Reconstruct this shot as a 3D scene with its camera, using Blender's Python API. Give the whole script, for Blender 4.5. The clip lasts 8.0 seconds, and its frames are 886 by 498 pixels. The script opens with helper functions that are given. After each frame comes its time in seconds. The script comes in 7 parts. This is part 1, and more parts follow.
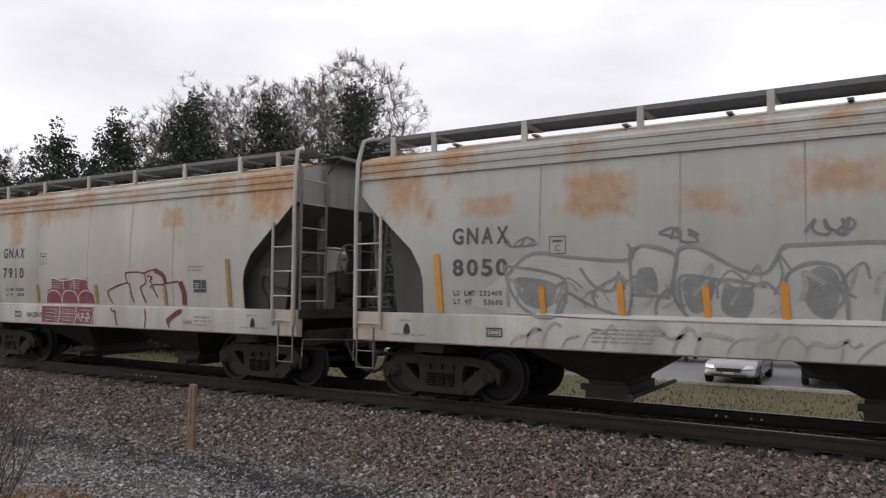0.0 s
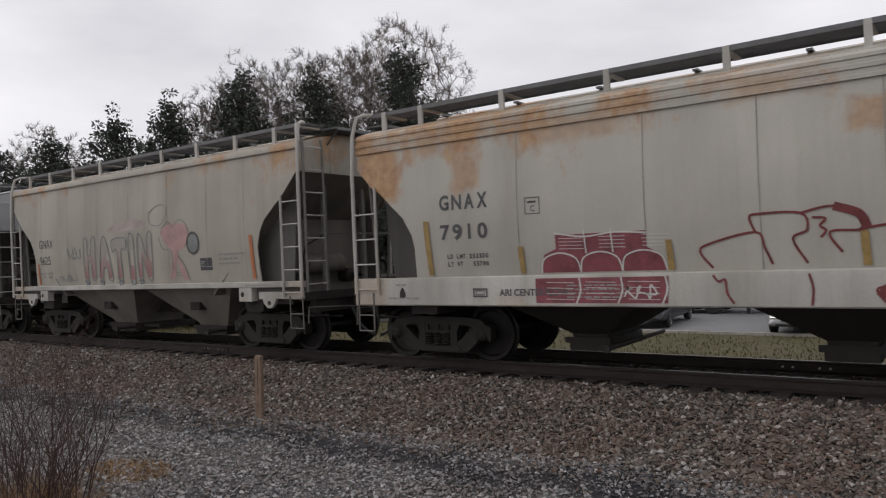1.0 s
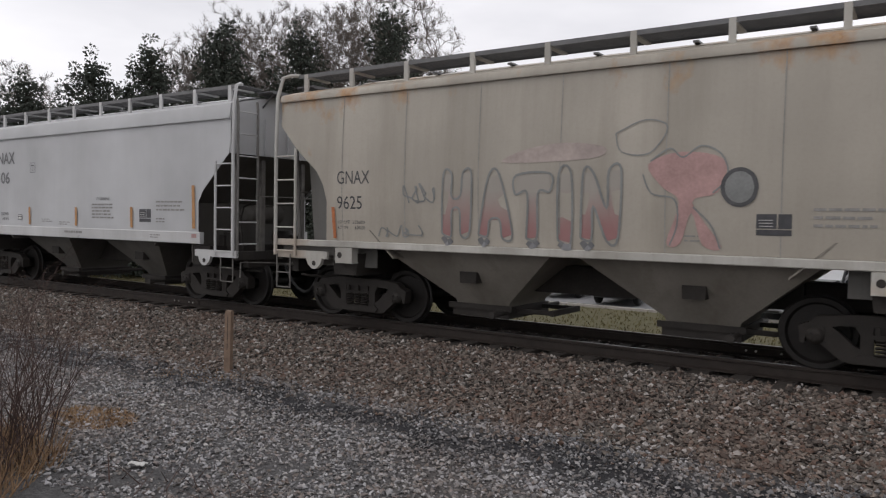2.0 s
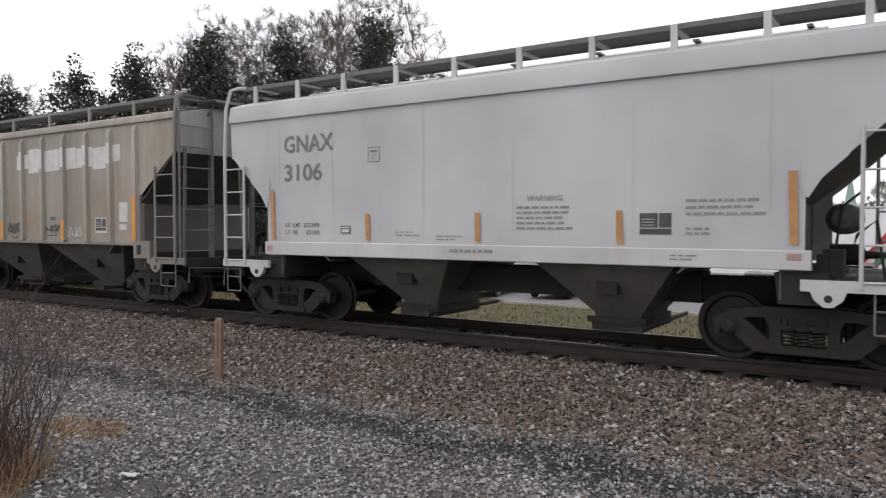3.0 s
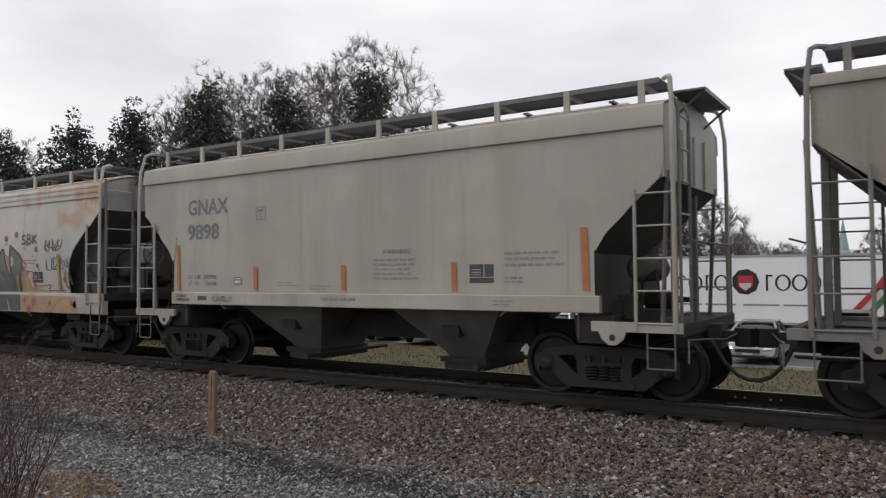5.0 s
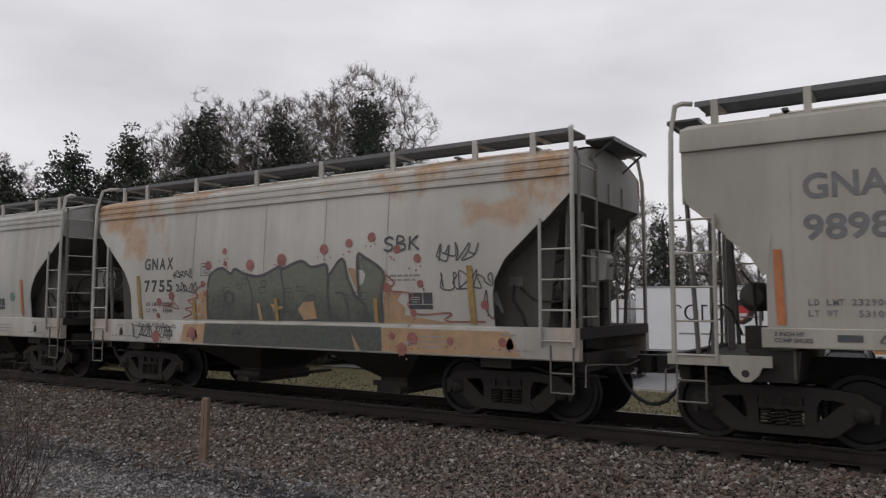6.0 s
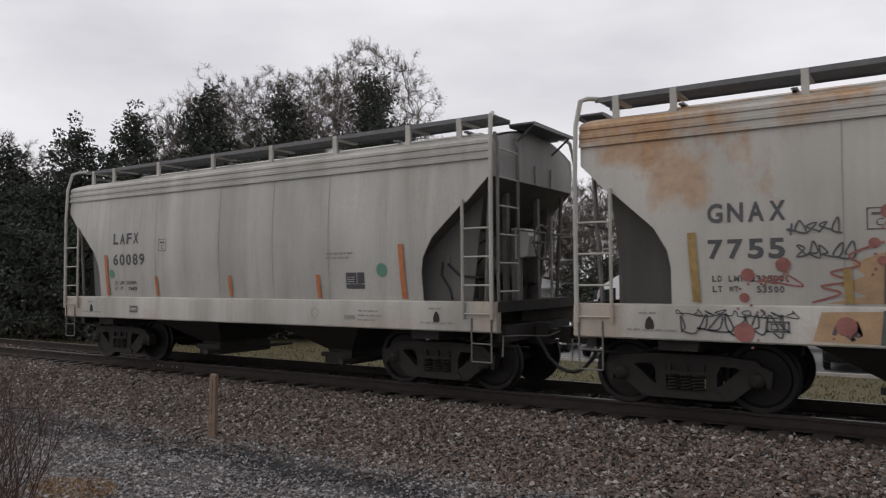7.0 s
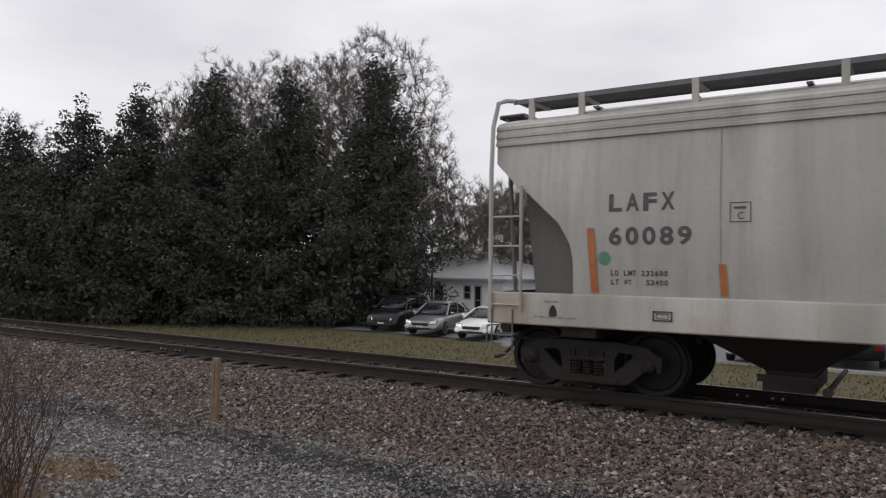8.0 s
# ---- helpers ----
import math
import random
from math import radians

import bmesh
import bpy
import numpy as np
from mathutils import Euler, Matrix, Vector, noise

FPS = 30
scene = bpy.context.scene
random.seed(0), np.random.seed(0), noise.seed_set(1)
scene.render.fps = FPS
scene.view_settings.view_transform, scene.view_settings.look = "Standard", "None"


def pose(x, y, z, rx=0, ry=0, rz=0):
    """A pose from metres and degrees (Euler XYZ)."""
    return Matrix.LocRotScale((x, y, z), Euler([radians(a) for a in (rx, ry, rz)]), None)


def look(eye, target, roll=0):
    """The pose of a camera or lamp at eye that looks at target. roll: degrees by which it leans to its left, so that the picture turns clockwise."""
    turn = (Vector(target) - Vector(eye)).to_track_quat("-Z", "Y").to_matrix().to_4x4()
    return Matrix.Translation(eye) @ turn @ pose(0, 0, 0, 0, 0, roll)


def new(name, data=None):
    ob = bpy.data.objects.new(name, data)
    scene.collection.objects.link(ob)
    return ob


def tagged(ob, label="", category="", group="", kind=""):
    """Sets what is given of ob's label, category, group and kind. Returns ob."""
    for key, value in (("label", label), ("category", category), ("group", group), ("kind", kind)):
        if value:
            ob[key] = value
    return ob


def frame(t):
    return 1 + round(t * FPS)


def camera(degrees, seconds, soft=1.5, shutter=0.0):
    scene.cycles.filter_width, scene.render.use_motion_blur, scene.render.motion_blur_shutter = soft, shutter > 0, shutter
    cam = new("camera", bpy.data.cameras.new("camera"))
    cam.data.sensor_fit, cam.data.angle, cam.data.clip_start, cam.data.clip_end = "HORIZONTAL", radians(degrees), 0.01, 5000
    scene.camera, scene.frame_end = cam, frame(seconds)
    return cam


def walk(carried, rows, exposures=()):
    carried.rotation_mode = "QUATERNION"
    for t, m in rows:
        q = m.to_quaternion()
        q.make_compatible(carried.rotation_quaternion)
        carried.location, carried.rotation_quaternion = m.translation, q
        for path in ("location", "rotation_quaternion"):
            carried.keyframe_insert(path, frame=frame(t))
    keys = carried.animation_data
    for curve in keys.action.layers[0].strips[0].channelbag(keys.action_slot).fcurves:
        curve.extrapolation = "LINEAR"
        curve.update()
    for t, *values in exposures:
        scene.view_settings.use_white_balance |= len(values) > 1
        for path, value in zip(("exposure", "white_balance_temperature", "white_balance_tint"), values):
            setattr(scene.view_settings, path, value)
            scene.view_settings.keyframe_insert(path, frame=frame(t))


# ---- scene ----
from mathutils import geometry

# camera: hand-held on one spot, turning a little
EYE = Vector((0.0, -11.165, 1.78))
cam = camera(61.96, 8.0, soft=1.2, shutter=0.05)


def aim(yaw, pitch, roll):
    a, b = radians(yaw), radians(pitch)
    way = Vector((-math.sin(a) * math.cos(b), math.cos(a) * math.cos(b), math.sin(b)))
    return look(EYE, EYE + way, roll)


PATH = [
    (0.0, 31.66, 3.23, 0.32), (0.5, 35.35, 2.41, -2.01), (1.0, 35.81, 0.49, -2.47), (1.5, 36.58, -1.58, -2.94),
    (1.7, 34.89, -1.97, 0.65), (2.8, 32.51, -2.30, 0.28), (3.0, 33.22, -1.84, -0.01), (3.5, 33.51, -1.36, -1.15),
    (4.0, 32.09, -0.22, -1.58), (5.3, 34.12, 3.66, 0.61), (5.5, 35.71, 4.68, 1.21), (6.0, 32.54, 4.17, -0.01),
    (6.5, 32.82, 3.11, -0.34), (7.0, 32.95, 2.29, -0.37), (7.2, 33.55, 2.00, -0.21), (7.5, 33.24, 1.90, 0.05),
    (7.6, 33.48, 1.84, 0.14), (8.0, 33.24, 1.42, 0.71),
]
walk(cam, [(t, aim(a, b, c)) for t, a, b, c in PATH], [(0.0, 0.08), (0.5, -0.07), (1.0, -0.18), (1.5, -0.16), (3.0, 0.42), (3.5, 0.3), (4.0, 0.18), (5.5, -0.2), (6.0, -0.34), (6.5, -0.35), (7.0, -0.24), (8.0, -0.14)])

# ---- light: an overcast sky, brightest low in the west, and a weak wide sun ----
SUN_AZ, SUN_EL = 215.0, 42.0      # degrees from +x, counter-clockwise
world = bpy.data.worlds.new("overcast_sky")
scene.world = world
world.use_nodes = True
nt = world.node_tree
nt.nodes.clear()
w_out = nt.nodes.new("ShaderNodeOutputWorld")
w_bg = nt.nodes.new("ShaderNodeBackground")
w_sky = nt.nodes.new("ShaderNodeTexSky")
w_sky.sky_type = "NISHITA"
w_sky.sun_disc = False
w_sky.sun_elevation = radians(SUN_EL)
w_sky.sun_rotation = radians(90.0 - SUN_AZ)
w_sky.air_density, w_sky.dust_density = 1.0, 4.0
w_co = nt.nodes.new("ShaderNodeTexCoord")
w_map = nt.nodes.new("ShaderNodeMapping")
w_map.inputs["Scale"].default_value = (1.0, 1.0, 3.2)
w_no = nt.nodes.new("ShaderNodeTexNoise")
w_no.inputs["Scale"].default_value = 2.2
w_no.inputs["Detail"].default_value = 5.0
w_no.inputs["Roughness"].default_value = 0.5
w_ra = nt.nodes.new("ShaderNodeValToRGB")
w_ra.color_ramp.elements[0].position, w_ra.color_ramp.elements[0].color = 0.32, (8.3, 8.2, 8.65, 1)
w_ra.color_ramp.elements[1].position, w_ra.color_ramp.elements[1].color = 0.68, (11.6, 11.35, 11.7, 1)
w_mix = nt.nodes.new("ShaderNodeMixRGB")
w_mix.inputs[0].default_value = 0.9
nt.links.new(w_co.outputs["Generated"], w_map.inputs[0])
nt.links.new(w_map.outputs[0], w_no.inputs["Vector"])
nt.links.new(w_no.outputs[0], w_ra.inputs[0])
nt.links.new(w_sky.outputs[0], w_mix.inputs[1])
nt.links.new(w_ra.outputs[0], w_mix.inputs[2])
nt.links.new(w_mix.outputs[0], w_bg.inputs[0])
w_bg.inputs[1].default_value = 0.1
nt.links.new(w_bg.outputs[0], w_out.inputs[0])

sun = new("sun", bpy.data.lights.new("sun", "SUN"))
sun.data.energy, sun.data.angle, sun.data.color = 0.4, radians(25), (1.0, 0.97, 0.93)
sx, sy = math.cos(radians(SUN_AZ)), math.sin(radians(SUN_AZ))
sun.matrix_world = look((40 * sx, 40 * sy, 40 * math.tan(radians(SUN_EL))), (0, 0, 0))


# ---- materials ----
def nodes_of(name, rough=0.6, metal=0.0):
    m = bpy.data.materials.new(name)
    m.use_nodes = True
    t = m.node_tree
    b = t.nodes["Principled BSDF"]
    b.inputs["Roughness"].default_value = rough
    b.inputs["Metallic"].default_value = metal
    return m, t, b


def link(t, a, b):
    t.links.new(a, b)


def coords(t, scale=(1, 1, 1)):
    c = t.nodes.new("ShaderNodeTexCoord")
    mp = t.nodes.new("ShaderNodeMapping")
    mp.inputs["Scale"].default_value = scale
    link(t, c.outputs["Object"], mp.inputs[0])
    return mp.outputs[0]


def noise_of(t, vec, scale, detail=4.0, rough=0.55):
    n = t.nodes.new("ShaderNodeTexNoise")
    n.inputs["Scale"].default_value = scale
    n.inputs["Detail"].default_value = detail
    n.inputs["Roughness"].default_value = rough
    link(t, vec, n.inputs["Vector"])
    return n.outputs[0]


def ramp(t, fac, p0, p1, c0=(0, 0, 0), c1=(1, 1, 1)):
    r = t.nodes.new("ShaderNodeValToRGB")
    r.color_ramp.elements[0].position, r.color_ramp.elements[0].color = p0, (*c0, 1)
    r.color_ramp.elements[1].position, r.color_ramp.elements[1].color = p1, (*c1, 1)
    link(t, fac, r.inputs[0])
    return r.outputs[0]


def mixed(t, fac, a, b, mode="MIX"):
    m = t.nodes.new("ShaderNodeMixRGB")
    m.blend_type = mode
    for k, v in enumerate((fac, a, b)):
        if isinstance(v, (int, float)):
            m.inputs[k].default_value = v if k == 0 else (v, v, v, 1)
        elif isinstance(v, tuple):
            m.inputs[k].default_value = (*v, 1)
        else:
            link(t, v, m.inputs[k])
    return m.outputs[0]


def maths(t, op, a, b):
    m = t.nodes.new("ShaderNodeMath")
    m.operation = op
    for k, v in enumerate((a, b)):
        if isinstance(v, (int, float)):
            m.inputs[k].default_value = v
        else:
            link(t, v, m.inputs[k])
    return m.outputs[0]


def bump(t, b, height, strength=0.3, dist=0.01):
    n = t.nodes.new("ShaderNodeBump")
    n.inputs["Strength"].default_value = strength
    n.inputs["Distance"].default_value = dist
    link(t, height, n.inputs["Height"])
    link(t, n.outputs[0], b.inputs["Normal"])


def plain(name, col, rough=0.6, metal=0.0, vary=0.25, scale=6.0, bumpy=0.15):
    """A surface of one colour with mottling at two scales and a fine relief."""
    m, t, b = nodes_of(name, rough, metal)
    v = coords(t)
    big, fine = noise_of(t, v, scale), noise_of(t, v, scale * 9, 3)
    lo = tuple(c * (1 - vary) for c in col)
    hi = tuple(min(1, c * (1 + vary)) for c in col)
    c1 = ramp(t, big, 0.3, 0.7, lo, hi)
    c2 = mixed(t, 0.35, c1, ramp(t, fine, 0.3, 0.7, lo, hi))
    link(t, c2, b.inputs["Base Color"])
    bump(t, b, fine, bumpy, 0.004)
    return m


def car_paint(name, base, rust=0.0, grime=0.3, seed=0.0, rust_low=3.0, sheen=0.5, patches=()):
    """Weathered freight-car paint: chalking, rain streaks of grime, and rust that breaks out under the eaves."""
    m, t, b = nodes_of(name, sheen)
    tc = t.nodes.new("ShaderNodeTexCoord")
    mp = t.nodes.new("ShaderNodeMapping")
    mp.inputs["Location"].default_value = (seed, seed * 0.37, 0)
    link(t, tc.outputs["Object"], mp.inputs[0])
    st = t.nodes.new("ShaderNodeMapping")
    st.inputs["Scale"].default_value = (2.6, 2.6, 0.22)
    st.inputs["Location"].default_value = (seed * 1.7, 0, 0)
    link(t, tc.outputs["Object"], st.inputs[0])
    v = mp.outputs[0]
    chalk = noise_of(t, v, 0.55, 3)
    fine = noise_of(t, v, 22, 4)
    streak = noise_of(t, st.outputs[0], 0.75, 6, 0.7)
    base = tuple(c * 0.93 for c in base)
    lo, hi = tuple(c * 0.86 for c in base), tuple(min(1, c * 1.08) for c in base)
    c = ramp(t, chalk, 0.3, 0.7, lo, hi)
    bd = t.nodes.new("ShaderNodeMapping")
    bd.inputs["Scale"].default_value = (0.9, 0.9, 0.05)
    bd.inputs["Location"].default_value = (seed * 2.3, 0, 0)
    link(t, tc.outputs["Object"], bd.inputs[0])
    band = noise_of(t, bd.outputs[0], 1.1, 4, 0.55)
    c = mixed(t, grime, c, mixed(t, 1.0, c, ramp(t, band, 0.34, 0.66, (0.72, 0.71, 0.69), (1.12, 1.12, 1.12)), "MULTIPLY"))
    dirt = tuple(x * y for x, y in zip(base, (0.55, 0.52, 0.46)))
    c = mixed(t, maths(t, "MULTIPLY", ramp(t, streak, 0.48, 0.78), grime), c, dirt)
    c = mixed(t, maths(t, "MULTIPLY", ramp(t, fine, 0.45, 0.75), 0.25 * grime), c, dirt)
    if rust > 0:
        sep = t.nodes.new("ShaderNodeSeparateXYZ")
        link(t, tc.outputs["Object"], sep.inputs[0])
        rm = t.nodes.new("ShaderNodeMapping")
        rm.inputs["Scale"].default_value = (1.15, 1.15, 0.75)
        rm.inputs["Location"].default_value = (seed * 3.1, 2, 1.3)
        link(t, tc.outputs["Object"], rm.inputs[0])
        patch = noise_of(t, rm.outputs[0], 1.15, 6, 0.66)
        up = t.nodes.new("ShaderNodeMapRange")
        up.inputs["From Min"].default_value, up.inputs["From Max"].default_value = rust_low - 0.9, rust_low + 0.75
        up.inputs["To Min"].default_value, up.inputs["To Max"].default_value = -0.17, 0.14
        link(t, sep.outputs["Z"], up.inputs["Value"])
        ends = maths(t, "MULTIPLY", maths(t, "ABSOLUTE", sep.outputs["X"], 0.0), 0.028)
        field = maths(t, "ADD", maths(t, "ADD", patch, up.outputs[0]), ends)
        edge = 0.76 - 0.18 * rust
        mask = ramp(t, field, edge, edge + 0.16)
        # blisters of rust where whole sheets have lost their paint
        for x0, x1, z0, z1, amount in patches:
            dx = maths(t, "MULTIPLY", maths(t, "ABSOLUTE", maths(t, "SUBTRACT", sep.outputs["X"], (x0 + x1) / 2), 0.0), 2 / (x1 - x0))
            dz = maths(t, "MULTIPLY", maths(t, "ABSOLUTE", maths(t, "SUBTRACT", sep.outputs["Z"], (z0 + z1) / 2), 0.0), 2 / (z1 - z0))
            near = maths(t, "SUBTRACT", 1.0, maths(t, "MAXIMUM", dx, dz))
            near = maths(t, "ADD", near, maths(t, "MULTIPLY", maths(t, "SUBTRACT", patch, 0.5), 2.6))
            mask = maths(t, "MAXIMUM", mask, maths(t, "MULTIPLY", ramp(t, near, 0.0, 0.55), amount))
        mottle = noise_of(t, v, 7, 5, 0.65)
        tint = ramp(t, mottle, 0.3, 0.7, (0.27, 0.112, 0.034), (0.46, 0.265, 0.10))
        c = mixed(t, maths(t, "MULTIPLY", mask, 0.82), c, tint)
    link(t, c, b.inputs["Base Color"])
    bump(t, b, fine, 0.12, 0.003)
    return m


def stones(name, dark, light, warm, rough=0.85, dark_line=False):
    """Broken stone: every piece has its own tone."""
    m, t, b = nodes_of(name, rough)
    g = t.nodes.new("ShaderNodeNewGeometry")
    v = coords(t)
    isl = g.outputs["Random Per Island"]
    c = ramp(t, maths(t, "POWER", isl, 1.5), 0.0, 1.0, dark, light)
    hue = maths(t, "FRACT", maths(t, "MULTIPLY", isl, 37.0), 0.0)
    c = mixed(t, ramp(t, hue, 0.70, 0.80, (0, 0, 0), (0.7, 0.7, 0.7)), c, warm)
    green = maths(t, "FRACT", maths(t, "MULTIPLY", isl, 91.0), 0.0)
    c = mixed(t, ramp(t, green, 0.72, 0.82, (0, 0, 0), (0.5, 0.5, 0.5)), c, (0.16, 0.15, 0.13))
    pale = maths(t, "FRACT", maths(t, "MULTIPLY", isl, 173.0), 0.0)
    c = mixed(t, ramp(t, pale, 0.91, 0.95, (0, 0, 0), (0.85, 0.85, 0.85)), c, (0.44, 0.42, 0.40))
    c = mixed(t, ramp(t, noise_of(t, v, 0.7, 3), 0.46, 0.68), c, mixed(t, 0.3, c, warm))
    c = mixed(t, 0.2, c, ramp(t, noise_of(t, v, 60, 3), 0.3, 0.7, dark, light))
    if dark_line:
        sep = t.nodes.new("ShaderNodeSeparateXYZ")
        link(t, v, sep.inputs[0])
        wob = maths(t, "MULTIPLY", maths(t, "SUBTRACT", noise_of(t, v, 0.62, 4), 0.5), 2.4)
        off = maths(t, "ABSOLUTE", maths(t, "ADD", maths(t, "ADD", sep.outputs["Y"], 4.3), wob), 0.0)
        c = mixed(t, ramp(t, off, 0.25, 0.8, (0.7, 0.7, 0.7), (0, 0, 0)), c, mixed(t, ramp(t, noise_of(t, v, 5, 4), 0.4, 0.6), (0.018, 0.019, 0.024), c))
    link(t, c, b.inputs["Base Color"])
    bump(t, b, noise_of(t, v, 90, 3), 0.4, 0.004)
    return m


def ground_stuff(name, a, b_, c_, scale, rough=0.95, bumpy=0.6, dist=0.03, stain=False):
    m, t, b = nodes_of(name, rough)
    v = coords(t)
    n1, n2, n3 = noise_of(t, v, 0.35, 4), noise_of(t, v, scale, 5, 0.65), noise_of(t, v, scale * 5, 3)
    c = mixed(t, ramp(t, n2, 0.35, 0.65), a, b_)
    c = mixed(t, ramp(t, n1, 0.42, 0.65), c, mixed(t, 0.5, c, c_))
    c = mixed(t, 0.5, c, mixed(t, ramp(t, n3, 0.35, 0.65), a, b_))
    if stain:
        sep = t.nodes.new("ShaderNodeSeparateXYZ")
        link(t, v, sep.inputs[0])
        wob = maths(t, "MULTIPLY", maths(t, "SUBTRACT", noise_of(t, v, 0.62, 4), 0.5), 2.4)
        off = maths(t, "ABSOLUTE", maths(t, "ADD", maths(t, "ADD", sep.outputs["Y"], 4.3), wob), 0.0)
        c = mixed(t, ramp(t, off, 0.25, 0.85, (0.9, 0.9, 0.9), (0, 0, 0)), c, (0.010, 0.010, 0.013))
    link(t, c, b.inputs["Base Color"])
    bump(t, b, n3, bumpy, dist)
    return m


def leaf_mat(name, dark, light, rough=0.5):
    m, t, b = nodes_of(name, rough)
    g = t.nodes.new("ShaderNodeNewGeometry")
    c = ramp(t, g.outputs["Random Per Island"], 0.0, 1.0, dark, light)
    c = mixed(t, ramp(t, noise_of(t, coords(t), 0.6, 3), 0.35, 0.65, (0, 0, 0), (0.6, 0.6, 0.6)), c, light)
    link(t, c, b.inputs["Base Color"])
    b.inputs["Specular IOR Level"].default_value = 0.2
    return m


M_IRON = plain("truck_iron", (0.0205, 0.0168, 0.0142), 0.72, 0.2, 0.4, 9)
M_WHEEL = plain("wheel_steel", (0.017, 0.0148, 0.0135), 0.6, 0.5, 0.35, 5)
M_DIRTY = plain("dirty_grey_paint", (0.13, 0.122, 0.112), 0.7, 0.0, 0.35, 5)
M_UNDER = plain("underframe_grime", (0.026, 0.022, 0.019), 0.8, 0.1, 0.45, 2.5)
M_HOSE = plain("rubber_hose", (0.02, 0.02, 0.02), 0.65, 0, 0.2, 10)
M_GRATE = plain("galvanised_grating", (0.13, 0.13, 0.132), 0.5, 0.5, 0.25, 4)
M_RAIL = plain("rail_side_rust", (0.027, 0.020, 0.0165), 0.75, 0.3, 0.4, 6)
M_RAILTOP = plain("rail_head_steel", (0.13, 0.122, 0.118), 0.42, 0.8, 0.15, 10)
M_TIE = plain("creosote_wood", (0.028, 0.022, 0.018), 0.9, 0, 0.5, 4, 0.4)
M_BOLT = plain("bolt_steel", (0.45, 0.44, 0.42), 0.4, 0.8, 0.2, 30)
M_BALLAST = stones("ballast_stone", (0.010, 0.0085, 0.0075), (0.250, 0.208, 0.178), (0.135, 0.074, 0.050))
M_GRAVEL = stones("road_gravel", (0.024, 0.0235, 0.025), (0.50, 0.49, 0.495), (0.19, 0.14, 0.11), dark_line=True)
M_BED = ground_stuff("ballast_bed", (0.009, 0.008, 0.007), (0.040, 0.034, 0.029), (0.045, 0.028, 0.020), 11)
M_ROAD = ground_stuff("gravel_road", (0.010, 0.0098, 0.010), (0.15, 0.146, 0.146), (0.08, 0.055, 0.042), 28, stain=True)
M_GRASS = ground_stuff("winter_lawn", (0.044, 0.043, 0.015), (0.105, 0.09, 0.038), (0.13, 0.088, 0.048), 4)
M_FAR = ground_stuff("far_field", (0.06, 0.07, 0.03), (0.12, 0.12, 0.06), (0.13, 0.10, 0.06), 1.2)
M_ASPHALT = ground_stuff("pale_asphalt", (0.17, 0.17, 0.175), (0.24, 0.24, 0.24), (0.14, 0.14, 0.14), 9, 0.9, 0.2, 0.005)
M_KERB = plain("concrete_kerb", (0.36, 0.34, 0.31), 0.9, 0, 0.2, 3)
M_POST = plain("weathered_pine_post", (0.205, 0.142, 0.102), 0.9, 0, 0.35, 7, 0.5)
M_BARK = plain("bark", (0.060, 0.050, 0.043), 0.95, 0, 0.4, 5, 0.6)
M_TWIG = plain("winter_twig", (0.135, 0.116, 0.102), 0.9, 0, 0.3, 3)
M_STEM = plain("red_brown_stem", (0.055, 0.032, 0.026), 0.85, 0, 0.3, 6)
M_LEAF = leaf_mat("evergreen_leaf", (0.036, 0.042, 0.035), (0.068, 0.077, 0.062), 0.75)
M_BROWNLEAF = leaf_mat("withered_leaf", (0.070, 0.056, 0.046), (0.15, 0.115, 0.09), 0.8)
M_DRY = leaf_mat("dry_grass", (0.13, 0.08, 0.05), (0.33, 0.22, 0.13), 0.9)
M_LAWNBLADE = leaf_mat("lawn_blade", (0.052, 0.050, 0.018), (0.135, 0.115, 0.052), 0.8)
M_SIDING = plain("white_siding", (0.74, 0.75, 0.76), 0.6, 0, 0.05, 2)
M_ROOFSHEET = plain("pale_metal_roof", (0.46, 0.47, 0.48), 0.5, 0.2, 0.1, 1.5)
M_DARKGLASS = plain("dark_window_glass", (0.02, 0.022, 0.025), 0.08, 0, 0.2, 2, 0.0)
M_TRIM = plain("grey_trim", (0.33, 0.34, 0.34), 0.6, 0, 0.1, 5)
M_TRAILER = plain("white_trailer_panel", (0.80, 0.81, 0.82), 0.35, 0, 0.04, 1.2, 0.03)
M_BLACK = plain("black_paint", (0.018, 0.018, 0.019), 0.5, 0, 0.3, 6)
M_RUBBER = plain("tyre_rubber", (0.02, 0.02, 0.02), 0.8, 0, 0.2, 12)
M_SPIRE = plain("green_copper_spire", (0.24, 0.34, 0.32), 0.6, 0, 0.15, 1)
M_RED = plain("red_paint", (0.42, 0.035, 0.04), 0.5, 0, 0.15, 3)
M_GREENPAINT = plain("green_paint", (0.05, 0.20, 0.055), 0.5, 0, 0.2, 3)
M_TAIL = plain("tail_lamp_red", (0.13, 0.012, 0.014), 0.25, 0, 0.15, 3)
M_LAMPGLASS = plain("lamp_lens", (0.55, 0.55, 0.53), 0.3, 0, 0.1, 5)
M_CHROME = plain("bright_metal", (0.6, 0.6, 0.61), 0.22, 0.9, 0.1, 10, 0.02)


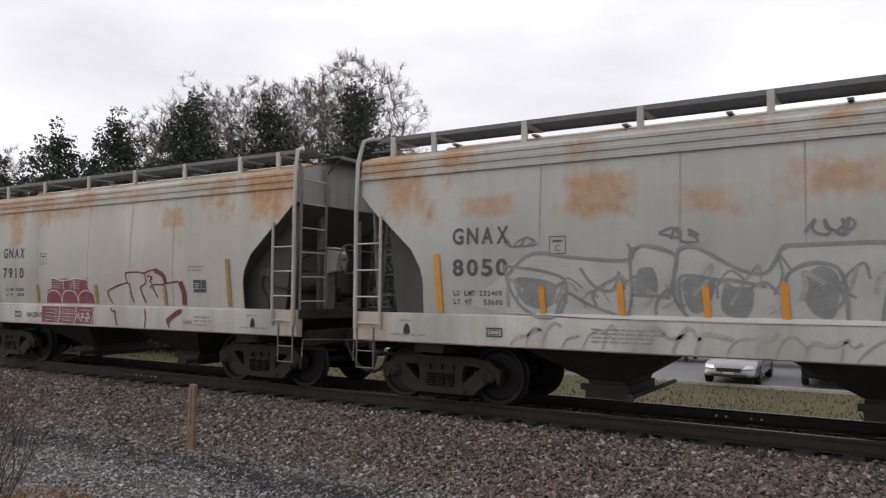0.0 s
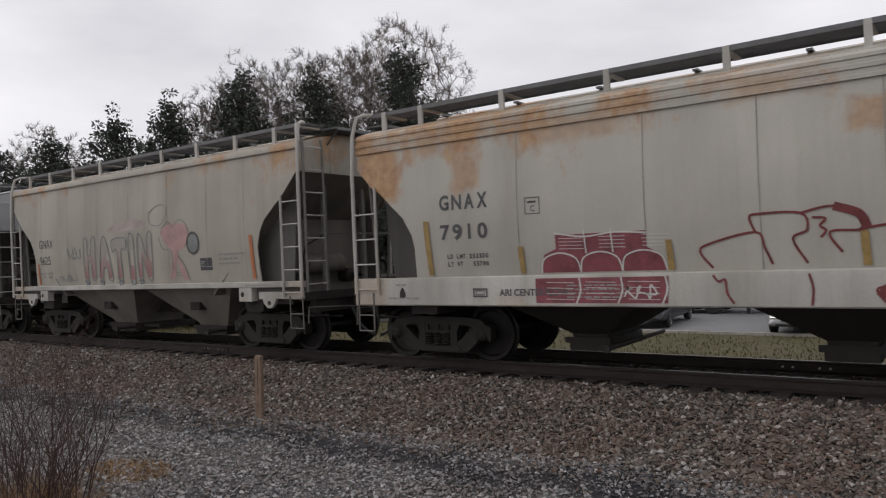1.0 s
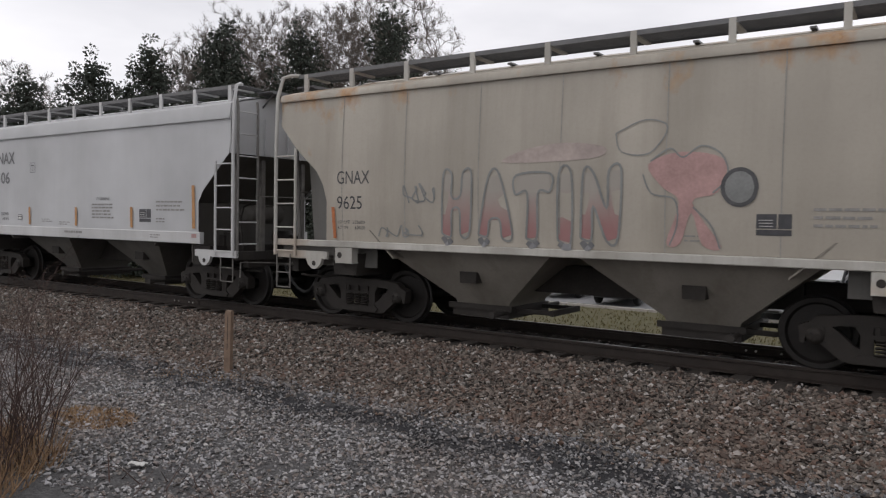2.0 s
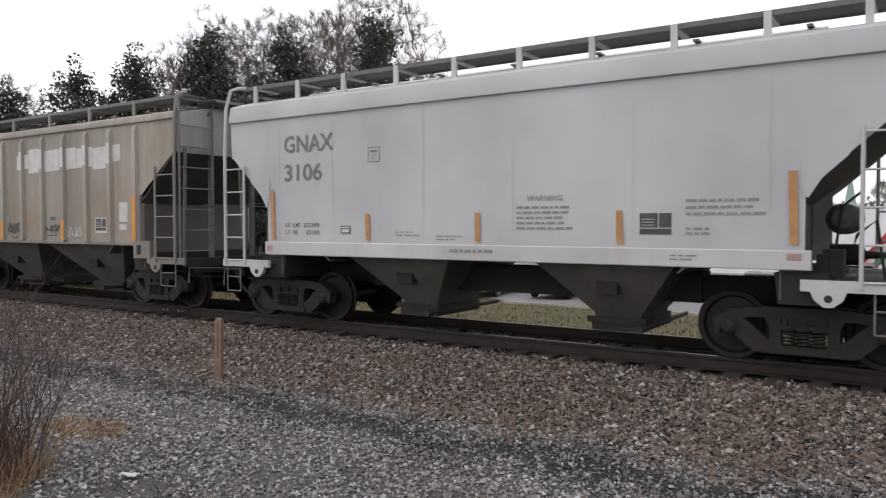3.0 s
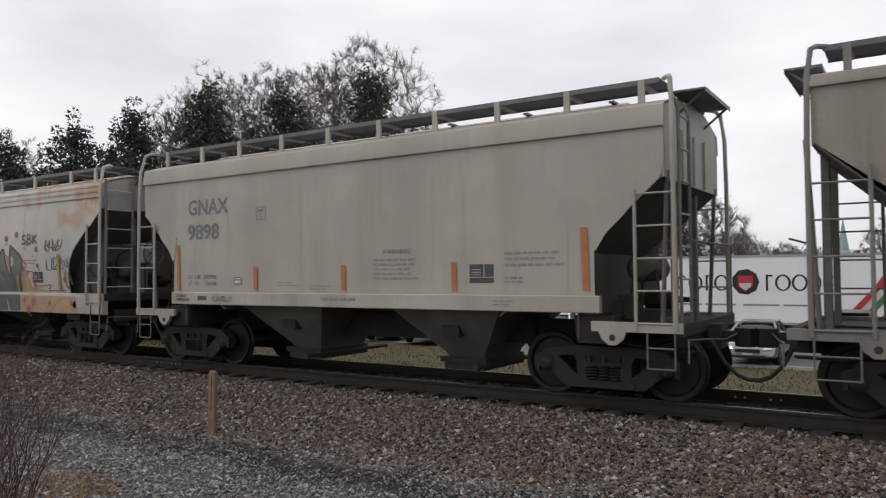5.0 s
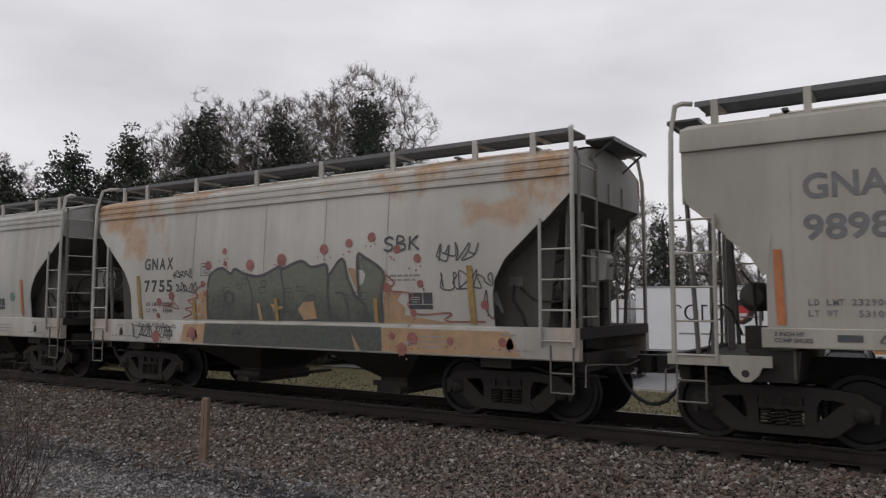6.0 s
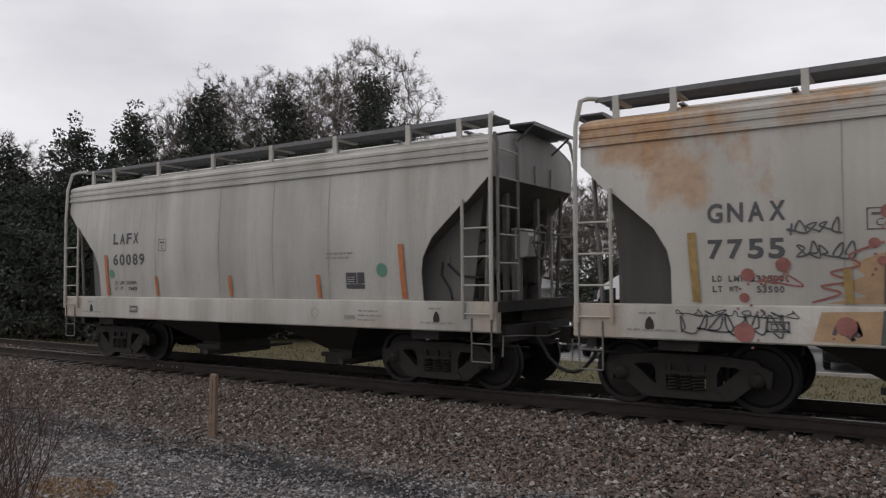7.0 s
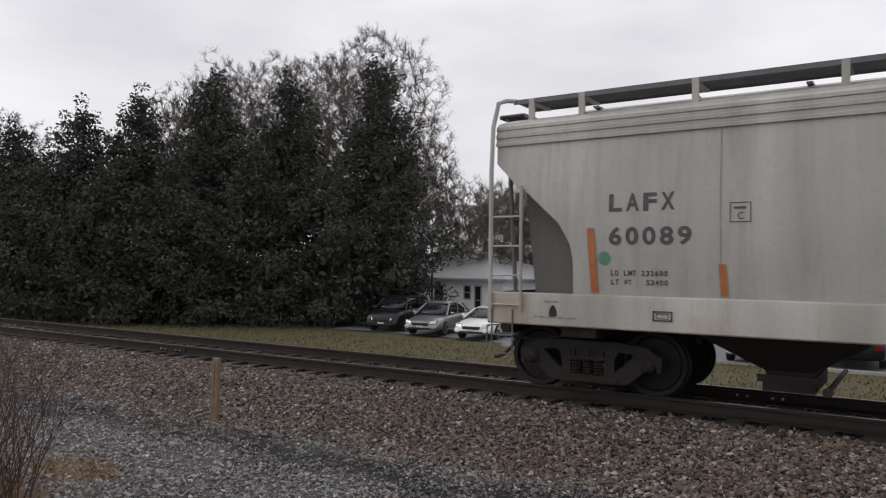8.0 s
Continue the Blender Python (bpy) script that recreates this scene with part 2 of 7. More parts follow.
# ---- geometry helpers ----
class Geo:
    """Gathers faces for one mesh."""

    def __init__(self):
        self.v, self.f = [], []

    def add(self, verts, faces):
        n = len(self.v)
        self.v.extend(verts)
        self.f.extend(tuple(i + n for i in f) for f in faces)
        return self

    def box(self, x0, x1, y0, y1, z0, z1):
        p = [(x, y, z) for x in (x0, x1) for y in (y0, y1) for z in (z0, z1)]
        return self.add(p, [(0, 1, 3, 2), (4, 6, 7, 5), (0, 4, 5, 1), (2, 3, 7, 6), (0, 2, 6, 4), (1, 5, 7, 3)])

    def prism(self, poly, y0, y1):
        """A polygon of (x, z), extruded along y."""
        n = len(poly)
        p = [(x, y0, z) for x, z in poly] + [(x, y1, z) for x, z in poly]
        f = [(i, (i + 1) % n, n + (i + 1) % n, n + i) for i in range(n)]
        return self.add(p, f + [tuple(range(n))[::-1], tuple(range(n, 2 * n))])

    def run(self, poly, x0, x1):
        """A polygon of (y, z), extruded along x."""
        n = len(poly)
        p = [(x0, y, z) for y, z in poly] + [(x1, y, z) for y, z in poly]
        f = [(i, (i + 1) % n, n + (i + 1) % n, n + i) for i in range(n)]
        return self.add(p, f + [tuple(range(n))[::-1], tuple(range(n, 2 * n))])

    def tube(self, pts, r, n=6, r_end=None):
        pts = [Vector(p) for p in pts]
        m = len(pts)
        base = len(self.v)
        for k, p in enumerate(pts):
            d = (pts[min(k + 1, m - 1)] - pts[max(k - 1, 0)]).normalized()
            a = d.orthogonal().normalized() if abs(d.z) > 0.9 else d.cross(Vector((0, 0, 1))).normalized()
            b = d.cross(a)
            rr = r if r_end is None else r + (r_end - r) * k / max(1, m - 1)
            for i in range(n):
                w = 2 * math.pi * i / n
                self.v.append(tuple(p + a * (rr * math.cos(w)) + b * (rr * math.sin(w))))
        for k in range(m - 1):
            for i in range(n):
                j = (i + 1) % n
                self.f.append((base + k * n + i, base + k * n + j, base + (k + 1) * n + j, base + (k + 1) * n + i))
        self.f.append(tuple(base + i for i in range(n))[::-1])
        self.f.append(tuple(base + (m - 1) * n + i for i in range(n)))
        return self

    def lathe(self, prof, n=28, axis="y", at=(0, 0, 0)):
        """A profile of (radius, along) turned about an axis."""
        base, m = len(self.v), len(prof)
        for r, a in prof:
            for i in range(n):
                w = 2 * math.pi * i / n
                c, s = r * math.cos(w), r * math.sin(w)
                q = (c, a, s) if axis == "y" else ((a, c, s) if axis == "x" else (c, s, a))
                self.v.append(tuple(q[k] + at[k] for k in range(3)))
        for k in range(m - 1):
            for i in range(n):
                j = (i + 1) % n
                self.f.append((base + k * n + i, base + k * n + j, base + (k + 1) * n + j, base + (k + 1) * n + i))
        self.f.append(tuple(base + i for i in range(n))[::-1])
        self.f.append(tuple(base + (m - 1) * n + i for i in range(n)))
        return self

    def loft(self, rings, caps=True):
        base, n = len(self.v), len(rings[0])
        for r in rings:
            self.v.extend(tuple(p) for p in r)
        for k in range(len(rings) - 1):
            for i in range(n):
                j = (i + 1) % n
                self.f.append((base + k * n + i, base + k * n + j, base + (k + 1) * n + j, base + (k + 1) * n + i))
        if caps:
            self.f.append(tuple(base + i for i in range(n))[::-1])
            self.f.append(tuple(base + (len(rings) - 1) * n + i for i in range(n)))
        return self

    def mesh(self, name, material, smooth=38, fix=True):
        me = bpy.data.meshes.new(name)
        me.from_pydata(self.v, [], self.f)
        if fix:
            bm = bmesh.new()
            bm.from_mesh(me)
            bmesh.ops.recalc_face_normals(bm, faces=bm.faces)
            bm.to_mesh(me)
            bm.free()
        if smooth:
            me.polygons.foreach_set("use_smooth", [True] * len(me.polygons))
            me.set_sharp_from_angle(angle=radians(smooth))
        me.materials.append(material)
        return me


def part(name, geo, material, parent=None, label="", at=None, smooth=38):
    """One mesh object under a thing or a part. geo: a Geo, or a mesh to share."""
    me = geo.mesh(name, material, smooth) if isinstance(geo, Geo) else geo
    ob = new(name, me)
    if parent is not None:
        ob.parent = parent
    if at is not None:
        ob.matrix_basis = at
    if label:
        ob["label"] = label
    if name in ("print_block", "warning_lines", "maker_lines", "faded_print_block"):
        ob["kind"] = "stuff"
    return ob


def thing(name, label, category, group="", at=None, kind=""):
    ob = new(name)
    ob.empty_display_size = 0.2
    if at is not None:
        ob.matrix_basis = at
    return tagged(ob, label, category, group, kind)


def structure(name, geo, material, label, category, smooth=38, kind="structure"):
    ob = new(name, geo.mesh(name, material, smooth))
    return tagged(ob, label, category, "", kind)


def lerp(x, pts):
    """Piecewise-linear through (x, y) pairs in rising x."""
    if x <= pts[0][0]:
        return pts[0][1]
    for (a, b), (c, d) in zip(pts, pts[1:]):
        if x <= c:
            return b + (d - b) * (x - a) / (c - a)
    return pts[-1][1]


# ---- ground: one sheet, the ballast bank between a gravel road and a lawn ----
LAND = [(-400, -0.5), (-30, -0.45), (-12, -0.40), (-8, -0.52), (-5, -0.58), (-3.7, -0.60), (-3.2, -0.56), (-1.85, -0.275),
        (-1.45, -0.225), (-1.20, -0.215), (-0.86, -0.245), (-0.7, -0.235), (1.35, -0.205), (1.75, -0.27), (3.3, -0.80), (6, -1.10), (12, -1.28), (40, -1.45), (400, -1.6)]


def land(x, y):
    z = lerp(y, LAND)
    if abs(y) < 60:
        z += 0.02 * noise.noise(Vector((x * 0.7, y * 0.7, 0))) * min(1, max(0, abs(y) - 1.5))
    return z


def build_ground():
    xs = [-3000, -800, -300, -140, -90] + [-70 + 1.0 * i for i in range(100)] + [60, 140, 400, 1000, 3000]
    ys = [-3000, -400, -120, -40, -20, -14] + [-12 + 0.5 * i for i in range(17)] + [-3.7, -3.45, -3.2, -2.7, -2.2, -1.85, -1.45, -1.2, -0.86, -0.5, 0.5, 1.35, 1.75, 2.2, 2.7, 3.3, 4, 5] + [6 + i for i in range(10)] + [18, 22, 26, 32, 40, 60, 120, 400, 3000]
    g = Geo()
    nx = len(xs)
    g.v = [(x, y, land(x, y)) for y in ys for x in xs]
    g.f = [(j * nx + i, j * nx + i + 1, (j + 1) * nx + i + 1, (j + 1) * nx + i) for j in range(len(ys) - 1) for i in range(nx - 1)]
    me = g.mesh("ground", M_ROAD, 180, False)
    for m in (M_BED, M_GRASS, M_FAR):
        me.materials.append(m)
    which = []
    for f in me.polygons:
        y, x = f.center.y, f.center.x
        which.append(0 if y < -3.4 else 1 if y < 3.0 else 2 if (y < 40 and -100 < x < 60) else 3)
    me.polygons.foreach_set("material_index", which)
    tagged(new("ground", me), "gravel road, grey ballast bank and yellow-green winter lawn", "ground", kind="structure")


build_ground()


def scatter(name, n, xr, yr, size, mat, label, seed, flat=0.7, power=1.0, feather=0.0, bleed=0.0):
    """Loose stones lying on the ground, each a broken block of its own shape."""
    rng = np.random.default_rng(seed)
    base = np.array([(-1, 0.2, 0), (1, -0.2, 0), (0.1, -1, 0.2), (-0.1, 1, -0.2), (0.2, 0.1, -1), (-0.2, -0.1, 1)], float)
    tris = np.array([(0, 2, 5), (2, 1, 5), (1, 3, 5), (3, 0, 5), (2, 0, 4), (1, 2, 4), (3, 1, 4), (0, 3, 4)])
    x = xr[1] - (xr[1] - xr[0]) * rng.random(n) ** power
    y = rng.uniform(yr[0], yr[1], n) + np.abs(rng.normal(0, feather, n)) * (-1 if feather > 0 else 0) * (rng.random(n) < 0.3)
    y = np.where(rng.random(n) < 0.2, y + bleed * np.abs(rng.normal(0, 0.35, n)), y)
    if bleed:
        keep = np.array([noise.noise(Vector((a * 1.1, b * 1.6, 4))) + 0.35 * noise.noise(Vector((a * 3, b * 4, 9))) for a, b in zip(x, y)])
        keep = (keep > -0.12 - 0.5 * rng.random(n)) & ~((np.abs(y + 4.3) < 0.30 + 0.35 * keep) & (rng.random(n) < 0.5))
        x, y = x[keep], y[keep]
        n = len(x)
    s = size[0] + (size[1] - size[0]) * rng.random(n) ** 1.8
    z = np.array([land(a, b) for a, b in zip(x, y)])
    v = base[None] * rng.uniform(0.55, 1.1, (n, 6, 1)) + rng.normal(0, 0.16, (n, 6, 3))
    v[:, :, 2] *= flat
    v *= s[:, None, None] * 0.68
    ang = rng.uniform(0, 2 * np.pi, n)
    tilt = rng.normal(0, 0.45, n)
    c, si, ct, st = np.cos(ang), np.sin(ang), np.cos(tilt), np.sin(tilt)
    vx, vz = v[:, :, 0] * ct[:, None] - v[:, :, 2] * st[:, None], v[:, :, 0] * st[:, None] + v[:, :, 2] * ct[:, None]
    out = np.empty_like(v)
    out[:, :, 0] = vx * c[:, None] - v[:, :, 1] * si[:, None] + x[:, None]
    out[:, :, 1] = vx * si[:, None] + v[:, :, 1] * c[:, None] + y[:, None]
    out[:, :, 2] = vz + (z + s * rng.uniform(-0.05, 0.55, n))[:, None]
    me = bpy.data.meshes.new(name)
    faces = (tris[None] + 6 * np.arange(n)[:, None, None]).reshape(-1, 3)
    me.vertices.add(6 * n)
    me.vertices.foreach_set("co", out.ravel())
    me.loops.add(faces.size)
    me.loops.foreach_set("vertex_index", faces.ravel())
    me.polygons.add(len(faces))
    me.polygons.foreach_set("loop_start", np.arange(len(faces)) * 3)
    me.update()
    me.validate()
    me.shade_flat()
    me.materials.append(mat)
    tagged(new(name, me), label, "stones", kind="stuff")


scatter("ballast_stones", 84000, (-24, 3), (-3.6, -1.17), (0.028, 0.072), M_BALLAST, "loose grey-brown crushed stone ballast on the bank", 1, power=1.5, feather=0.35)
scatter("track_ballast", 10000, (-26, 3), (-0.9, 3.2), (0.03, 0.07), M_BALLAST, "dark crushed stone ballast between and behind the rails", 2)
scatter("far_ballast", 9000, (-60, -22), (-3.9, 3.0), (0.05, 0.11), M_BALLAST, "grey-brown crushed stone ballast farther along the track", 3)
scatter("road_gravel", 84000, (-22, 1), (-7.9, -3.5), (0.020, 0.052), M_GRAVEL, "pale grey gravel of the access road with a dark stain", 4, power=1.25, bleed=1.0)


# ---- track ----
RAIL_SECTION = [(-0.070, -0.185), (0.070, -0.185), (0.070, -0.172), (0.012, -0.150), (0.010, -0.045), (0.037, -0.036),
                (0.037, -0.006), (0.030, 0.0), (-0.030, 0.0), (-0.037, -0.006), (-0.037, -0.036), (-0.010, -0.045), (-0.012, -0.150), (-0.070, -0.172)]


def build_track():
    track = thing("track", "single railway track with dark rusty rails on creosoted ties", "track", kind="structure")
    for side in (-1, 1):
        yc = side * 0.754
        g = Geo().run([(yc + a, b - 0.003) for a, b in RAIL_SECTION], -260, 120)
        rail = part("rail", g, M_RAIL, track)
        part("rail_head", Geo().box(-260, 120, yc - 0.028, yc + 0.028, -0.002, 0.0015), M_RAILTOP, rail, "bright worn running surface", smooth=0)
        for xj in ((-2.05,) if side > 0 else (-13.9,)):
            bar = Geo()
            for s in (-1, 1):
                bar.box(xj - 0.45, xj + 0.45, yc + s * 0.012, yc + s * 0.032, -0.145, -0.052)
            jb = part("joint_bar", bar, M_RAIL, track, smooth=0)
            bolts = Geo()
            for k in (-0.36, -0.22, 0.14, 0.28):
                bolts.lathe([(0.0, yc - 0.062), (0.016, yc - 0.060), (0.016, yc - 0.03)], 8, "y", (xj + k, 0, -0.10))
            part("bolt", bolts, M_BOLT, jb, smooth=0)
    rng = random.Random(5)
    tie = Geo().run([(-1.42, -0.36), (1.30, -0.36), (1.30, -0.195), (1.29, -0.185), (-1.41, -0.185), (-1.42, -0.195)], -0.115, 0.115).mesh("tie", M_TIE, 0)
    plate = Geo().box(-0.09, 0.09, -0.90, -0.60, -0.192, -0.176).box(-0.09, 0.09, 0.60, 0.90, -0.192, -0.176).mesh("tie_plate", M_RAIL, 0)
    for i in range(130):
        ob = new("tie", tie)
        ob.parent = track
        ob.matrix_basis = pose(-62 + 0.53 * i, rng.uniform(-0.06, 0.06), rng.uniform(-0.006, 0.004), 0, 0, rng.uniform(-1.2, 1.2))
        if -25 < -62 + 0.53 * i < 4:
            p = new("tie_plate", plate)
            p.parent = ob


build_track()

# wooden stake beside the track
POST_AT = (-9.05, -3.63)
zp = land(*POST_AT)
post = thing("wooden_post", "short square weathered brown wooden post standing in the ballast", "post", at=pose(POST_AT[0], POST_AT[1], zp, 0, 1.0, 24))
g = Geo()
g.loft([[(-0.05, -0.05, -0.1), (0.05, -0.05, -0.1), (0.05, 0.05, -0.1), (-0.05, 0.05, -0.1)],
        [(-0.048, -0.048, 0.92), (0.048, -0.048, 0.92), (0.048, 0.048, 0.92), (-0.048, 0.048, 0.92)],
        [(-0.040, -0.040, 0.95), (0.042, -0.040, 0.94), (0.040, 0.040, 0.945), (-0.042, 0.040, 0.955)]])
part("shaft", g, M_POST, post, smooth=0)
part("split", Geo().box(-0.004, 0.003, -0.0515, -0.0490, 0.35, 0.88), M_TIE, post, "dark drying crack", smooth=0)


# ---- freight cars ----
WHEEL_R, WHEELBASE = 0.457, 1.778


def truck_meshes():
    """Meshes that all trucks share: side frame, wheelset, springs, bolster, bearing cap, brake shoe."""
    sf = Geo()
    y0, y1 = -0.075, 0.075
    sf.prism([(-0.98, 0.60), (-0.88, 0.70), (-0.45, 0.745), (0.45, 0.745), (0.88, 0.70), (0.98, 0.60), (0.84, 0.54), (0.62, 0.60), (0.45, 0.605), (-0.45, 0.605), (-0.62, 0.60), (-0.84, 0.54)], y0, y1)
    sf.prism([(-0.42, 0.16), (0.42, 0.16), (0.47, 0.22), (0.40, 0.27), (-0.40, 0.27), (-0.47, 0.22)], y0 - 0.02, y1 + 0.02)
    for s in (-1, 1):
        sf.prism([(s * 0.92, 0.60), (s * 0.72, 0.585), (s * 0.62, 0.51), (s * 0.47, 0.37), (s * 0.38, 0.32), (s * 0.30, 0.20), (s * 0.42, 0.145), (s * 0.60, 0.17), (s * 0.78, 0.32), (s * 0.98, 0.50)], y0 + 0.004, y1 - 0.004)
        sf.prism([(s * 0.255, 0.22), (s * 0.40, 0.22), (s * 0.40, 0.50), (s * 0.47, 0.64), (s * 0.27, 0.64)], y0 - 0.006, y1 + 0.006)
        sf.prism([(s * 0.76, 0.37), (s * 0.80, 0.58), (s * 0.98, 0.62), (s * 1.08, 0.57), (s * 1.06, 0.36), (s * 1.01, 0.36), (s * 0.99, 0.47), (s * 0.80, 0.47), (s * 0.79, 0.36)], y0 - 0.012, y1 + 0.012)
    sf.box(-0.27, 0.27, y0 - 0.02, y1 + 0.02, 0.47, 0.52)
    sf.box(-0.27, 0.27, y0 + 0.03, y1 - 0.03, 0.50, 0.63)
    for k in (-0.22, 0.0, 0.22):
        sf.box(k - 0.025, k + 0.025, y0 - 0.02, y1 + 0.02, 0.50, 0.62)
    ws = Geo()
    for s in (-1, 1):
        yy = s * 0.7175
        tread = [(0.0, yy - s * 0.02), (0.10, yy - s * 0.03), (0.13, yy + s * 0.045), (0.36, yy + s * 0.035), (0.39, yy + s * 0.085),
                 (0.448, yy + s * 0.09), (0.455, yy + s * 0.085), (0.460, yy + s * 0.01), (0.487, yy - s * 0.005), (0.485, yy - s * 0.04), (0.40, yy - s * 0.045), (0.36, yy), (0.12, yy - s * 0.05), (0.0, yy - s * 0.05)]
        ws.lathe(tread, 40)
    ws.lathe([(0.0, -0.95), (0.075, -0.95), (0.09, -0.70), (0.08, 0.0), (0.09, 0.70), (0.075, 0.95), (0.0, 0.95)], 14)
    cap = Geo().lathe([(0.0, -0.135), (0.055, -0.135), (0.085, -0.115), (0.105, -0.09), (0.105, 0.07)], 18)
    for k in range(3):
        a = 2 * math.pi * k / 3 + 0.4
        cap.lathe([(0.0, -0.150), (0.016, -0.150), (0.016, -0.12)], 6, "y", (0.05 * math.cos(a), 0, 0.05 * math.sin(a)))
    coil = Geo()
    for cx, cy in ((-0.17, -0.07), (0.0, -0.07), (0.17, -0.07), (-0.085, 0.07), (0.085, 0.07)):
        pts = [(cx + 0.068 * math.cos(w), cy + 0.068 * math.sin(w), 0.262 + 0.215 * k / 45) for k in range(46) for w in (2 * math.pi * k / 9,)]
        coil.tube(pts, 0.0165, 4)
    bol = Geo().prism([(-0.20, 0.44), (0.20, 0.44), (0.23, 0.62), (0.15, 0.72), (-0.15, 0.72), (-0.23, 0.62)], -0.95, 0.95)
    bol.lathe([(0.18, 0.70), (0.20, 0.80), (0.0, 0.80)], 18, "z")
    shoe = Geo().prism([(-0.04, 0.30), (0.02, 0.28), (0.05, 0.44), (0.02, 0.60), (-0.03, 0.58), (0.0, 0.44)], -0.06, 0.06)
    tr = Geo().run([(-0.95, 0.36), (0.95, 0.36), (0.95, 0.42), (-0.95, 0.42)], -0.05, 0.05)
    return dict(side=sf.mesh("side_frame", M_IRON), wheel=ws.mesh("wheelset", M_WHEEL), cap=cap.mesh("bearing_cap", M_IRON),
                coil=coil.mesh("spring_nest", M_IRON), bolster=bol.mesh("truck", M_IRON), shoe=shoe.mesh("brake_shoe", M_IRON), beam=tr.mesh("brake_beam", M_IRON))


TM = truck_meshes()
WHEELSETS = []


def add_truck(car, xc):
    tk = part("truck", TM["bolster"], None, car, "grimy cast-steel two-axle truck", pose(xc, 0, 0))
    for s in (-1, 1):
        part("side_frame", TM["side"], None, tk, at=pose(0, s * 1.0, 0))
        part("spring_nest", TM["coil"], None, tk, at=pose(0, s * 1.0, 0))
        for e in (-1, 1):
            part("bearing_cap", TM["cap"], None, tk, at=pose(e * WHEELBASE / 2, s * 1.0, WHEEL_R, 0, 0, 0 if s < 0 else 180))
            part("brake_shoe", TM["shoe"], None, tk, at=pose(e * 0.37, s * 0.75, 0.02, 0, 0, 0 if e > 0 else 180))
    for e in (-1, 1):
        part("brake_beam", TM["beam"], None, tk, at=pose(e * 0.33, 0, 0.02))
        ws = part("wheelset", TM["wheel"], None, tk, at=pose(e * WHEELBASE / 2, 0, WHEEL_R))
        WHEELSETS.append((ws, e * WHEELBASE / 2))
    return tk


def side_y(spec, z):
    """How far the side sheet stands from the middle at the height z."""
    a, b = spec["z0"], spec["z1"]
    u = min(1, max(0, (z - a) / (b - a)))
    return 1.52 + spec["bulge"] * math.sin(math.pi * u) * (1.1 - 0.35 * u)


def half_len(spec, z):
    return lerp(z, spec["cut"])


def side_sheet(spec, s):
    """A side sheet with its end cut-outs, bowed and 20 mm thick."""
    g = Geo()
    zs = sorted(set([spec["z0"] + (spec["z1"] - spec["z0"]) * i / 16 for i in range(17)] + [z for z, _ in spec["cut"]]))
    n = 14
    rings = []
    for off in (0.0, 0.02):
        for z in zs:
            h = half_len(spec, z)
            for i in range(n + 1):
                rings.append((-h + 2 * h * i / n, s * (side_y(spec, z) - off), z))
    w, m = n + 1, len(zs)
    faces = []
    for layer in (0, 1):
        o = layer * w * m
        for j in range(m - 1):
            for i in range(n):
                faces.append((o + j * w + i, o + j * w + i + 1, o + (j + 1) * w + i + 1, o + (j + 1) * w + i))
    for j in range(m - 1):
        for i in (0, n):
            a, b = j * w + i, (j + 1) * w + i
            faces.append((a, b, b + w * m, a + w * m))
    return g.add(rings, faces)


def bowed(spec, s, pts, lift):
    """Points (x, z) laid on the side sheet, lift metres proud of it; on the sill's face below the sheet."""
    out = []
    for x, z in pts:
        y = side_y(spec, z) if z >= spec["z0"] else spec["sill_y"]
        out.append((x, s * (y + lift), z))
    return out


def strip(spec, s, x, z0, z1, wide, lift=0.006, lean=0.0, n=6):
    g = Geo()
    pts = []
    for k in range(n + 1):
        z = z0 + (z1 - z0) * k / n
        xx = x + lean * (z1 - z)
        pts.append(bowed(spec, s, [(xx - wide / 2, z), (xx + wide / 2, z)], lift))
    for a, b in zip(pts, pts[1:]):
        g.add([a[0], a[1], b[1], b[0]], [(0, 1, 2, 3)])
    return g


def lettering(text, size, x, z, spec, lift=0.007, s=-1, stretch=1.0, gap=1.0, bold=0.0):
    """Stencilled words lying on the car's side; x, z: lower left corner."""
    cu = bpy.data.curves.new("lettering", "FONT")
    cu.body, cu.size, cu.resolution_u, cu.space_character, cu.offset = text, size * 1.38, 3, gap, bold
    tmp = bpy.data.objects.new("lettering", cu)
    scene.collection.objects.link(tmp)
    me = bpy.data.meshes.new_from_object(tmp.evaluated_get(bpy.context.evaluated_depsgraph_get()))
    bpy.data.objects.remove(tmp)
    bpy.data.curves.remove(cu)
    g = Geo()
    g.v = bowed(spec, s, [(x + v.co.x * stretch, z + v.co.y) for v in me.vertices], lift)
    g.f = [tuple(p.vertices) for p in me.polygons]
    bpy.data.meshes.remove(me)
    return g


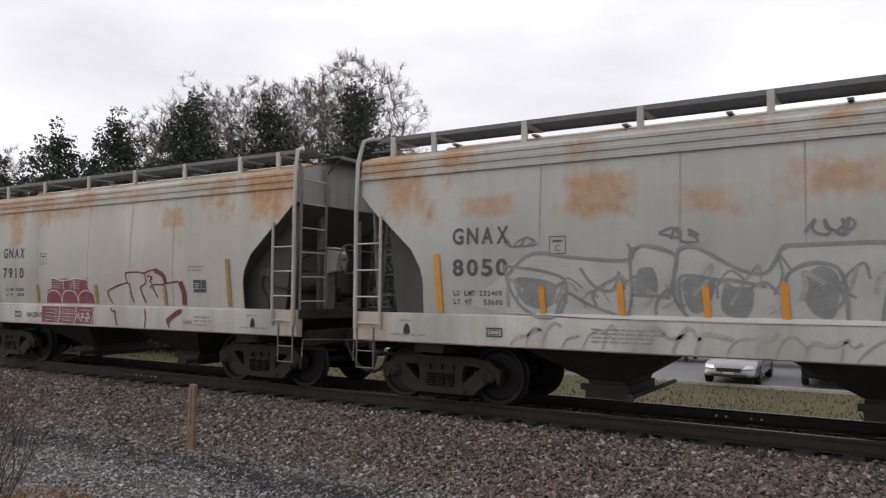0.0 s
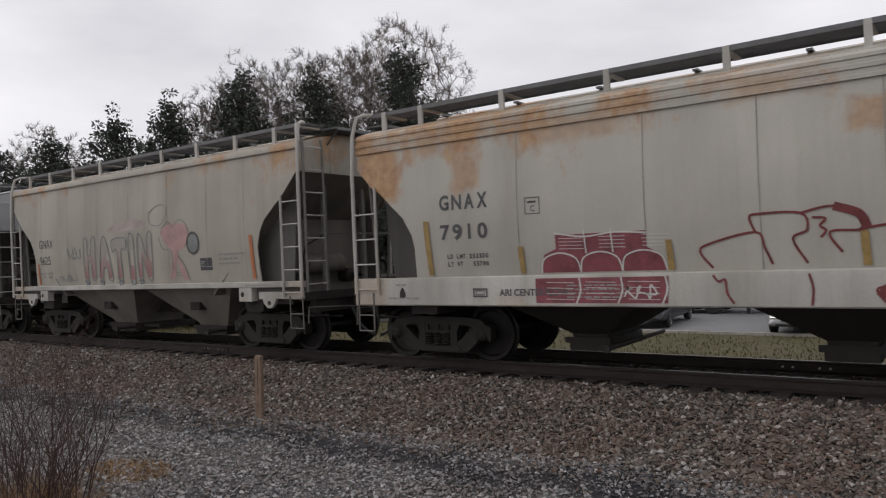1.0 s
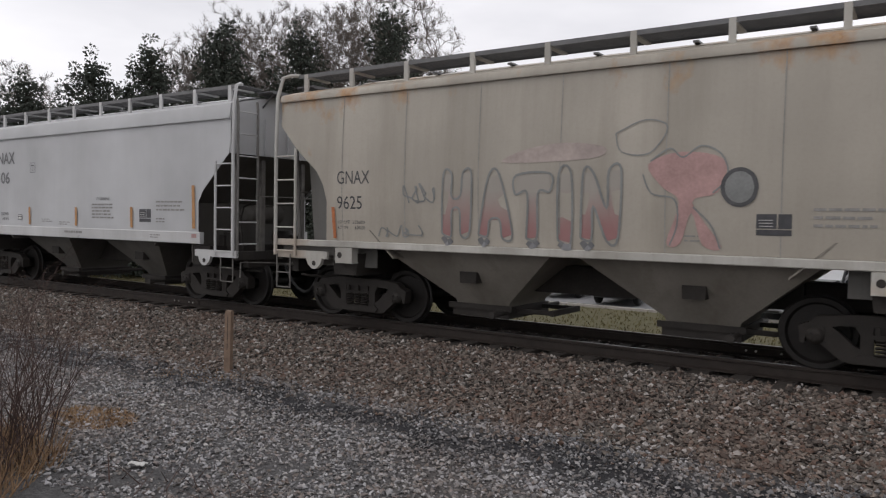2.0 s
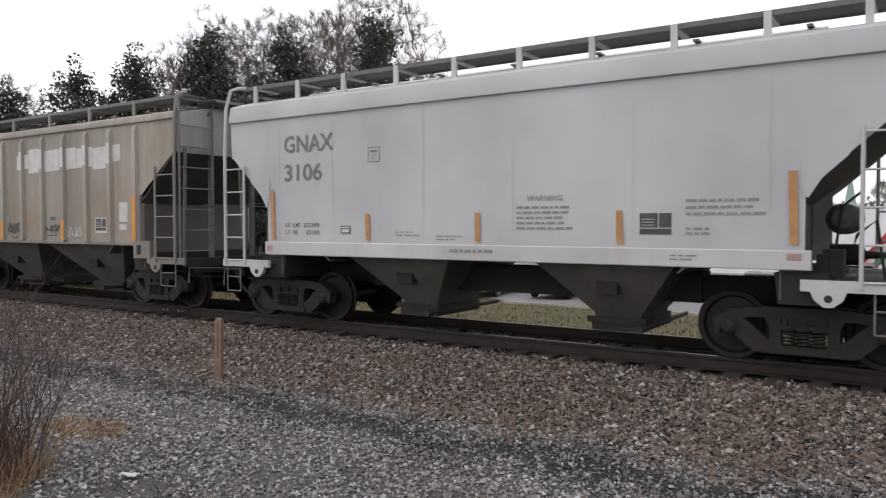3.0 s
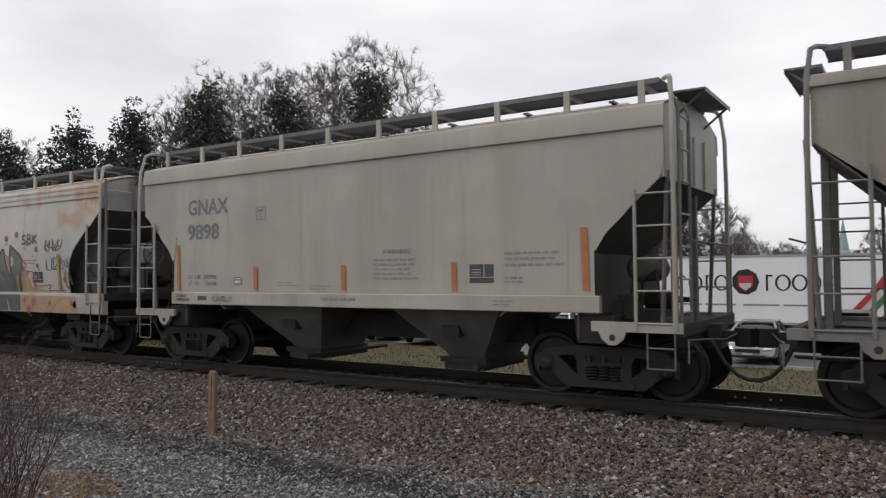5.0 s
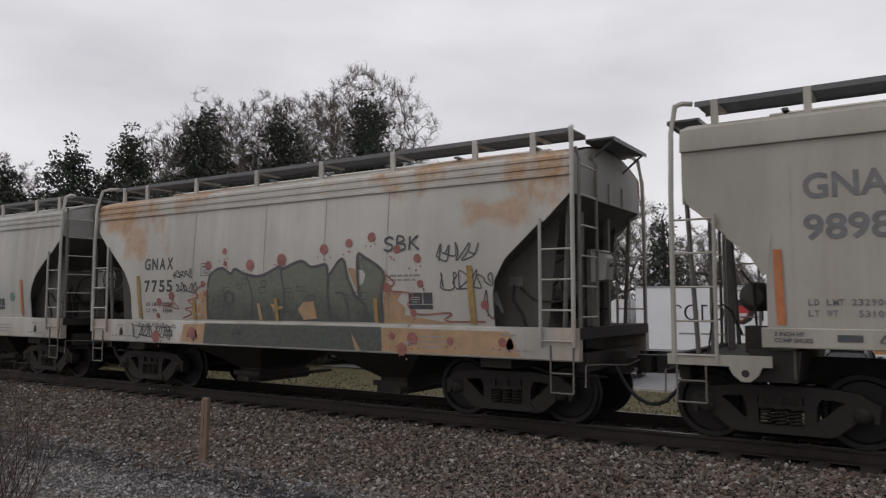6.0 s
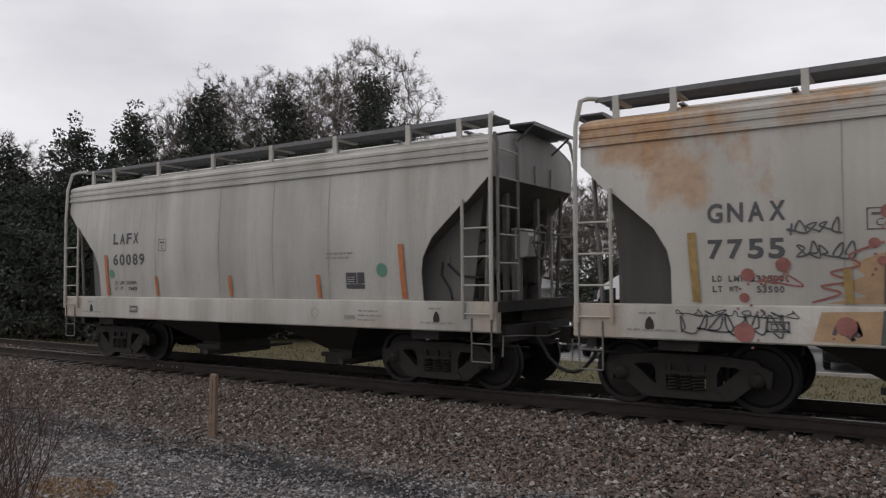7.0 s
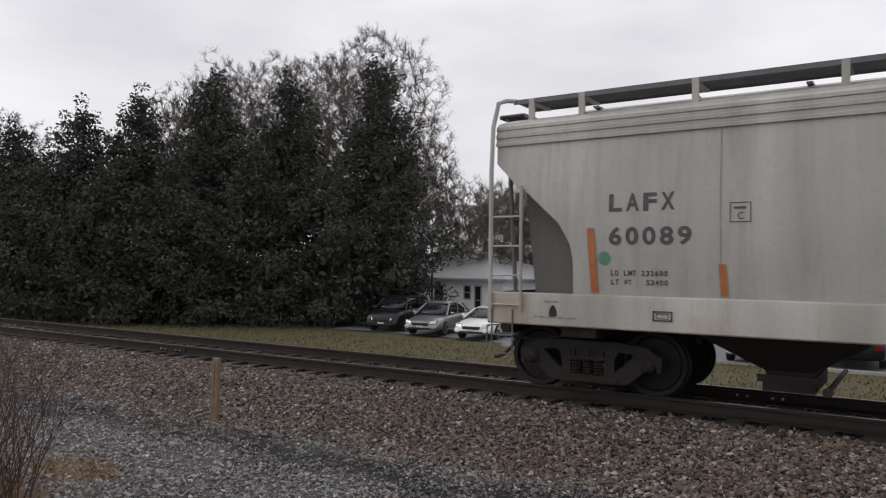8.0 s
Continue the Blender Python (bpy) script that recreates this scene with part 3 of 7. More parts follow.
def block_lettering(text, size, cell, x, z, spec, lift=0.007, s=-1, bold=0.0):
    """Railway block letters, each as wide as its cell allows; x, z: lower left corner."""
    flat = dict(spec)
    g = Geo()
    for i, ch in enumerate(text):
        if ch == " ":
            continue
        cu = bpy.data.curves.new("lettering", "FONT")
        cu.body, cu.size, cu.resolution_u, cu.offset = ch, size * 1.38, 3, bold
        tmp = bpy.data.objects.new("lettering", cu)
        scene.collection.objects.link(tmp)
        me = bpy.data.meshes.new_from_object(tmp.evaluated_get(bpy.context.evaluated_depsgraph_get()))
        bpy.data.objects.remove(tmp)
        bpy.data.curves.remove(cu)
        lo, hi = min(v.co.x for v in me.vertices), max(v.co.x for v in me.vertices)
        k = cell * (0.94 if ch in "WM" else 0.78) / (hi - lo) if ch not in "1I" else 1.0
        shift = x + i * cell + (0 if ch not in "1I" else cell * 0.25)
        base = len(g.v)
        g.v = list(g.v) + bowed(flat, s, [(shift + (v.co.x - lo) * k, z + v.co.y) for v in me.vertices], lift)
        g.f = list(g.f) + [tuple(base + q for q in p.vertices) for p in me.polygons]
        bpy.data.meshes.remove(me)
    return g


def ribbon(spec, pts, wide, lift=0.008, s=-1, closed=False, taper=1.0):
    """A painted stroke through (x, z) points, smoothed."""
    p = [Vector(q) for q in pts]
    if closed:
        p.append(p[0])
    fine = []
    for i in range(len(p) - 1):
        a, b, c, d = p[max(i - 1, 0)], p[i], p[i + 1], p[min(i + 2, len(p) - 1)]
        for k in range(5):
            u = k / 5
            fine.append(0.5 * ((2 * b) + (c - a) * u + (2 * a - 5 * b + 4 * c - d) * u * u + (3 * b - a - 3 * c + d) * u ** 3))
    fine.append(p[-1])
    g, edge = Geo(), []
    m = len(fine)
    for i, q in enumerate(fine):
        t = fine[min(i + 1, m - 1)] - fine[max(i - 1, 0)]
        if t.length < 1e-6:
            t = Vector((1, 0))
        nrm = Vector((-t.y, t.x)).normalized() * wide * 0.5 * (1 + (taper - 1) * i / m)
        edge.append(((q + nrm)[:], (q - nrm)[:]))
    for a, b in zip(edge, edge[1:]):
        g.add(bowed(spec, s, [a[0], a[1], b[1], b[0]], lift), [(0, 1, 2, 3)])
    return g


def blob(spec, pts, lift=0.006, s=-1, round_=True):
    """A filled painted shape with an outline through (x, z) points."""
    p = [Vector(q) for q in pts]
    n = len(p)
    fine = []
    for i in range(n):
        a, b, c, d = p[i - 1], p[i], p[(i + 1) % n], p[(i + 2) % n]
        for k in range(4 if round_ else 1):
            u = k / 4
            fine.append((0.5 * ((2 * b) + (c - a) * u + (2 * a - 5 * b + 4 * c - d) * u * u + (3 * b - a - 3 * c + d) * u ** 3)).to_3d())
    tris = geometry.tessellate_polygon([fine])
    g = Geo()
    g.add(bowed(spec, s, [(q.x, q.y) for q in fine], lift), [tuple(t) for t in tris])
    return g


def joined(*geos):
    out = Geo()
    for g in geos:
        out.add(g.v, g.f)
    return out


def small_print(spec, x, z, rows, wide, high=0.035, step=0.075, seed=1, s=-1):
    """Lines of small stencilled print, too fine to read, as broken bars."""
    rng = random.Random(seed)
    g = Geo()
    for r in range(rows):
        xx = x
        end = x + wide * rng.uniform(0.75, 1.0)
        while xx < end:
            w = rng.uniform(0.05, 0.16)
            g.add(bowed(spec, s, [(xx, z - r * step), (xx + w, z - r * step), (xx + w, z - r * step + high), (xx, z - r * step + high)], 0.007), [(0, 1, 2, 3)])
            xx += w + 0.025
    return g


# body types. cut: (height, half length of the side sheet), rising
TYPE_A = dict(z0=1.43, z1=3.62, bulge=0.075, sill_y=1.575, sill=(0.965, 1.43), sill_len=5.68, cut=[(1.43, 4.34), (1.9, 4.33), (2.12, 4.37), (2.42, 4.54), (2.90, 5.07), (2.95, 5.18), (3.33, 5.56), (3.62, 5.57)],
              top=5.57, style="deep", rim=(3.60, 3.93), tc=8.60, ladder=5.62, inner=5.12, inner_top=2.98, plat=1.43, seams=(-2.35, -0.4, 1.05, 2.4))
TYPE_B = dict(z0=1.48, z1=3.76, bulge=0.0, sill_y=1.53, sill=(1.24, 1.485), sill_len=4.56, cut=[(1.48, 4.49), (2.22, 4.49), (2.32, 4.62), (3.05, 5.42), (3.3, 5.47), (3.76, 5.47)],
              top=5.47, style="band", rim=(3.75, 4.04), tc=8.88, ladder=5.60, inner=5.08, inner_top=2.9, plat=1.12, seams=(-4.2, -2.9, -1.0, 0.6, 2.4, 4.1))
TYPE_D = dict(z0=1.42, z1=3.94, bulge=0.06, sill_y=1.56, sill=(1.30, 1.42), sill_len=5.70, cut=[(1.42, 4.50), (1.64, 4.48), (2.11, 4.46), (2.4, 4.55), (2.62, 4.69), (3.04, 5.20), (3.10, 5.26), (3.48, 5.62), (3.94, 5.62)],
              top=5.62, style="thin", rim=(3.92, 4.05), tc=8.28, ladder=5.70, inner=5.2, inner_top=3.05, plat=1.2, seams=(-4.1, -2.75, -1.35, 0.0, 1.5, 2.9, 4.1))
TYPE_C = dict(z0=1.42, z1=4.10, bulge=0.0, sill_y=1.54, sill=(1.34, 1.425), sill_len=4.35, cut=[(1.42, 4.12), (2.36, 4.15), (3.28, 5.32), (3.34, 5.37), (4.10, 5.38)],
              top=5.38, style="rib", rim=(3.98, 4.12), tc=8.19, ladder=5.42, inner=4.78, inner_top=3.0, plat=1.10, seams=())


def roof_z(spec, y):
    """Height of the curved roof."""
    e = spec["rim"][1]
    return e + (0.26 if spec["style"] != "rib" else 0.22) * (1 - (abs(y) / 1.47) ** 2)


def hopper_car(spec, x0, label, paint, shaded_paint, trim, bar_mat, detail=None, hand_wheel=False, web=None):
    """A two-bay covered hopper. Its origin is on the rail tops at mid-length; it runs along +x."""
    car = thing("hopper_car", label, "freight car", "covered hoppers of the train")
    zc = spec["cut"]
    top, zt = spec["top"], spec["rim"][1]
    z_low = [z for z, h in zc if h >= top - 0.12][0]
    for s in (-1, 1):
        part("side_sheet", side_sheet(spec, s), paint, car)
        # eave rim
        r0, r1 = spec["rim"]
        ye = side_y(spec, r0)
        if spec["style"] == "deep":
            prof = [(ye - 0.02, r0 - 0.012), (ye + 0.035, r0 - 0.012), (ye + 0.035, r0 + 0.035), (ye + 0.012, r0 + 0.045), (ye + 0.012, r0 + 0.10), (ye + 0.03, r0 + 0.11), (ye + 0.03, r0 + 0.16),
                    (ye + 0.005, r0 + 0.17), (ye, r0 + 0.22), (ye + 0.016, r0 + 0.23), (ye + 0.012, r0 + 0.275), (ye - 0.06, r1), (ye - 0.09, r1 - 0.02)]
        elif spec["style"] == "band":
            prof = [(ye - 0.02, r0 - 0.03), (ye + 0.045, r0 - 0.03), (ye + 0.05, r0), (ye + 0.005, r1 - 0.03), (ye - 0.05, r1), (ye - 0.07, r1 - 0.03)]
        else:
            prof = [(ye - 0.02, r0 - 0.015), (ye + 0.045, r0 - 0.015), (ye + 0.05, r0 + 0.03), (ye + 0.02, r1 - 0.02), (ye - 0.05, r1 + 0.004), (ye - 0.07, r1 - 0.03)]
        part("eave", Geo().run([(s * a, b) for a, b in prof], -top - 0.01, top + 0.01), paint, car)
        # side sill
        a, b = spec["sill"]
        L, ys = spec["sill_len"], spec["sill_y"]
        if spec["style"] == "deep":
            prof = [(ys - 0.14, a), (ys - 0.02, a), (ys, a + 0.02), (ys, b - 0.10), (ys - 0.012, b - 0.02), (ys - 0.045, b), (ys - 0.14, b)]
        else:
            prof = [(ys - 0.10, a), (ys - 0.01, a), (ys, a + 0.012), (ys, b - 0.016), (ys - 0.01, b - 0.004), (ys - 0.10, b - 0.004)]
        part("side_sill", Geo().run([(s * p, q) for p, q in prof], -L, L), trim, car)
        # raised weld seams
        for k, x in enumerate(spec["seams"]):
            part("seam", strip(spec, s, x, spec["z0"] + 0.01, spec["z1"] - 0.03, 0.015, 0.005, n=10), M_SEAM if spec["bulge"] else paint, car)
        # reflective bars
        if s < 0:
            for x, z_a, z_b, w in spec["bars"]:
                part("reflector_strip", strip(spec, s, x, z_a, z_b, w, 0.02, 0.05 if spec["bulge"] else 0.03), bar_mat, car, "faded orange reflective strip")
        if spec["style"] == "rib":
            for i in range(10):
                x = -4.22 + 0.92 * i
                post_ = Geo().loft([[(x - 0.085, s * 1.52, z), (x - 0.06, s * (1.52 + d), z), (x + 0.06, s * (1.52 + d), z), (x + 0.085, s * 1.52, z)] for z, d in ((1.43, 0.07), (3.80, 0.07), (3.90, 0.02))])
                part("side_post", post_, paint, car)
    # roof, hatches, ends
    ny = 12
    arc = [(-1.47 + 2.94 * i / ny, roof_z(spec, -1.47 + 2.94 * i / ny)) for i in range(ny + 1)]
    prof = arc + [(y, z - 0.03) for y, z in arc[::-1]]
    part("roof", Geo().run(prof, -top, top), paint, car)
    hz = roof_z(spec, 0)
    hat = Geo().run([(-0.34, hz - 0.04), (-0.34, hz + 0.05), (-0.25, hz + 0.09), (0.25, hz + 0.09), (0.34, hz + 0.05), (0.34, hz - 0.04)], -top + 0.9, top - 0.9)
    hatch = part("roof_hatch", hat, paint, car)
    for k in range(7):
        x = -top + 1.1 + k * (2 * top - 2.2) / 6
        part("hatch_clamp", Geo().box(x - 0.04, x + 0.04, -0.40, 0.40, hz + 0.085, hz + 0.115), M_GRATE, hatch)
    ye = side_y(spec, 3.5) - 0.01
    for e in (-1, 1):
        out = [(y, z) for y, z in arc if abs(y) < ye]
        poly = [(-ye, z_low), (-ye, spec["rim"][0])] + out + [(ye, spec["rim"][0]), (ye, z_low)]
        part("end_sheet", Geo().run(poly, e * (top - 0.03), e * top), E_GREY if spec["style"] in ("deep", "rib") else paint, car)
        for y_r in (-0.62, 0.0, 0.62):
            part("end_rib", Geo().box(*sorted((e * (top - 0.002), e * (top + 0.03))), y_r - 0.03, y_r + 0.03, z_low + 0.02, spec["rim"][0] + 0.05), E_GREY if spec["style"] in ("deep", "rib") else paint, car, smooth=0)
        # floor that slopes from the end sheet down to the hoppers
        xa, xb, zb = e * (top - 0.03), e * 3.0, 1.15
        za = z_low
        sl = Geo()
        sl.add([(xa, -ye, za), (xa, ye, za), (xb, ye, zb), (xb, -ye, zb), (xa, -ye, za + 0.03), (xa, ye, za + 0.03), (xb, ye, zb + 0.03), (xb, -ye, zb + 0.03)],
               [(0, 1, 2, 3), (7, 6, 5, 4), (0, 4, 5, 1), (1, 5, 6, 2), (2, 6, 7, 3), (3, 7, 4, 0)])
        # coloured darker than the sides, as its overhang is shaded
        part("slope_sheet", sl, shaded_paint, car)

        def slope_at(x):
            return za + (zb - za) * (abs(x) - abs(xa)) / (abs(xb) - abs(xa))
        # stub web plates and upright posts under the slope
        pz = spec["plat"]
        for s in (-1, 1):
            if spec["style"] in ("deep", "thin"):
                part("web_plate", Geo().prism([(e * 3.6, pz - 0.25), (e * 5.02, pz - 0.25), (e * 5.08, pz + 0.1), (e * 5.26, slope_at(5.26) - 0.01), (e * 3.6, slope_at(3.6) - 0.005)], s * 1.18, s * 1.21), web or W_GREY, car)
            part("end_post", Geo().run([(s * 0.52, pz - 0.1), (s * 0.62, pz - 0.1), (s * 0.62, slope_at(5.32) + 0.02), (s * 0.52, slope_at(5.32) + 0.02)], e * 5.28, e * 5.36), M_DIRTY, car)
            part("corner_stake", Geo().tube([(e * 5.36, s * 1.30, pz), (e * 5.46, s * 1.34, z_low + 0.1)], 0.035, 6), M_DIRTY, car)
        xw, yw = (4.66, 1.17) if spec["style"] in ("deep", "thin") else (4.20, 1.44)
        part("stub_bulkhead", Geo().box(min(e * xw, e * xw + e * 0.03), max(e * xw, e * xw + e * 0.03), -yw, yw, pz - 0.25, slope_at(xw)), shaded_paint if spec["style"] != "rib" else D_GREY, car)
        # end platform, end sill and centre sill
        pl = Geo().box(min(e * 4.4, e * 5.66), max(e * 4.4, e * 5.66), -1.50, 1.50, pz - 0.09, pz - 0.05)
        pl.box(min(e * 5.58, e * 5.69), max(e * 5.58, e * 5.69), -1.53, 1.53, pz - 0.16, pz)
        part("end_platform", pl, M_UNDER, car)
        if spec["style"] != "deep":
            x1, x2 = sorted((e * 4.45, e * 5.69))
            for y_a in (-1.56, 1.50):
                part("platform_beam", Geo().box(x1, x2, y_a, y_a + 0.06, pz - 0.12, pz + 0.015), trim, car)
            part("jacking_pad", Geo().prism([(e * 4.55, pz - 0.10), (e * 4.95, pz - 0.10), (e * 4.90, pz - 0.22), (e * 4.80, pz - 0.30), (e * 4.70, pz - 0.30), (e * 4.60, pz - 0.22)], -1.57, -1.50), trim, car, "jacking pad with a round hole")
            part("pad_hole", Geo().lathe([(0.0, -1.574), (0.045, -1.574), (0.05, -1.56)], 12, "y", (e * 4.75, 0, pz - 0.20)), M_UNDER, car)
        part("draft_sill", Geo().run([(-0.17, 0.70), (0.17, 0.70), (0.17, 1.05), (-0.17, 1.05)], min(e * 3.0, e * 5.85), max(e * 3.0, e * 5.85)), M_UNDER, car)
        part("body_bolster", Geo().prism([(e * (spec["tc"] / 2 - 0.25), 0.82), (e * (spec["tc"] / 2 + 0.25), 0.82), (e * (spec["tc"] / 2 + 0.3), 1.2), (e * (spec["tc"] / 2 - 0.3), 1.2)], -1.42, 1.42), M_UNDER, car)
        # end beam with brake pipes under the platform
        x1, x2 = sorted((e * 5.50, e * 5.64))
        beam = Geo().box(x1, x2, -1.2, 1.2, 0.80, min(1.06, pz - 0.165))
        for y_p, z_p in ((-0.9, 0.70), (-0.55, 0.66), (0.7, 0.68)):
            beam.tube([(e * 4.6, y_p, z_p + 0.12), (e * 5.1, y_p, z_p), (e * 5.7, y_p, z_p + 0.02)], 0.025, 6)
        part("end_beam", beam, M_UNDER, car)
        # coupler, air hose, uncoupling lever
        cp = Geo().run([(-0.07, 0.80), (0.07, 0.80), (0.07, 0.95), (-0.07, 0.95)], min(e * 5.75, e * 6.08), max(e * 5.75, e * 6.08))
        cp.loft([[(e * x, y * 0.6 - e * 0.02, z) for y, z in ((-w, 0.74), (w, 0.74), (w, 1.0), (-w, 1.0))] for x, w in ((6.02, 0.14), (6.10, 0.24), (6.24, 0.26), (6.285, 0.16))])
        part("coupler", cp, M_IRON, car, "rusty knuckle coupler")
        hose = [(e * 5.72, -0.30, 0.86), (e * 5.80, -0.32, 0.74), (e * 5.92, -0.30, 0.52), (e * 6.08, -0.27, 0.36), (e * 6.22, -0.25, 0.30), (e * 6.29, -0.25, 0.30)]
        part("air_hose", Geo().tube(hose, 0.03, 7), M_HOSE, car, "drooping black rubber air hose")
        lever = [(e * 5.74, -1.50, 0.62), (e * 5.74, -1.48, 0.92), (e * 5.80, -1.0, 0.90), (e * 5.95, -0.35, 0.86), (e * 6.1, -0.05, 0.95)]
        part("uncoupling_lever", Geo().tube(lever, 0.012, 6), M_DIRTY, car)
        # ladders at the corners
        lx, ix = spec["ladder"], spec["inner"]
        for s in (-1, 1):
            yo = s * (spec["sill_y"] + 0.035)
            zb_ = spec["sill"][0] + 0.20 if spec["style"] == "deep" else pz - 0.08
            topz = zt + 0.38
            stile = [(e * lx, yo, zb_), (e * lx, yo, 3.2), (e * (lx - 0.01), yo * 0.985, zt - 0.05), (e * (lx - 0.05), yo * 0.93, topz - 0.06), (e * (lx - 0.10), yo * 0.84, topz), (e * (lx - 0.2), s * 1.2, topz + 0.01)]
            lad = Geo().tube(stile, 0.034, 8)
            lad.tube([(e * ix, yo, zb_), (e * ix, yo, spec["inner_top"])], 0.026, 6)
            ladder = part("side_ladder", lad, trim, car)
            z = zb_ + 0.08
            while z < spec["inner_top"] - 0.05:
                part("rung", Geo().tube([(e * lx, yo, z), (e * ix, yo, z)], 0.015, 6), trim, ladder)
                z += 0.43
            stp = Geo()
            for xx in (lx - 0.02, ix + 0.14):
                stp.tube([(e * xx, yo * 0.985, 0.53), (e * xx, yo * 0.985, zb_ + 0.02)], 0.013, 6)
            for zz in (0.53, 0.80):
                stp.tube([(e * (lx - 0.02), yo * 0.985, zz), (e * (ix + 0.14), yo * 0.985, zz)], 0.013, 6)
            part("sill_step", stp, M_DIRTY, car)
            if s * e < 0:
                el = Geo()
                xx = e * (lx + 0.06)
                inner_y = {"deep": 0.84, "rib": 0.66}.get(spec["style"], 1.0)
                for yy in (1.50, inner_y):
                    el.tube([(xx, s * yy, pz), (xx, s * yy, zt - 0.12), (xx - e * 0.06, s * (yy - 0.03), zt + 0.05)], 0.026, 6)
                endl = part("end_ladder", el, M_DIRTY, car)
                z = pz + 0.15
                while z < zt - 0.1:
                    part("rung", Geo().tube([(xx, s * 1.50, z), (xx, s * inner_y, z)], 0.015, 6), trim, endl)
                    z += 0.43
        rail_ = Geo().tube([(e * 5.70, -1.08, pz + 1.1), (e * 5.70, 1.3, pz + 1.1)], 0.014, 6)
        rail_.tube([(e * 5.70, 1.3, pz), (e * 5.70, 1.3, pz + 1.1)], 0.014, 6)
        part("end_handrail", rail_, M_DIRTY, car)
    # running boards
    wz = zt + 0.40
    for s in (-1, 1):
        yo, yi = s * 1.24, s * 0.64
        gr = Geo()
        for k in range(16):
            yy = yo + (yi - yo) * k / 15
            gr.box(-top + 0.12, top - 0.12, yy - 0.006, yy + 0.006, wz - (0.07 if k in (0, 15) else 0.032), wz)
        n = 40
        for k in range(n + 1):
            x = -top + 0.14 + k * (2 * top - 0.28) / n
            gr.box(x - 0.004, x + 0.004, min(yo, yi), max(yo, yi), wz - 0.022, wz - 0.006)
        board = part("running_board", gr, M_GRATE, car, "galvanised steel grating running board", smooth=0)
        for x in spec["brackets"]:
            zb_ = roof_z(spec, 1.2)
            part("bracket", Geo().box(x - 0.045, x + 0.045, yo - s * 0.03, yo + s * 0.012, zb_ - 0.03, wz - 0.004).box(x - 0.045, x + 0.045, min(yo, yi), max(yo, yi), wz - 0.075, wz - 0.047), trim, board, smooth=0)
    for e in (-1, 1):
        gr = Geo()
        wz = zt + 0.30
        for k in range(17):
            xx = e * (top - 0.06 + 0.027 * k)
            gr.box(xx - 0.006, xx + 0.006, -0.78, 0.78, wz - (0.06 if k in (0, 16) else 0.035), wz)
        for k in range(13):
            yy = -0.78 + 1.56 * k / 12
            x1, x2 = sorted((e * (top - 0.06), e * (top + 0.375)))
            gr.box(x1, x2, yy - 0.004, yy + 0.004, wz - 0.024, wz - 0.004)
        for yy in (-0.7, 0.7):
            gr.tube([(e * (top - 0.02), yy, zt - 0.02), (e * (top + 0.34), yy, wz - 0.03)], 0.02, 5)
        part("end_running_board", gr, M_GRATE, car, smooth=0)
    if spec["style"] != "deep":
        part("centre_sill", Geo().run([(-0.26, 0.66), (0.26, 0.66), (0.26, 1.10), (-0.26, 1.10)], -3.0, 3.0), M_UNDER, car)
    # bays, gates
    for e in (-1, 1):
        xc = e * 1.78 + {"deep": 0.08, "band": 0.12}.get(spec["style"], 0.0)
        zt_ = spec["sill"][0] + 0.02 if spec["style"] == "deep" else spec["sill"][0] + 0.05
        bw_ = 1.62 if spec["style"] in ("rib", "thin") else 1.06
        gw = {"deep": 0.29, "band": 0.36}.get(spec["style"], 0.52)
        rg = []
        for z, hx, hy in ((zt_ + 0.2, bw_ + 0.12, 1.44), (zt_, bw_, 1.40), (0.48, gw, 0.66), (0.40, gw - 0.02, 0.64)):
            rg.append([(xc - hx, -hy, z), (xc + hx, -hy, z), (xc + hx, hy, z), (xc - hx, hy, z)])
        bay = part("hopper_bay", Geo().loft(rg), shaded_paint if spec["style"] != "deep" else M_UNDER, car)
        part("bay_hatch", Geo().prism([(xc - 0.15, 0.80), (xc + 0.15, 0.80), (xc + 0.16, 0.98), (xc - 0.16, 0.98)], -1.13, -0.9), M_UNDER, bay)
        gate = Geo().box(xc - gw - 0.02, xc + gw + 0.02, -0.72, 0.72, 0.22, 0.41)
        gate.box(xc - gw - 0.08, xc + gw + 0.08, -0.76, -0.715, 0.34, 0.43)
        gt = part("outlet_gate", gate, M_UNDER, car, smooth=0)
        part("gate_shaft", Geo().tube([(xc + 0.50, -1.2, 0.33), (xc + 0.50, 1.2, 0.33)], 0.035, 8).lathe([(0.0, -1.22), (0.06, -1.22), (0.06, -1.12)], 8, "y", (xc + 0.50, 0, 0.33)), M_UNDER, gt)
        if spec["style"] in ("rib", "thin"):
            part("gate_rack", Geo().box(xc + 0.55, xc + 1.20, -0.50, -0.44, 0.31, 0.38).box(xc + 0.55, xc + 1.20, 0.44, 0.50, 0.31, 0.38).box(xc + 1.17, xc + 1.23, -0.52, 0.52, 0.30, 0.39), M_UNDER, gt, smooth=0)
    # brake rigging at one end
    if spec["style"] != "rib":
        add_brakes(car, spec, shaded_paint, trim, hand_wheel)
    for e in (-1, 1):
        add_truck(car, e * spec["tc"] / 2)
    if detail:
        detail(car, spec)
    return car, x0


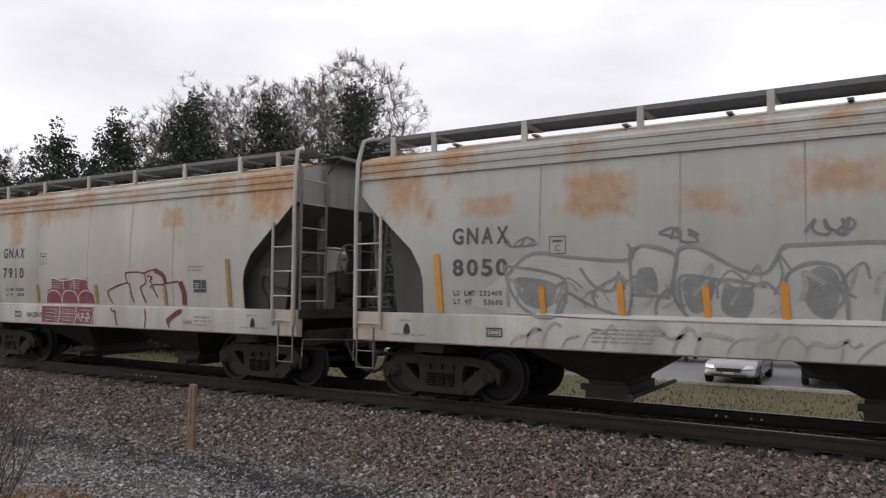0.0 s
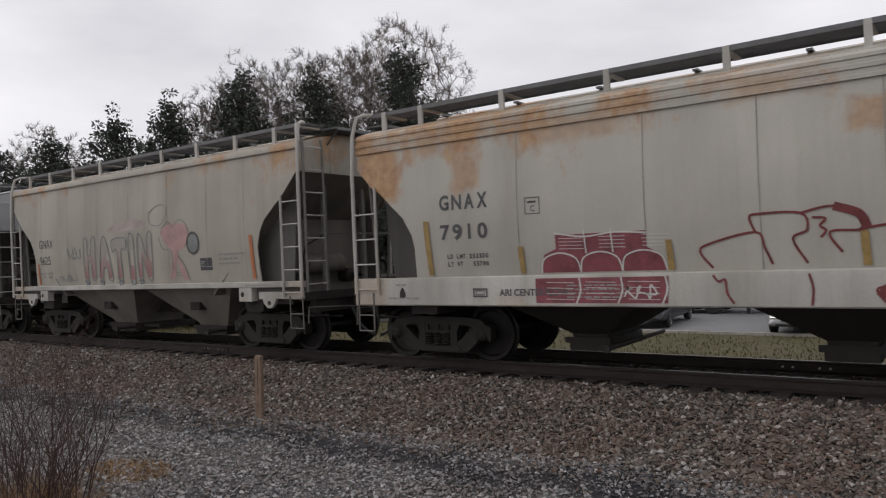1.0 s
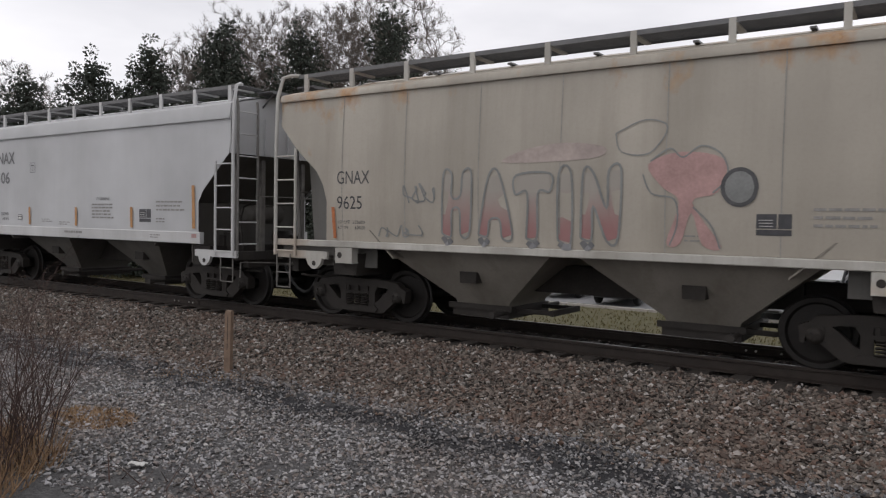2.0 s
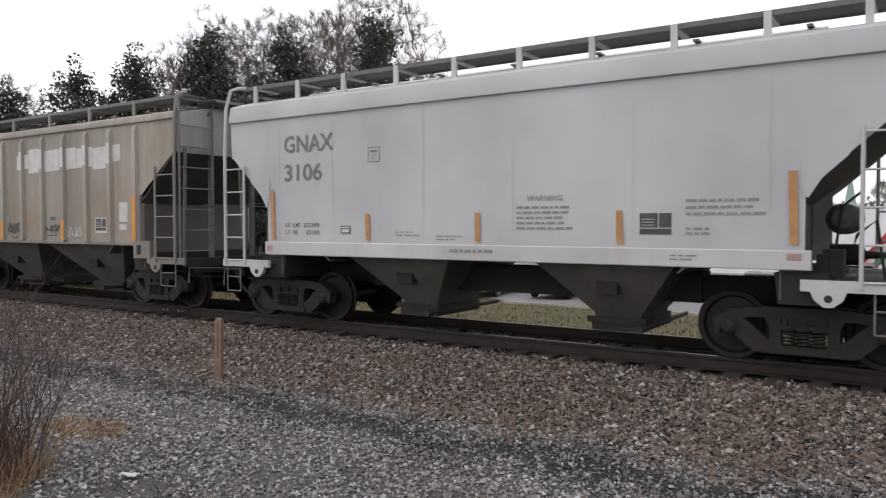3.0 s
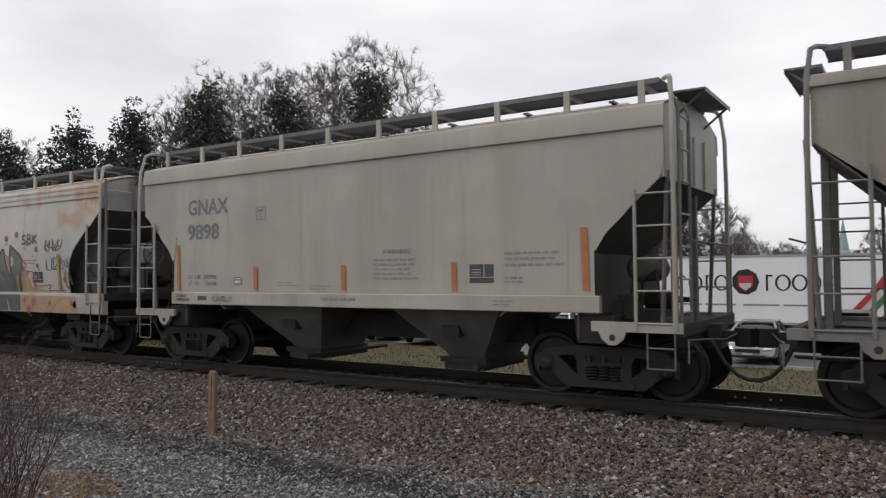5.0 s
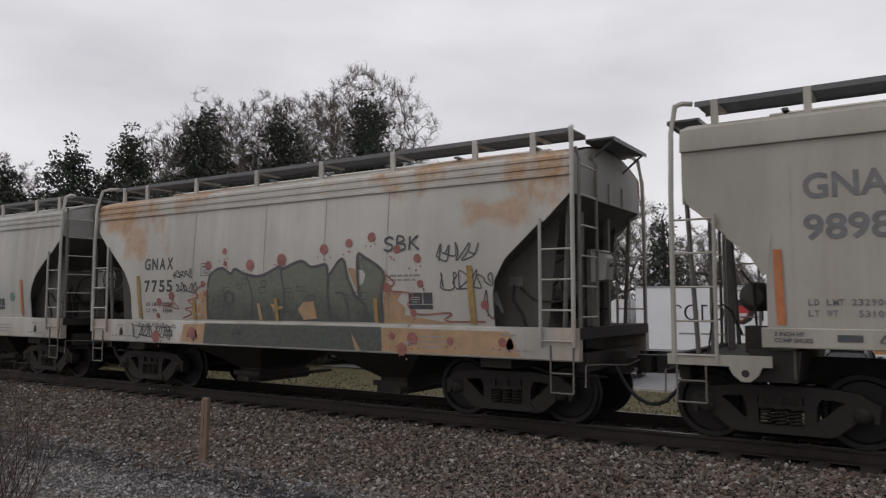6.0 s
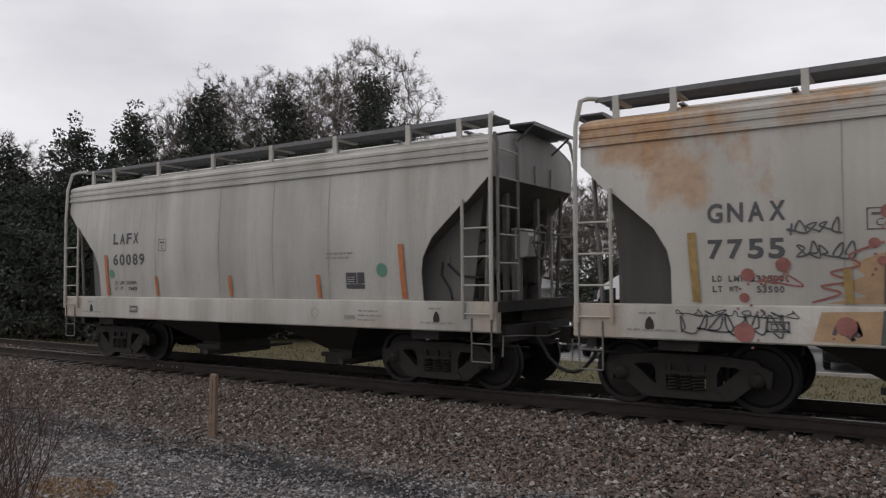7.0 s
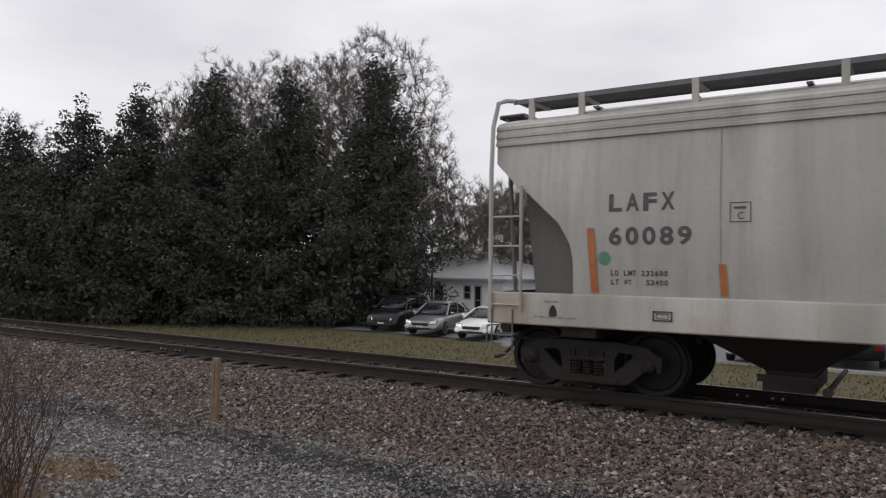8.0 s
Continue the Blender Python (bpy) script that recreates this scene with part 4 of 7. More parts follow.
def add_brakes(car, spec, shaded_paint, trim, hand_wheel):
    pz = spec["plat"]
    both = (-1, 1) if spec["style"] == "band" else (1,)
    for e in both:
        up = 0.74 if spec["style"] == "band" else 0.52
        res = Geo().lathe([(0.0, -0.62), (0.12, -0.60), (0.19, -0.52), (0.20, -0.50), (0.20, 0.36), (0.12, 0.43), (0.0, 0.45)], 18, "y", (e * 4.80, 0, pz + up))
        part("air_reservoir", res, shaded_paint, car)
        valve = Geo().box(min(e * 4.62, e * 4.85), max(e * 4.62, e * 4.85), -0.98, -0.66, pz + 0.02, pz + 0.36)
        valve.box(min(e * 4.56, e * 4.70), max(e * 4.56, e * 4.70), -1.04, -0.82, pz + 0.08, pz + 0.30)
        valve.tube([(e * 4.74, -0.75, pz + 0.32), (e * 4.8, -0.6, pz + 0.9), (e * 5.0, -0.3, pz + 1.1)], 0.018, 5)
        part("control_valve", valve, M_UNDER, car)
        part("brake_pipe", Geo().tube([(e * 4.9, -0.9, pz + 0.25), (e * 5.0, -1.0, pz + 0.55), (e * 5.2, -1.05, pz + 0.72), (e * 5.3, -1.05, pz)], 0.02, 6), M_UNDER, car)
    part("brake_cylinder", Geo().lathe([(0.0, 4.55), (0.15, 4.56), (0.15, 4.95), (0.06, 5.0), (0.03, 5.35)], 14, "x", (0, 0.55, pz + 0.25)), M_UNDER, car)
    if spec["style"] == "deep":
        hoses = (([(4.52, -1.225, pz + 0.62), (4.50, -1.235, pz + 0.40), (4.66, -1.24, pz + 0.18), (4.70, -1.235, pz + 0.01)]), ([(4.62, -1.225, pz + 0.58), (4.85, -1.26, pz + 0.40), (5.2, -1.24, pz + 0.36), (5.35, -1.0, pz + 0.40)]))
        for pts in hoses:
            part("brake_hose", Geo().tube(pts, 0.019, 6), M_HOSE, car, "black rubber brake hose")
        part("hose_bracket", Geo().box(4.44, 4.66, -1.235, -1.212, pz + 0.60, pz + 0.74), M_DIRTY, car, smooth=0)
    if not hand_wheel:
        return
    bw = Geo()
    hubx, huby, hubz = 5.88, -0.42, pz + 0.92
    ring = [(hubx, huby + 0.27 * math.cos(2 * math.pi * k / 20), hubz + 0.27 * math.sin(2 * math.pi * k / 20)) for k in range(21)]
    bw.tube(ring, 0.018, 6)
    for k in range(3):
        a = 2 * math.pi * k / 3
        bw.tube([(hubx, huby, hubz), (hubx, huby + 0.27 * math.cos(a), hubz + 0.27 * math.sin(a))], 0.012, 5)
    bw.tube([(hubx, huby, hubz), (5.5, huby, hubz)], 0.03, 6)
    part("brake_wheel", bw, M_DIRTY, car, "round hand-brake wheel")
    part("brake_housing", Geo().prism([(5.48, hubz - 0.26), (5.70, hubz - 0.22), (5.74, hubz + 0.10), (5.66, hubz + 0.22), (5.48, hubz + 0.24)], huby - 0.15, huby + 0.15), trim, car)
    part("brake_chain", Geo().tube([(5.62, huby - 0.05, hubz - 0.24), (5.62, huby - 0.04, pz + 0.2), (5.58, huby, pz - 0.1)], 0.018, 5), M_UNDER, car)
    part("housing_post", Geo().box(5.40, 5.48, huby - 0.12, huby + 0.12, pz, hubz + 0.24), M_DIRTY, car, smooth=0)


TYPE_A["bars"] = [(-4.06, 1.46, 2.34, 0.10), (-2.33, 1.46, 1.86, 0.085), (-0.10, 1.46, 1.86, 0.085), (2.15, 1.46, 1.86, 0.085), (3.95, 1.46, 2.34, 0.10)]
TYPE_B["bars"] = [(-4.36, 1.52, 2.42, 0.095), (-2.13, 1.53, 1.97, 0.09), (0.0, 1.53, 1.97, 0.09), (2.22, 1.53, 1.98, 0.09), (4.35, 1.55, 2.43, 0.095)]
TYPE_D["bars"] = [(-4.30, 1.46, 2.0, 0.07), (4.28, 1.48, 2.35, 0.09)]
TYPE_C["bars"] = []
TYPE_A["brackets"] = (-5.15, -4.35, -2.75, -1.0, 0.65, 2.25, 3.85, 4.85)
TYPE_B["brackets"] = (-5.1, -4.0, -2.9, -1.75, -0.6, 0.55, 1.7, 2.85, 4.0, 5.1)
TYPE_D["brackets"] = (-5.3, -4.2, -3.0, -1.7, -0.4, 0.9, 2.2, 3.5, 4.7, 5.35)
TYPE_C["brackets"] = (-5.0, -3.9, -2.5, -1.5, 0.2, 1.9, 3.6, 5.1)


# ---- the eight cars and what is painted on them ----
P_8050 = car_paint("paint_8050", (0.435, 0.43, 0.40), 0.62, 0.40, 3.0, 3.0, 0.5,
                   ((-5.4, -4.0, 2.8, 3.9, 0.9), (-3.8, -2.6, 2.85, 3.25, 0.7), (-2.2, -0.9, 2.75, 3.45, 0.85), (-0.5, 0.4, 2.7, 3.2, 0.65), (0.75, 2.2, 2.85, 3.45, 0.8), (2.9, 4.2, 3.0, 3.6, 0.7)))
P_7910 = car_paint("paint_7910", (0.47, 0.445, 0.395), 0.62, 0.35, 11.0, 3.0, 0.5, ((-5.6, -4.5, 2.7, 3.9, 1.0), (-4.5, -3.6, 3.3, 3.9, 0.7), (-3.6, -2.9, 2.7, 3.4, 0.7), (4.3, 5.6, 2.9, 3.95, 1.0), (2.0, 2.7, 3.0, 3.45, 0.75), (-2.4, -0.6, 3.3, 3.8, 0.6), (0.6, 1.8, 3.45, 3.9, 0.6)))
# Web plates toned down: the shade inside the end cut-outs is in the colour.
W_DARK = car_paint("web_plate_shaded", (0.092, 0.087, 0.080), 0.0, 0.7, 23.0, 2.4, 0.75)
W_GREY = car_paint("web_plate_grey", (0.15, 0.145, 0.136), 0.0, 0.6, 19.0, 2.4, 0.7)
E_GREY = car_paint("end_sheet_grey", (0.33, 0.325, 0.31), 0.0, 0.7, 15.0, 3.0, 0.65)
P_9625 = car_paint("paint_9625", (0.41, 0.375, 0.32), 0.15, 0.45, 5.0)
P_3106 = car_paint("paint_3106", (0.50, 0.505, 0.515), 0.0, 0.12, 7.0)
P_RIB = car_paint("paint_ribbed", (0.36, 0.33, 0.288), 0.01, 1.0, 9.0, 4.6, 0.65, ((-5.2, -2.0, 1.2, 3.2, 0.2), (-1.2, 0.6, 1.2, 2.6, 0.16), (1.6, 4.6, 1.2, 3.0, 0.18), (4.0, 5.5, 2.4, 4.2, 0.12)))
P_9898 = car_paint("paint_9898", (0.42, 0.393, 0.342), 0.0, 0.35, 13.0)
P_7755 = car_paint("paint_7755", (0.50, 0.48, 0.44), 0.5, 0.45, 17.0, 3.15, 0.5, ((3.6, 5.0, 2.9, 3.4, 0.7), (-5.5, -4.3, 3.2, 3.9, 0.85), (-4.6, -3.75, 2.6, 3.45, 0.75)))
M_TAN = plain("reflector_tan", (0.42, 0.215, 0.085), 0.6, 0, 0.3, 7)
P_60089 = car_paint("paint_60089", (0.47, 0.46, 0.43), 0.0, 0.85, 21.0)
# Side paint darkened for recesses and bays: shade put into the colour, plus dirt.
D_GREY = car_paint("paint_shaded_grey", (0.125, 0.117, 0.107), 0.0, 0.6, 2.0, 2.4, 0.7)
D_BEIGE = car_paint("paint_shaded_bay_beige", (0.21, 0.192, 0.165), 0.0, 0.9, 12.0, 2.4, 0.7)
D_LIGHT = car_paint("paint_shaded_bay_grey", (0.095, 0.088, 0.079), 0.0, 0.8, 4.0, 2.4, 0.75)
T_A = car_paint("sill_paint", (0.48, 0.465, 0.43), 0.01, 0.8, 6.0, 6.0, 0.5, ((-5.9, -4.7, 0.8, 1.6, 0.28), (5.2, 5.9, 0.8, 1.6, 0.25), (-2.9, -2.2, 0.85, 1.25, 0.25), (2.2, 4.0, 0.8, 1.15, 0.25)))
T_CREAM = car_paint("sill_paint_cream", (0.42, 0.395, 0.345), 0.0, 0.6, 14.0)
T_B = car_paint("sill_paint_white", (0.55, 0.55, 0.55), 0.0, 0.3, 8.0)
T_RIB = car_paint("sill_paint_brown", (0.23, 0.213, 0.192), 0.0, 0.7, 10.0, 2.0)
M_ORANGE = plain("reflector_orange", (0.62, 0.25, 0.025), 0.45, 0, 0.15, 8)
M_FADED = plain("reflector_faded", (0.30, 0.20, 0.07), 0.6, 0, 0.4, 7)
M_BURNT = plain("reflector_burnt", (0.42, 0.14, 0.05), 0.55, 0, 0.25, 7)
M_SEAM = plain("weld_seam_grime", (0.27, 0.26, 0.24), 0.7, 0, 0.3, 3)
M_STENCIL = plain("stencil_grey", (0.075, 0.075, 0.078), 0.65, 0, 0.3, 9)
M_STENCIL2 = plain("stencil_light", (0.16, 0.16, 0.165), 0.65, 0, 0.25, 9)
M_PRINT = plain("faded_print", (0.25, 0.24, 0.23), 0.7, 0, 0.3, 9)
M_PLATE = plain("data_plate", (0.055, 0.055, 0.06), 0.5, 0, 0.3, 9)
M_WHITE = plain("white_paint", (0.55, 0.54, 0.52), 0.6, 0, 0.15, 5)
M_MAROON = plain("spray_maroon", (0.20, 0.052, 0.062), 0.6, 0, 0.45, 5)
M_DARKRED = plain("spray_dark_red", (0.15, 0.03, 0.03), 0.6, 0, 0.4, 4)
M_GRAF_GREY = plain("spray_grey", (0.21, 0.215, 0.21), 0.65, 0, 0.25, 3)
M_GRAF_PALE = plain("spray_pale", (0.40, 0.40, 0.38), 0.65, 0, 0.15, 3)
M_GRAF_GREEN, _t, _b = nodes_of("spray_green_grey", 0.65)
_v = coords(_t)
_s = _t.nodes.new("ShaderNodeSeparateXYZ")
link(_t, _v, _s.inputs[0])
_f = maths(_t, "ADD", _s.outputs["Z"], maths(_t, "MULTIPLY", noise_of(_t, _v, 2.4, 4), 0.7))
_c = ramp(_t, maths(_t, "MULTIPLY", maths(_t, "SUBTRACT", _f, 1.75), 1.2), 0.1, 0.75, (0.060, 0.068, 0.062), (0.150, 0.160, 0.125))
link(_t, mixed(_t, 0.3, _c, ramp(_t, noise_of(_t, _v, 14, 3), 0.3, 0.7, (0.05, 0.055, 0.05), (0.16, 0.17, 0.14))), _b.inputs["Base Color"])
M_GRAF_HAZE2 = plain("spray_thin_grey", (0.29, 0.285, 0.265), 0.7, 0, 0.3, 4)
M_GRAF_ORANGE = plain("spray_orange", (0.36, 0.235, 0.135), 0.65, 0, 0.25, 4)
M_GRAF_PINK = plain("spray_pink", (0.40, 0.25, 0.235), 0.65, 0, 0.25, 3)
M_GRAF_HAZE = plain("spray_haze", (0.36, 0.30, 0.275), 0.7, 0, 0.3, 1.6)
M_GRAF_FADE, _t, _b = nodes_of("spray_pink_to_grey", 0.7)
_v = coords(_t)
_s = _t.nodes.new("ShaderNodeSeparateXYZ")
link(_t, _v, _s.inputs[0])
_f = maths(_t, "ADD", maths(_t, "MULTIPLY", maths(_t, "SUBTRACT", _s.outputs["Z"], 1.65), 1.1), maths(_t, "MULTIPLY", noise_of(_t, _v, 2.2, 4), 0.5))
link(_t, ramp(_t, _f, 0.25, 0.95, (0.30, 0.155, 0.15), (0.33, 0.305, 0.27)), _b.inputs["Base Color"])
M_GRAF_RED = plain("spray_red", (0.26, 0.10, 0.085), 0.6, 0, 0.35, 5)
M_DOTGREEN = plain("stencil_green", (0.10, 0.23, 0.17), 0.6, 0, 0.25, 9)


def disc(spec, x, z, r, lift=0.009, sx=1.0):
    return blob(spec, [(x + sx * r * math.cos(2 * math.pi * k / 8), z + r * math.sin(2 * math.pi * k / 8)) for k in range(8)], lift)


def frame_box(spec, x, z, w, h, t=0.012, lift=0.007):
    g = Geo()
    for a, b, c, d in ((x, z, x + w, z + t), (x, z + h - t, x + w, z + h), (x, z, x + t, z + h), (x + w - t, z, x + w, z + h)):
        g.add(bowed(spec, -1, [(a, b), (c, b), (c, d), (a, d)], lift), [(0, 1, 2, 3)])
    return g


def panel(spec, x, z, w, h, lift=0.006):
    return Geo().add(bowed(spec, -1, [(x, z), (x + w, z), (x + w, z + h), (x, z + h)], lift), [(0, 1, 2, 3)])


def marks(car, spec, mark, number, x, z1, z2, size, mat, gap=1.0, bold=0.0, stretch=1.0, weights=None, plate=None):
    if gap > 1.1:
        part("reporting_mark", block_lettering(mark, size, size * 1.02, x, z1, spec, bold=bold), mat, car, smooth=0)
        part("car_number", block_lettering(number, size, size * 1.0, x, z2, spec, bold=bold), mat, car, smooth=0)
    else:
        part("reporting_mark", lettering(mark, size, x, z1, spec, gap=gap, bold=bold, stretch=stretch), mat, car, smooth=0)
        part("car_number", lettering(number, size, x, z2, spec, gap=gap, bold=bold, stretch=stretch * 1.15), mat, car, smooth=0)
    if weights:
        (a, b), wx, wz, ws = weights
        for word, wz_, name in ((a, wz, "load_limit"), (b, wz - ws * 1.75, "light_weight")):
            cut = word.rindex(" ") + 1
            cell = ws * 0.86
            part(name, block_lettering(word[:cut], ws, cell, wx, wz_, spec, bold=bold * 0.3), mat, car, smooth=0)
            part(name + "_figure", block_lettering(word[cut:], ws, cell, wx + (13 - len(word[cut:])) * cell, wz_, spec, bold=bold * 0.3), mat, car, smooth=0)
    if plate:
        px, pz = plate
        part("plate_mark", joined(frame_box(spec, px, pz, 0.25, 0.25), lettering("C", 0.09, px + 0.085, pz + 0.04, spec), small_print(spec, px + 0.05, pz + 0.165, 1, 0.13, 0.03)), mat, car, smooth=0)


def data_panel(car, spec, x, z, w=0.41, h=0.27):
    part("data_panel", joined(panel(spec, x, z + h * 0.32, w * 0.58, h * 0.68), panel(spec, x + w * 0.62, z + h * 0.32, w * 0.38, h * 0.68), panel(spec, x, z, w, h * 0.27)), M_PLATE, car, "dark consolidated data panel", smooth=0)
    part("panel_lines", joined(*[panel(spec, x + 0.03, z + h * (0.42 + 0.14 * k), w * 0.40, 0.008, 0.009) for k in range(3)]), M_WHITE, car, smooth=0)


def sill_details(car, spec, lot=True):
    z = 1.17
    for e in (-1, 1):
        x = e * 4.62
        part("lift_slot", blob(spec, [(x - 0.05, z - 0.07), (x + 0.05, z - 0.07), (x + 0.055, z + 0.02), (x, z + 0.10), (x - 0.055, z + 0.02)], 0.005), M_UNDER, car)
        painted("print_block", [small_print(spec, x - 0.14, z + 0.13, 1, 0.30, 0.025, seed=3), small_print(spec, x - 0.30, z - 0.09, 1, 0.62, 0.025, seed=4)], M_PRINT, car)
    g = frame_box(spec, -3.20, 1.11, 0.26, 0.135, 0.022, 0.012)
    part("routing_bracket", joined(g, frame_box(spec, -3.15, 1.14, 0.16, 0.075, 0.012, 0.014)), M_STENCIL, car, smooth=0)
    part("card_holder", joined(panel(spec, 2.75, 1.12, 0.24, 0.055, 0.010), frame_box(spec, 2.75, 1.12, 0.24, 0.055, 0.008, 0.014)), M_PRINT, car, smooth=0)
    if lot:
        painted("print_block", [small_print(spec, -1.6, 1.26, 4, 1.0, 0.022, 0.055, 8)], M_PRINT, car)
    painted("print_block", [small_print(spec, 3.05, 1.24, 3, 0.45, 0.026, 0.075, 9)], M_PRINT, car)


def scrawl(spec, x, z, w, h, n, seed, wide=0.03, lift=0.010):
    """A quick spray-can tag: one looping stroke."""
    rng = random.Random(seed)
    pts = []
    for k in range(n):
        cx = x + w * (k + 0.5) / n
        pts += [(cx + rng.uniform(-0.6, 0.6) * w / n, z + h * q) for q in (rng.uniform(0, 0.3), rng.uniform(0.7, 1), rng.uniform(0.3, 0.7), rng.uniform(0, 0.5))]
    return ribbon(spec, pts, wide, lift)


def painted(name, geos, mat, car, label="", smooth=0):
    """Each stroke or mark as a part of its own."""
    for g in geos:
        part(name, g, mat, car, label, smooth=smooth)


HAND = {"S": [(1, 0.85), (0.6, 1), (0.15, 0.85), (0.2, 0.6), (0.8, 0.42), (0.9, 0.15), (0.45, 0), (0, 0.12)],
        "B": [(0.1, 0), (0.12, 1), (0.7, 0.95), (0.75, 0.68), (0.2, 0.52), (0.9, 0.4), (0.85, 0.08), (0.1, 0)],
        "K": [(0.1, 1), (0.1, 0), (0.12, 0.45), (0.95, 1), (0.35, 0.55), (1.05, 0)]}


def sprayed_word(word, spec, x, z, size, wide, mat, car):
    """Capitals drawn by hand with a spray can, each one stroke."""
    for k, ch in enumerate(word):
        pts = [(x + size * (1.12 * k + 0.85 * a), z + size * b) for a, b in HAND[ch]]
        part("spray_letter", ribbon(spec, pts, wide, 0.013), mat, car, "black sprayed capital letter", smooth=0)


def detail_8050(car, spec):
    marks(car, spec, "GNAX", "8050", -3.78, 2.48, 2.01, 0.245, M_STENCIL, 1.12, 0.010, 0.93, (("LD LMT 232400", "LT WT  53600"), -3.78, 1.71, 0.075), (-2.2, 2.30))
    sill_details(car, spec)
    strokes = [
        [(-1.1, 1.46), (-1.04, 1.76), (-1.05, 2.27), (-0.98, 2.35), (-0.81, 2.38), (-0.46, 2.24), (-0.51, 1.89), (-0.57, 1.73), (-1.03, 1.74)],
        [(-0.33, 1.46), (-0.49, 1.73), (-0.45, 2.22), (-0.38, 2.34), (-0.17, 2.33), (0.28, 2.07), (0.61, 2.02), (0.79, 2.31), (1.0, 2.34), (1.85, 2.35), (2.6, 2.30)],
        [(0.61, 1.85), (0.21, 1.93), (0.06, 1.93), (-0.33, 1.99), (-0.43, 1.89), (-0.39, 1.57), (-0.34, 1.46)],
        [(0.82, 1.81), (0.85, 2.0), (1.09, 2.13), (1.36, 2.07), (1.45, 1.82), (1.46, 1.46)],
        [(-2.92, 2.15), (-2.79, 1.74), (-2.52, 1.47), (-2.09, 1.46), (-1.96, 1.9), (-2.3, 2.06), (-2.9, 2.14)],
        [(-2.13, 1.46), (-1.96, 1.75), (-1.64, 1.6), (-1.24, 1.46)],
        [(-2.88, 1.99), (-2.47, 2.31), (-1.88, 2.25), (-1.08, 2.2), (-1.08, 2.42)],
        [(-2.5, 1.9), (-2.35, 1.65), (-2.2, 1.6), (-2.15, 1.85)], [(-1.75, 2.1), (-1.55, 1.85), (-1.3, 1.8), (-1.2, 2.05)], [(1.8, 1.46), (1.9, 1.9), (2.2, 2.1), (2.5, 1.95), (2.6, 1.46)],
        [(2.8, 1.46), (2.75, 2.1), (3.0, 2.25), (3.4, 2.2), (3.6, 1.8), (3.5, 1.46)],
    ]
    dark = [
        [(1.0, 1.74), (1.04, 1.97), (1.19, 2.09), (1.36, 2.0), (1.38, 1.74), (1.31, 1.49), (1.12, 1.52)], [(-0.99, 1.76), (-0.96, 2.04), (-0.86, 2.1), (-0.73, 2.06), (-0.71, 1.75)],
        [(0.13, 1.89), (0.24, 1.85), (0.46, 1.81), (0.38, 1.47), (0.09, 1.54)], [(-0.39, 1.85), (-0.29, 1.97), (0.02, 1.91), (-0.1, 1.57), (-0.29, 1.53)], [(-2.75, 1.95), (-2.6, 1.6), (-2.25, 1.55), (-2.1, 1.85), (-2.35, 1.95)], [(2.0, 1.5), (2.1, 1.85), (2.35, 1.9), (2.4, 1.5)],
    ]
    painted("spray_fill", [blob(spec, [(-3.0, 1.47), (-3.0, 1.95), (-2.5, 2.28), (-1.1, 2.2), (-0.9, 2.36), (-0.5, 2.25), (-0.2, 2.32), (0.5, 2.03), (0.9, 2.32), (2.6, 2.30), (3.6, 2.1), (3.6, 1.47)], 0.005)], M_GRAF_PALE, car, "pale grey-green spray-painted letters")
    painted("spray_shade", [blob(spec, q, 0.008) for q in dark], M_GRAF_GREY, car)
    painted("spray_outline", [ribbon(spec, q, 0.045, 0.011) for q in strokes], M_GRAF_GREY, car)
    rng = random.Random(2)
    low = []
    for k in range(22):
        x = -2.9 + 0.3 * k + rng.uniform(-0.1, 0.1)
        w_ = rng.uniform(0.15, 0.5)
        low.append(ribbon(spec, [(x, 1.0), (x + w_ * 0.2, 1.0 + rng.uniform(0.1, 0.25)), (x + w_ * 0.6, 1.0 + rng.uniform(0.15, 0.34)), (x + w_, 1.0 + rng.uniform(0.05, 0.3))], rng.uniform(0.02, 0.06), 0.006))
    for x in (-1.2, 0.8):
        part("reflector_strip", strip(spec, -1, x, 1.46, 1.90, 0.085, 0.02, 0.05), M_ORANGE, car, "orange reflective strip")
    painted("spray_arc", low, M_GRAF_HAZE2, car)
    busy = []
    for k in range(30):
        x = -2.85 + 0.19 * k + rng.uniform(-0.08, 0.08)
        z_, hgt = 1.48 + rng.uniform(0, 0.3), rng.uniform(0.2, 0.5)
        busy.append(ribbon(spec, [(x, z_), (x + rng.uniform(-0.1, 0.2), z_ + hgt * 0.5), (x + rng.uniform(0.0, 0.35), z_ + hgt), (x + rng.uniform(0.1, 0.4), z_ + hgt * 0.6)], rng.uniform(0.018, 0.06), 0.0095))
    painted("spray_line", busy[::2], M_GRAF_HAZE2, car)
    painted("spray_line", busy[1::2], M_GRAF_GREY, car)
    painted("spray_tag", [scrawl(spec, -0.65, 2.42, 0.5, 0.2, 3, 5), scrawl(spec, 1.05, 2.45, 0.55, 0.2, 4, 6), scrawl(spec, -2.9, 2.42, 0.5, 0.14, 3, 7, 0.02)], M_STENCIL2, car)


